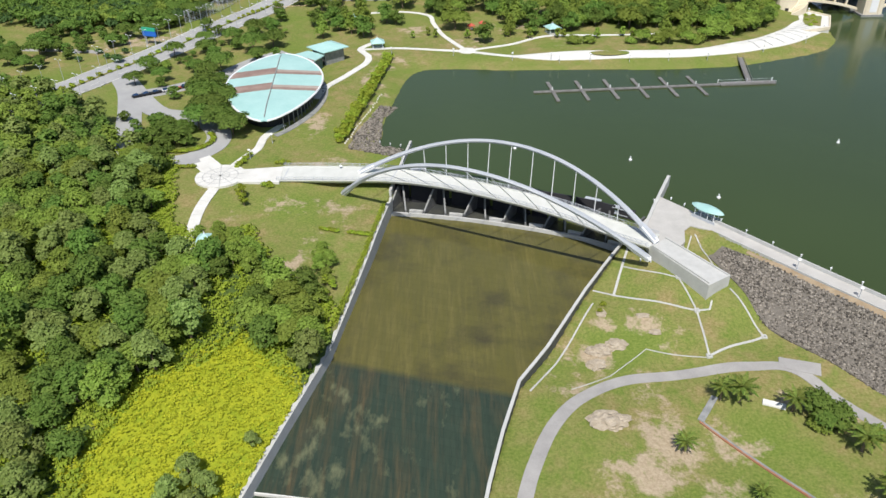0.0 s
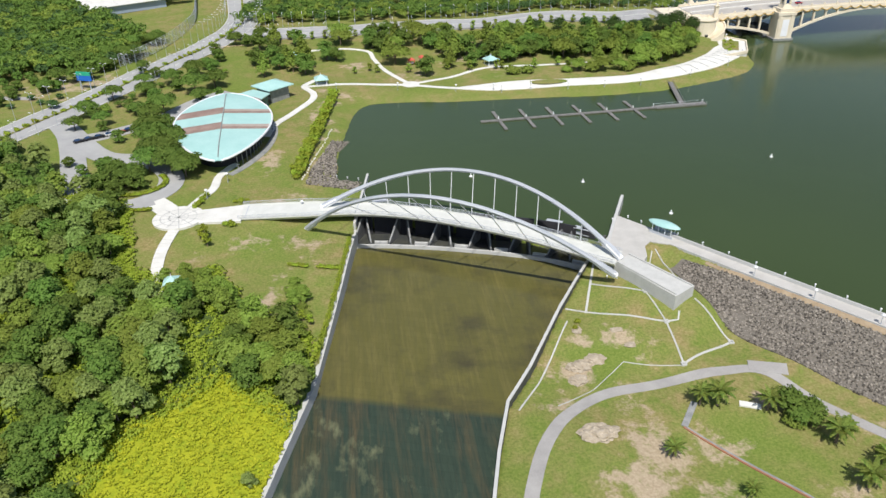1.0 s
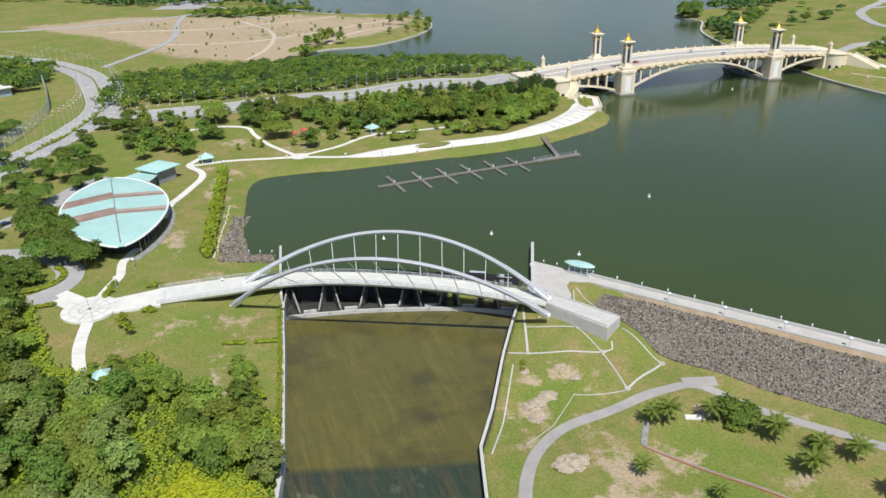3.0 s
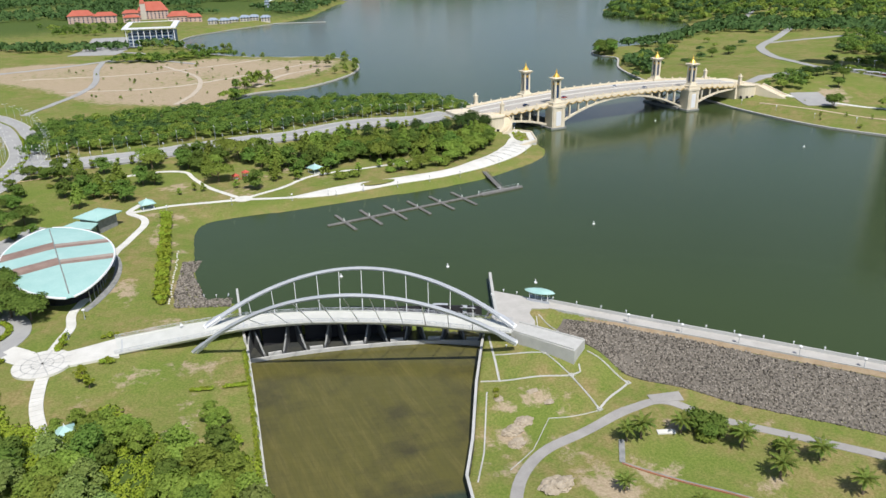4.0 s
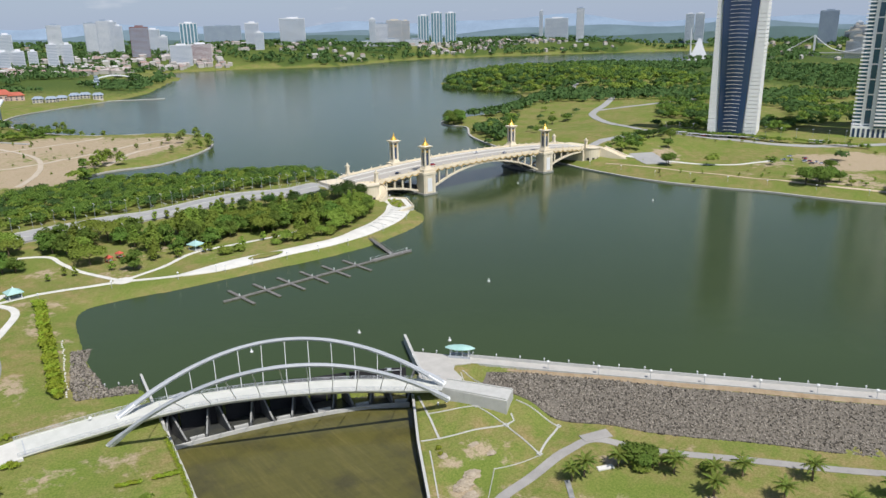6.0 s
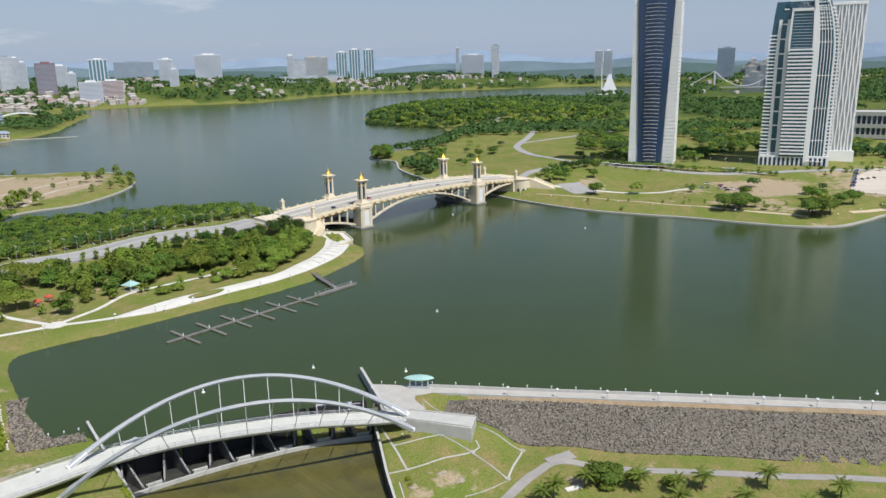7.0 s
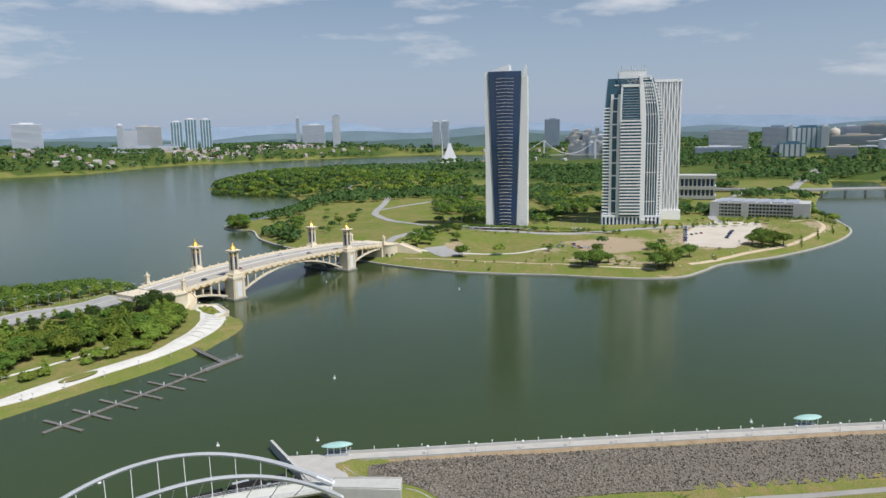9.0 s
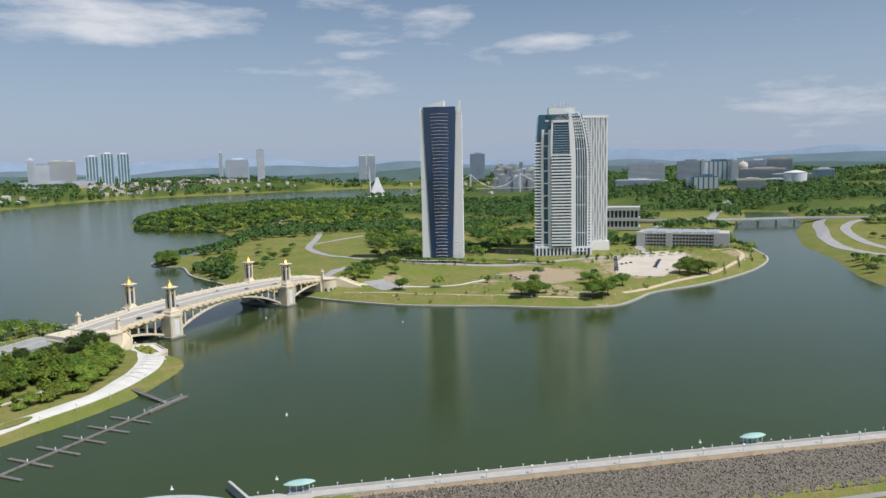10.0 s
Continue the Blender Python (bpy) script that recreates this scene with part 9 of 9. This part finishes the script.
penin = scrub + [(200, 795, 1.2), (212, 775, 1.1), (190, 805, 1.0), (218, 760, 1.0), (150, 780, 0.6), (130, 782, 0.6), (230, 790, 1.0), (236, 810, 1.1), (222, 770, 0.9), (205, 752, 0.8), (190, 742, 0.7), (232, 835, 1.1), (225, 855, 1.0), (170, 735, 0.7), (95, 700, 1.5), (88, 690, 1.3), (105, 712, 1.4), (82, 705, 1.2), (112, 700, 1.2)]
bake([WOOD[1], WOOD[0], SHADE[1]], penin + [(60 + 12 * k, 990 - 2 * k, 0.8) for k in range(10)] + [(30 + 9 * k, 1080 + 6 * (k % 2), 1.1) for k in range(14)], 50, (0.8, 1.2), 420, 1.7)

for m, chunks in BAKED.items():
    me = quads_mesh("tree_belt", np.concatenate([c[0] for c in chunks]), bpy.data.materials[m], 3, np.concatenate([c[1] for c in chunks]))
    tagged(new("tree_belt", me), "closed belt of green broadleaf trees", "trees", kind="stuff")

# ---- far woods, one sheet of foliage ----
fr = np.random.RandomState(17)
n = 40000
rr = 620 * (4300 / 620) ** fr.uniform(0, 1, n)
az = fr.uniform(-0.75, 1.75, n)
px, py = rr * np.sin(az), rr * np.cos(az)
away = np.minimum(poly_distance(px, py, LAKE), poly_distance(px, py, STRAIT))
clump = np.sin(px / 95 + 1.7 * np.sin(py / 130)) + np.sin(py / 83 + 1.3 * np.sin(px / 150)) + 0.8 * np.sin((px + py) / 41)
ok = (away > 9) & ((clump > 0.35) | (rr > 1500) & (clump > -0.75))
OPEN = [[(395, 130), (560, 130), (800, 70), (900, 110), (760, 330), (900, 500), (860, 640), (700, 760), (560, 680), (480, 600), (400, 430)], [(-250, 640), (60, 600), (250, 760), (240, 900), (100, 1000), (60, 1120), (-300, 1150)],
        [(60, 1150), (420, 1560), (300, 1700), (-200, 1700), (-200, 1250)], [(-400, -400), (260, -400), (260, 640), (-400, 640)], [(1150, 60), (1330, 40), (1420, 215), (1680, 190), (1690, 225), (1400, 240), (1330, 280), (1180, 330)], [(620, -60), (830, -120), (1000, -45), (1160, -45), (1330, -90), (1340, 45), (1080, 48), (900, 40), (760, 12), (620, -20)], [(1850, 760), (2450, 940), (2520, 1220), (1900, 1120)]]
for poly in OPEN:
    ok &= poly_distance(px, py, poly) > 0
px, py, rr = px[ok], py[ok], rr[ok]
pz = ground(px, py)
wood_v, wood_n = [], []
q = 14
for k in range(q):
    size = 3.2 + rr / 430
    d = fr.normal(size=(len(px), 3))
    d /= np.linalg.norm(d, axis=1)[:, None]
    d[:, 2] = np.abs(d[:, 2]) * 0.9
    c = np.stack([px, py, pz + size * 0.75], 1) + d * (size * 0.95)[:, None]
    nrm = d * 0.8 + fr.normal(size=d.shape) * 0.4
    a = np.cross(nrm, fr.normal(size=d.shape))
    a /= np.linalg.norm(a, axis=1)[:, None]
    b = np.cross(nrm / np.linalg.norm(nrm, axis=1)[:, None], a)
    s = (size * 0.5 * fr.uniform(0.7, 1.3, len(px)))[:, None]
    wood_v.append(np.stack([c + a * s * 1.2, c + (b - a * 0.6) * s, c - (b + a * 0.6) * s], 1))
    soft = d * 0.9 + np.array([0, 0, 0.35])
    wood_n.append(np.repeat((soft / np.linalg.norm(soft, axis=1)[:, None])[:, None, :], 3, 1))
tagged(new("far_woods", quads_mesh("far_woods", np.concatenate(wood_v), M_LEAF_FAR, 3, np.concatenate(wood_n))), "distant green woods round the lake", "woods", kind="stuff")

# ---- street lamps, sign, shed, small park things ----
street = lamp_post("street_lamp", -150, 333, ground_at(-150, 333), 9.0, "tall twin-arm street lamp beside the road", "street lamps", 1.6, 30)
mp = resample(MAIN_ROAD, 26)
for i, p in enumerate(mp):
    if 250 < p.y < 720:
        d = (mp[min(i + 1, len(mp) - 1)] - mp[max(i - 1, 0)]).normalized()
        for s in (-12, 12):
            q = p + Vector((-d.y, d.x, 0)) * s
            copy_thing(street, pose(q.x, q.y, ground_at(q.x, q.y), 0, 0, math.degrees(math.atan2(d.x, -d.y))))
pr = resample(PARK_ROAD, 24)
for i, p in enumerate(pr):
    for s in (-14.5, 14.5):
        copy_thing(street, pose(p.x, p.y + s, ground_at(p.x, p.y + s), 0, 0, 90))
for i in range(14):
    copy_thing(street, pose(566 + 0.3 * 14 * i, 446 - 14 * i * 0.9, ground_at(566, 440), 0, 0, 0))
garden = lamp_post("garden_lamp", 60, 342, ground_at(60, 342), 3.2, "slim garden post lamp with a white head", "garden lamps")
for p in resample([(-20, 352), (10, 352), (38, 345), (93, 341.5), (130, 342), (160, 352), (186, 365), (204, 386)], 17):
    copy_thing(garden, pose(p.x, p.y, ground_at(p.x, p.y)))
for p in resample([(404, 405), (404, 340), (428, 262), (444, 200), (470, 172), (530, 160), (590, 127), (690, 96), (780, 86), (850, 98)], 22):
    copy_thing(garden, pose(p.x + 5, p.y + 5, ground_at(p.x + 5, p.y + 5)))
for x, y in ((-63, 236), (-30, 226), (-58, 250), (205, 408), (208, 415), (200, 420)):
    copy_thing(garden, pose(x, y, ground_at(x, y)))

sign = tagged(new("billboard"), "blue and green roadside billboard on two posts", "billboard")
for s in (-2.6, 2.6):
    bm = bmesh.new()
    box(bm, s - 0.2, -0.2, 0, s + 0.2, 0.2, 5)
    part("post", bm, M_STEEL, sign)
bm = bmesh.new()
box(bm, -4, -0.3, 4.4, 4, 0.3, 8.6)
part("board", bm, plain("blue_board", (0.02, 0.12, 0.5), (0.03, 0.16, 0.55), 0.5, 0.3, 2, 0), sign, "deep blue board face")
bm = bmesh.new()
box(bm, -4, -0.36, 7.0, 4, 0.36, 8.7)
part("board_band", bm, plain("green_board", (0.03, 0.35, 0.2), (0.04, 0.4, 0.24), 0.5, 0.3, 2, 0), sign, "green upper band")
sign.matrix_world = pose(-143, 372, ground_at(-143, 372), 0, 0, -20)

shed = tagged(new("white_shed"), "long shed with a pale sloping sheet roof", "building")
bm = bmesh.new()
box(bm, -26, -15, 0, 26, 15, 5.5)
part("wall", bm, M_BLUEGREY, shed)
for k in range(8):
    bm = bmesh.new()
    a = [bm.verts.new(v) for v in ((-27 + 6.75 * k, -17, 5.6), (-20.4 + 6.75 * k, -17, 5.6), (-20.4 + 6.75 * k, 17, 8.2), (-27 + 6.75 * k, 17, 8.2))]
    b = [bm.verts.new(v.co + Vector((0, 0, 0.35))) for v in a]
    bm.faces.new(a[::-1])
    bm.faces.new(b)
    for i in range(4):
        bm.faces.new((a[i], a[(i + 1) % 4], b[(i + 1) % 4], b[i]))
    part("roof_sheet", bm, M_WHITE_PAVE, shed)
shed.matrix_world = pose(-173, 560, ground_at(-173, 560), 0, 0, 32)

fence = tagged(new("tall_fence"), "tall grey netting fence with posts beside the road", "fence")
fl = resample(sm([(-136, 408), (-124, 432), (-117, 465), (-114, 505), (-122, 560), (-128, 592)]), 3.5)
for p in fl:
    bm = bmesh.new()
    z = ground_at(p.x, p.y)
    tube(bm, [(p.x, p.y, z - 0.5), (p.x, p.y, z + 7)], 0.14, 5)
    part("post", bm, M_STEEL, fence)
for h in range(8):
    bm = bmesh.new()
    tube(bm, [(p.x, p.y, ground_at(p.x, p.y) + 0.6 + 0.9 * h) for p in fl], 0.07, 4)
    part("wire", bm, M_STEEL, fence)

M_PLAY = plain("red_play_paint", (0.5, 0.08, 0.06), (0.55, 0.12, 0.08), 0.5, 1, 4)
for x, y in ((20, 393), (26, 396)):
    t = tagged(new("play_frame"), "red playground frame with a small roof", "playground", "playground frames")
    for sx in (-1.2, 1.2):
        for sy in (-1.2, 1.2):
            bm = bmesh.new()
            box(bm, sx - 0.1, sy - 0.1, 0, sx + 0.1, sy + 0.1, 2.8)
            part("post", bm, M_PLAY, t)
    bm = bmesh.new()
    hip_roof(bm, 3.2, 3.2, 2.8, 4.0)
    part("roof", bm, M_PLAY, t)
    bm = bmesh.new()
    box(bm, -1.3, -1.3, 1.0, 1.3, 1.3, 1.15)
    part("platform", bm, M_STEEL, t)
    bm = bmesh.new()
    tube(bm, [(1.2, 0, 1.1), (2.6, 0, 0.5), (3.8, 0, 0.15)], 0.4, 6, 0.3)
    part("slide", bm, M_PLAY, t)
    t.matrix_world = pose(x, y, ground_at(x, y), 0, 0, 20)

# trash racks upstream of the weir
for k, (x, y, r) in enumerate(((52, 205, -30), (59.6, 199, -36), (-4, 228.5, 12))):
    t = tagged(new("trash_rack"), "dark steel trash rack frame standing in the lake", "rack", "trash racks")
    for q in range(7):
        bm = bmesh.new()
        box(bm, -2.4 + 0.8 * q - 0.08, -0.15, -3, -2.4 + 0.8 * q + 0.08, 0.15, 2.6)
        part("bar", bm, M_DARK, t)
    for z in (0.6, 2.5):
        bm = bmesh.new()
        box(bm, -2.6, -1.6, z, 2.6, 0.2, z + 0.25)
        part("beam", bm, M_STEEL, t)
    t.matrix_world = pose(x, y, 0, 0, 0, r)

# long low shelter roofs and a bus on the east bank
for k in range(8):
    bm = bmesh.new()
    box(bm, -5.4, -1.4, 2.6, 5.4, 1.4, 2.85)
    box(bm, -5.2, -0.1, 0, -5.0, 0.1, 2.6)
    box(bm, 5.0, -0.1, 0, 5.2, 0.1, 2.6)
    ob = part("walkway_roof", bm, M_WHITE_PAINT, None)
    x, y = 556 + 4.4 * k, 436 - 11 * k
    ob.matrix_world = pose(x, y, ground_at(x, y), 0, 0, -68)
    tagged(ob, "white covered walkway roof beside the tower road", "shelter", "covered walkway")
t = tagged(new("coach"), "long white parked coach", "bus")
bm = bmesh.new()
box(bm, -6, -1.25, 0.5, 6, 1.25, 3.3)
bmesh.ops.bevel(bm, geom=list(bm.edges), offset=0.2, segments=1)
part("body", bm, PAINTS[0], t)
bm = bmesh.new()
box(bm, -5.6, -1.3, 1.7, 5.4, 1.3, 2.6)
part("windows", bm, M_DARK_GLASS, t)
for sx in (-3.8, 3.8):
    for sy in (-1.1, 1.1):
        bm = bmesh.new()
        lathe(bm, [(0.5, -0.15), (0.5, 0.15)], 10, Matrix.Translation((sx, sy, 0.5)) @ Matrix.Rotation(math.pi / 2, 4, "X"))
        part("wheel", bm, M_DARK, t)
t.matrix_world = pose(612, 318, ground_at(612, 318) + 0.3, 0, 0, -70)
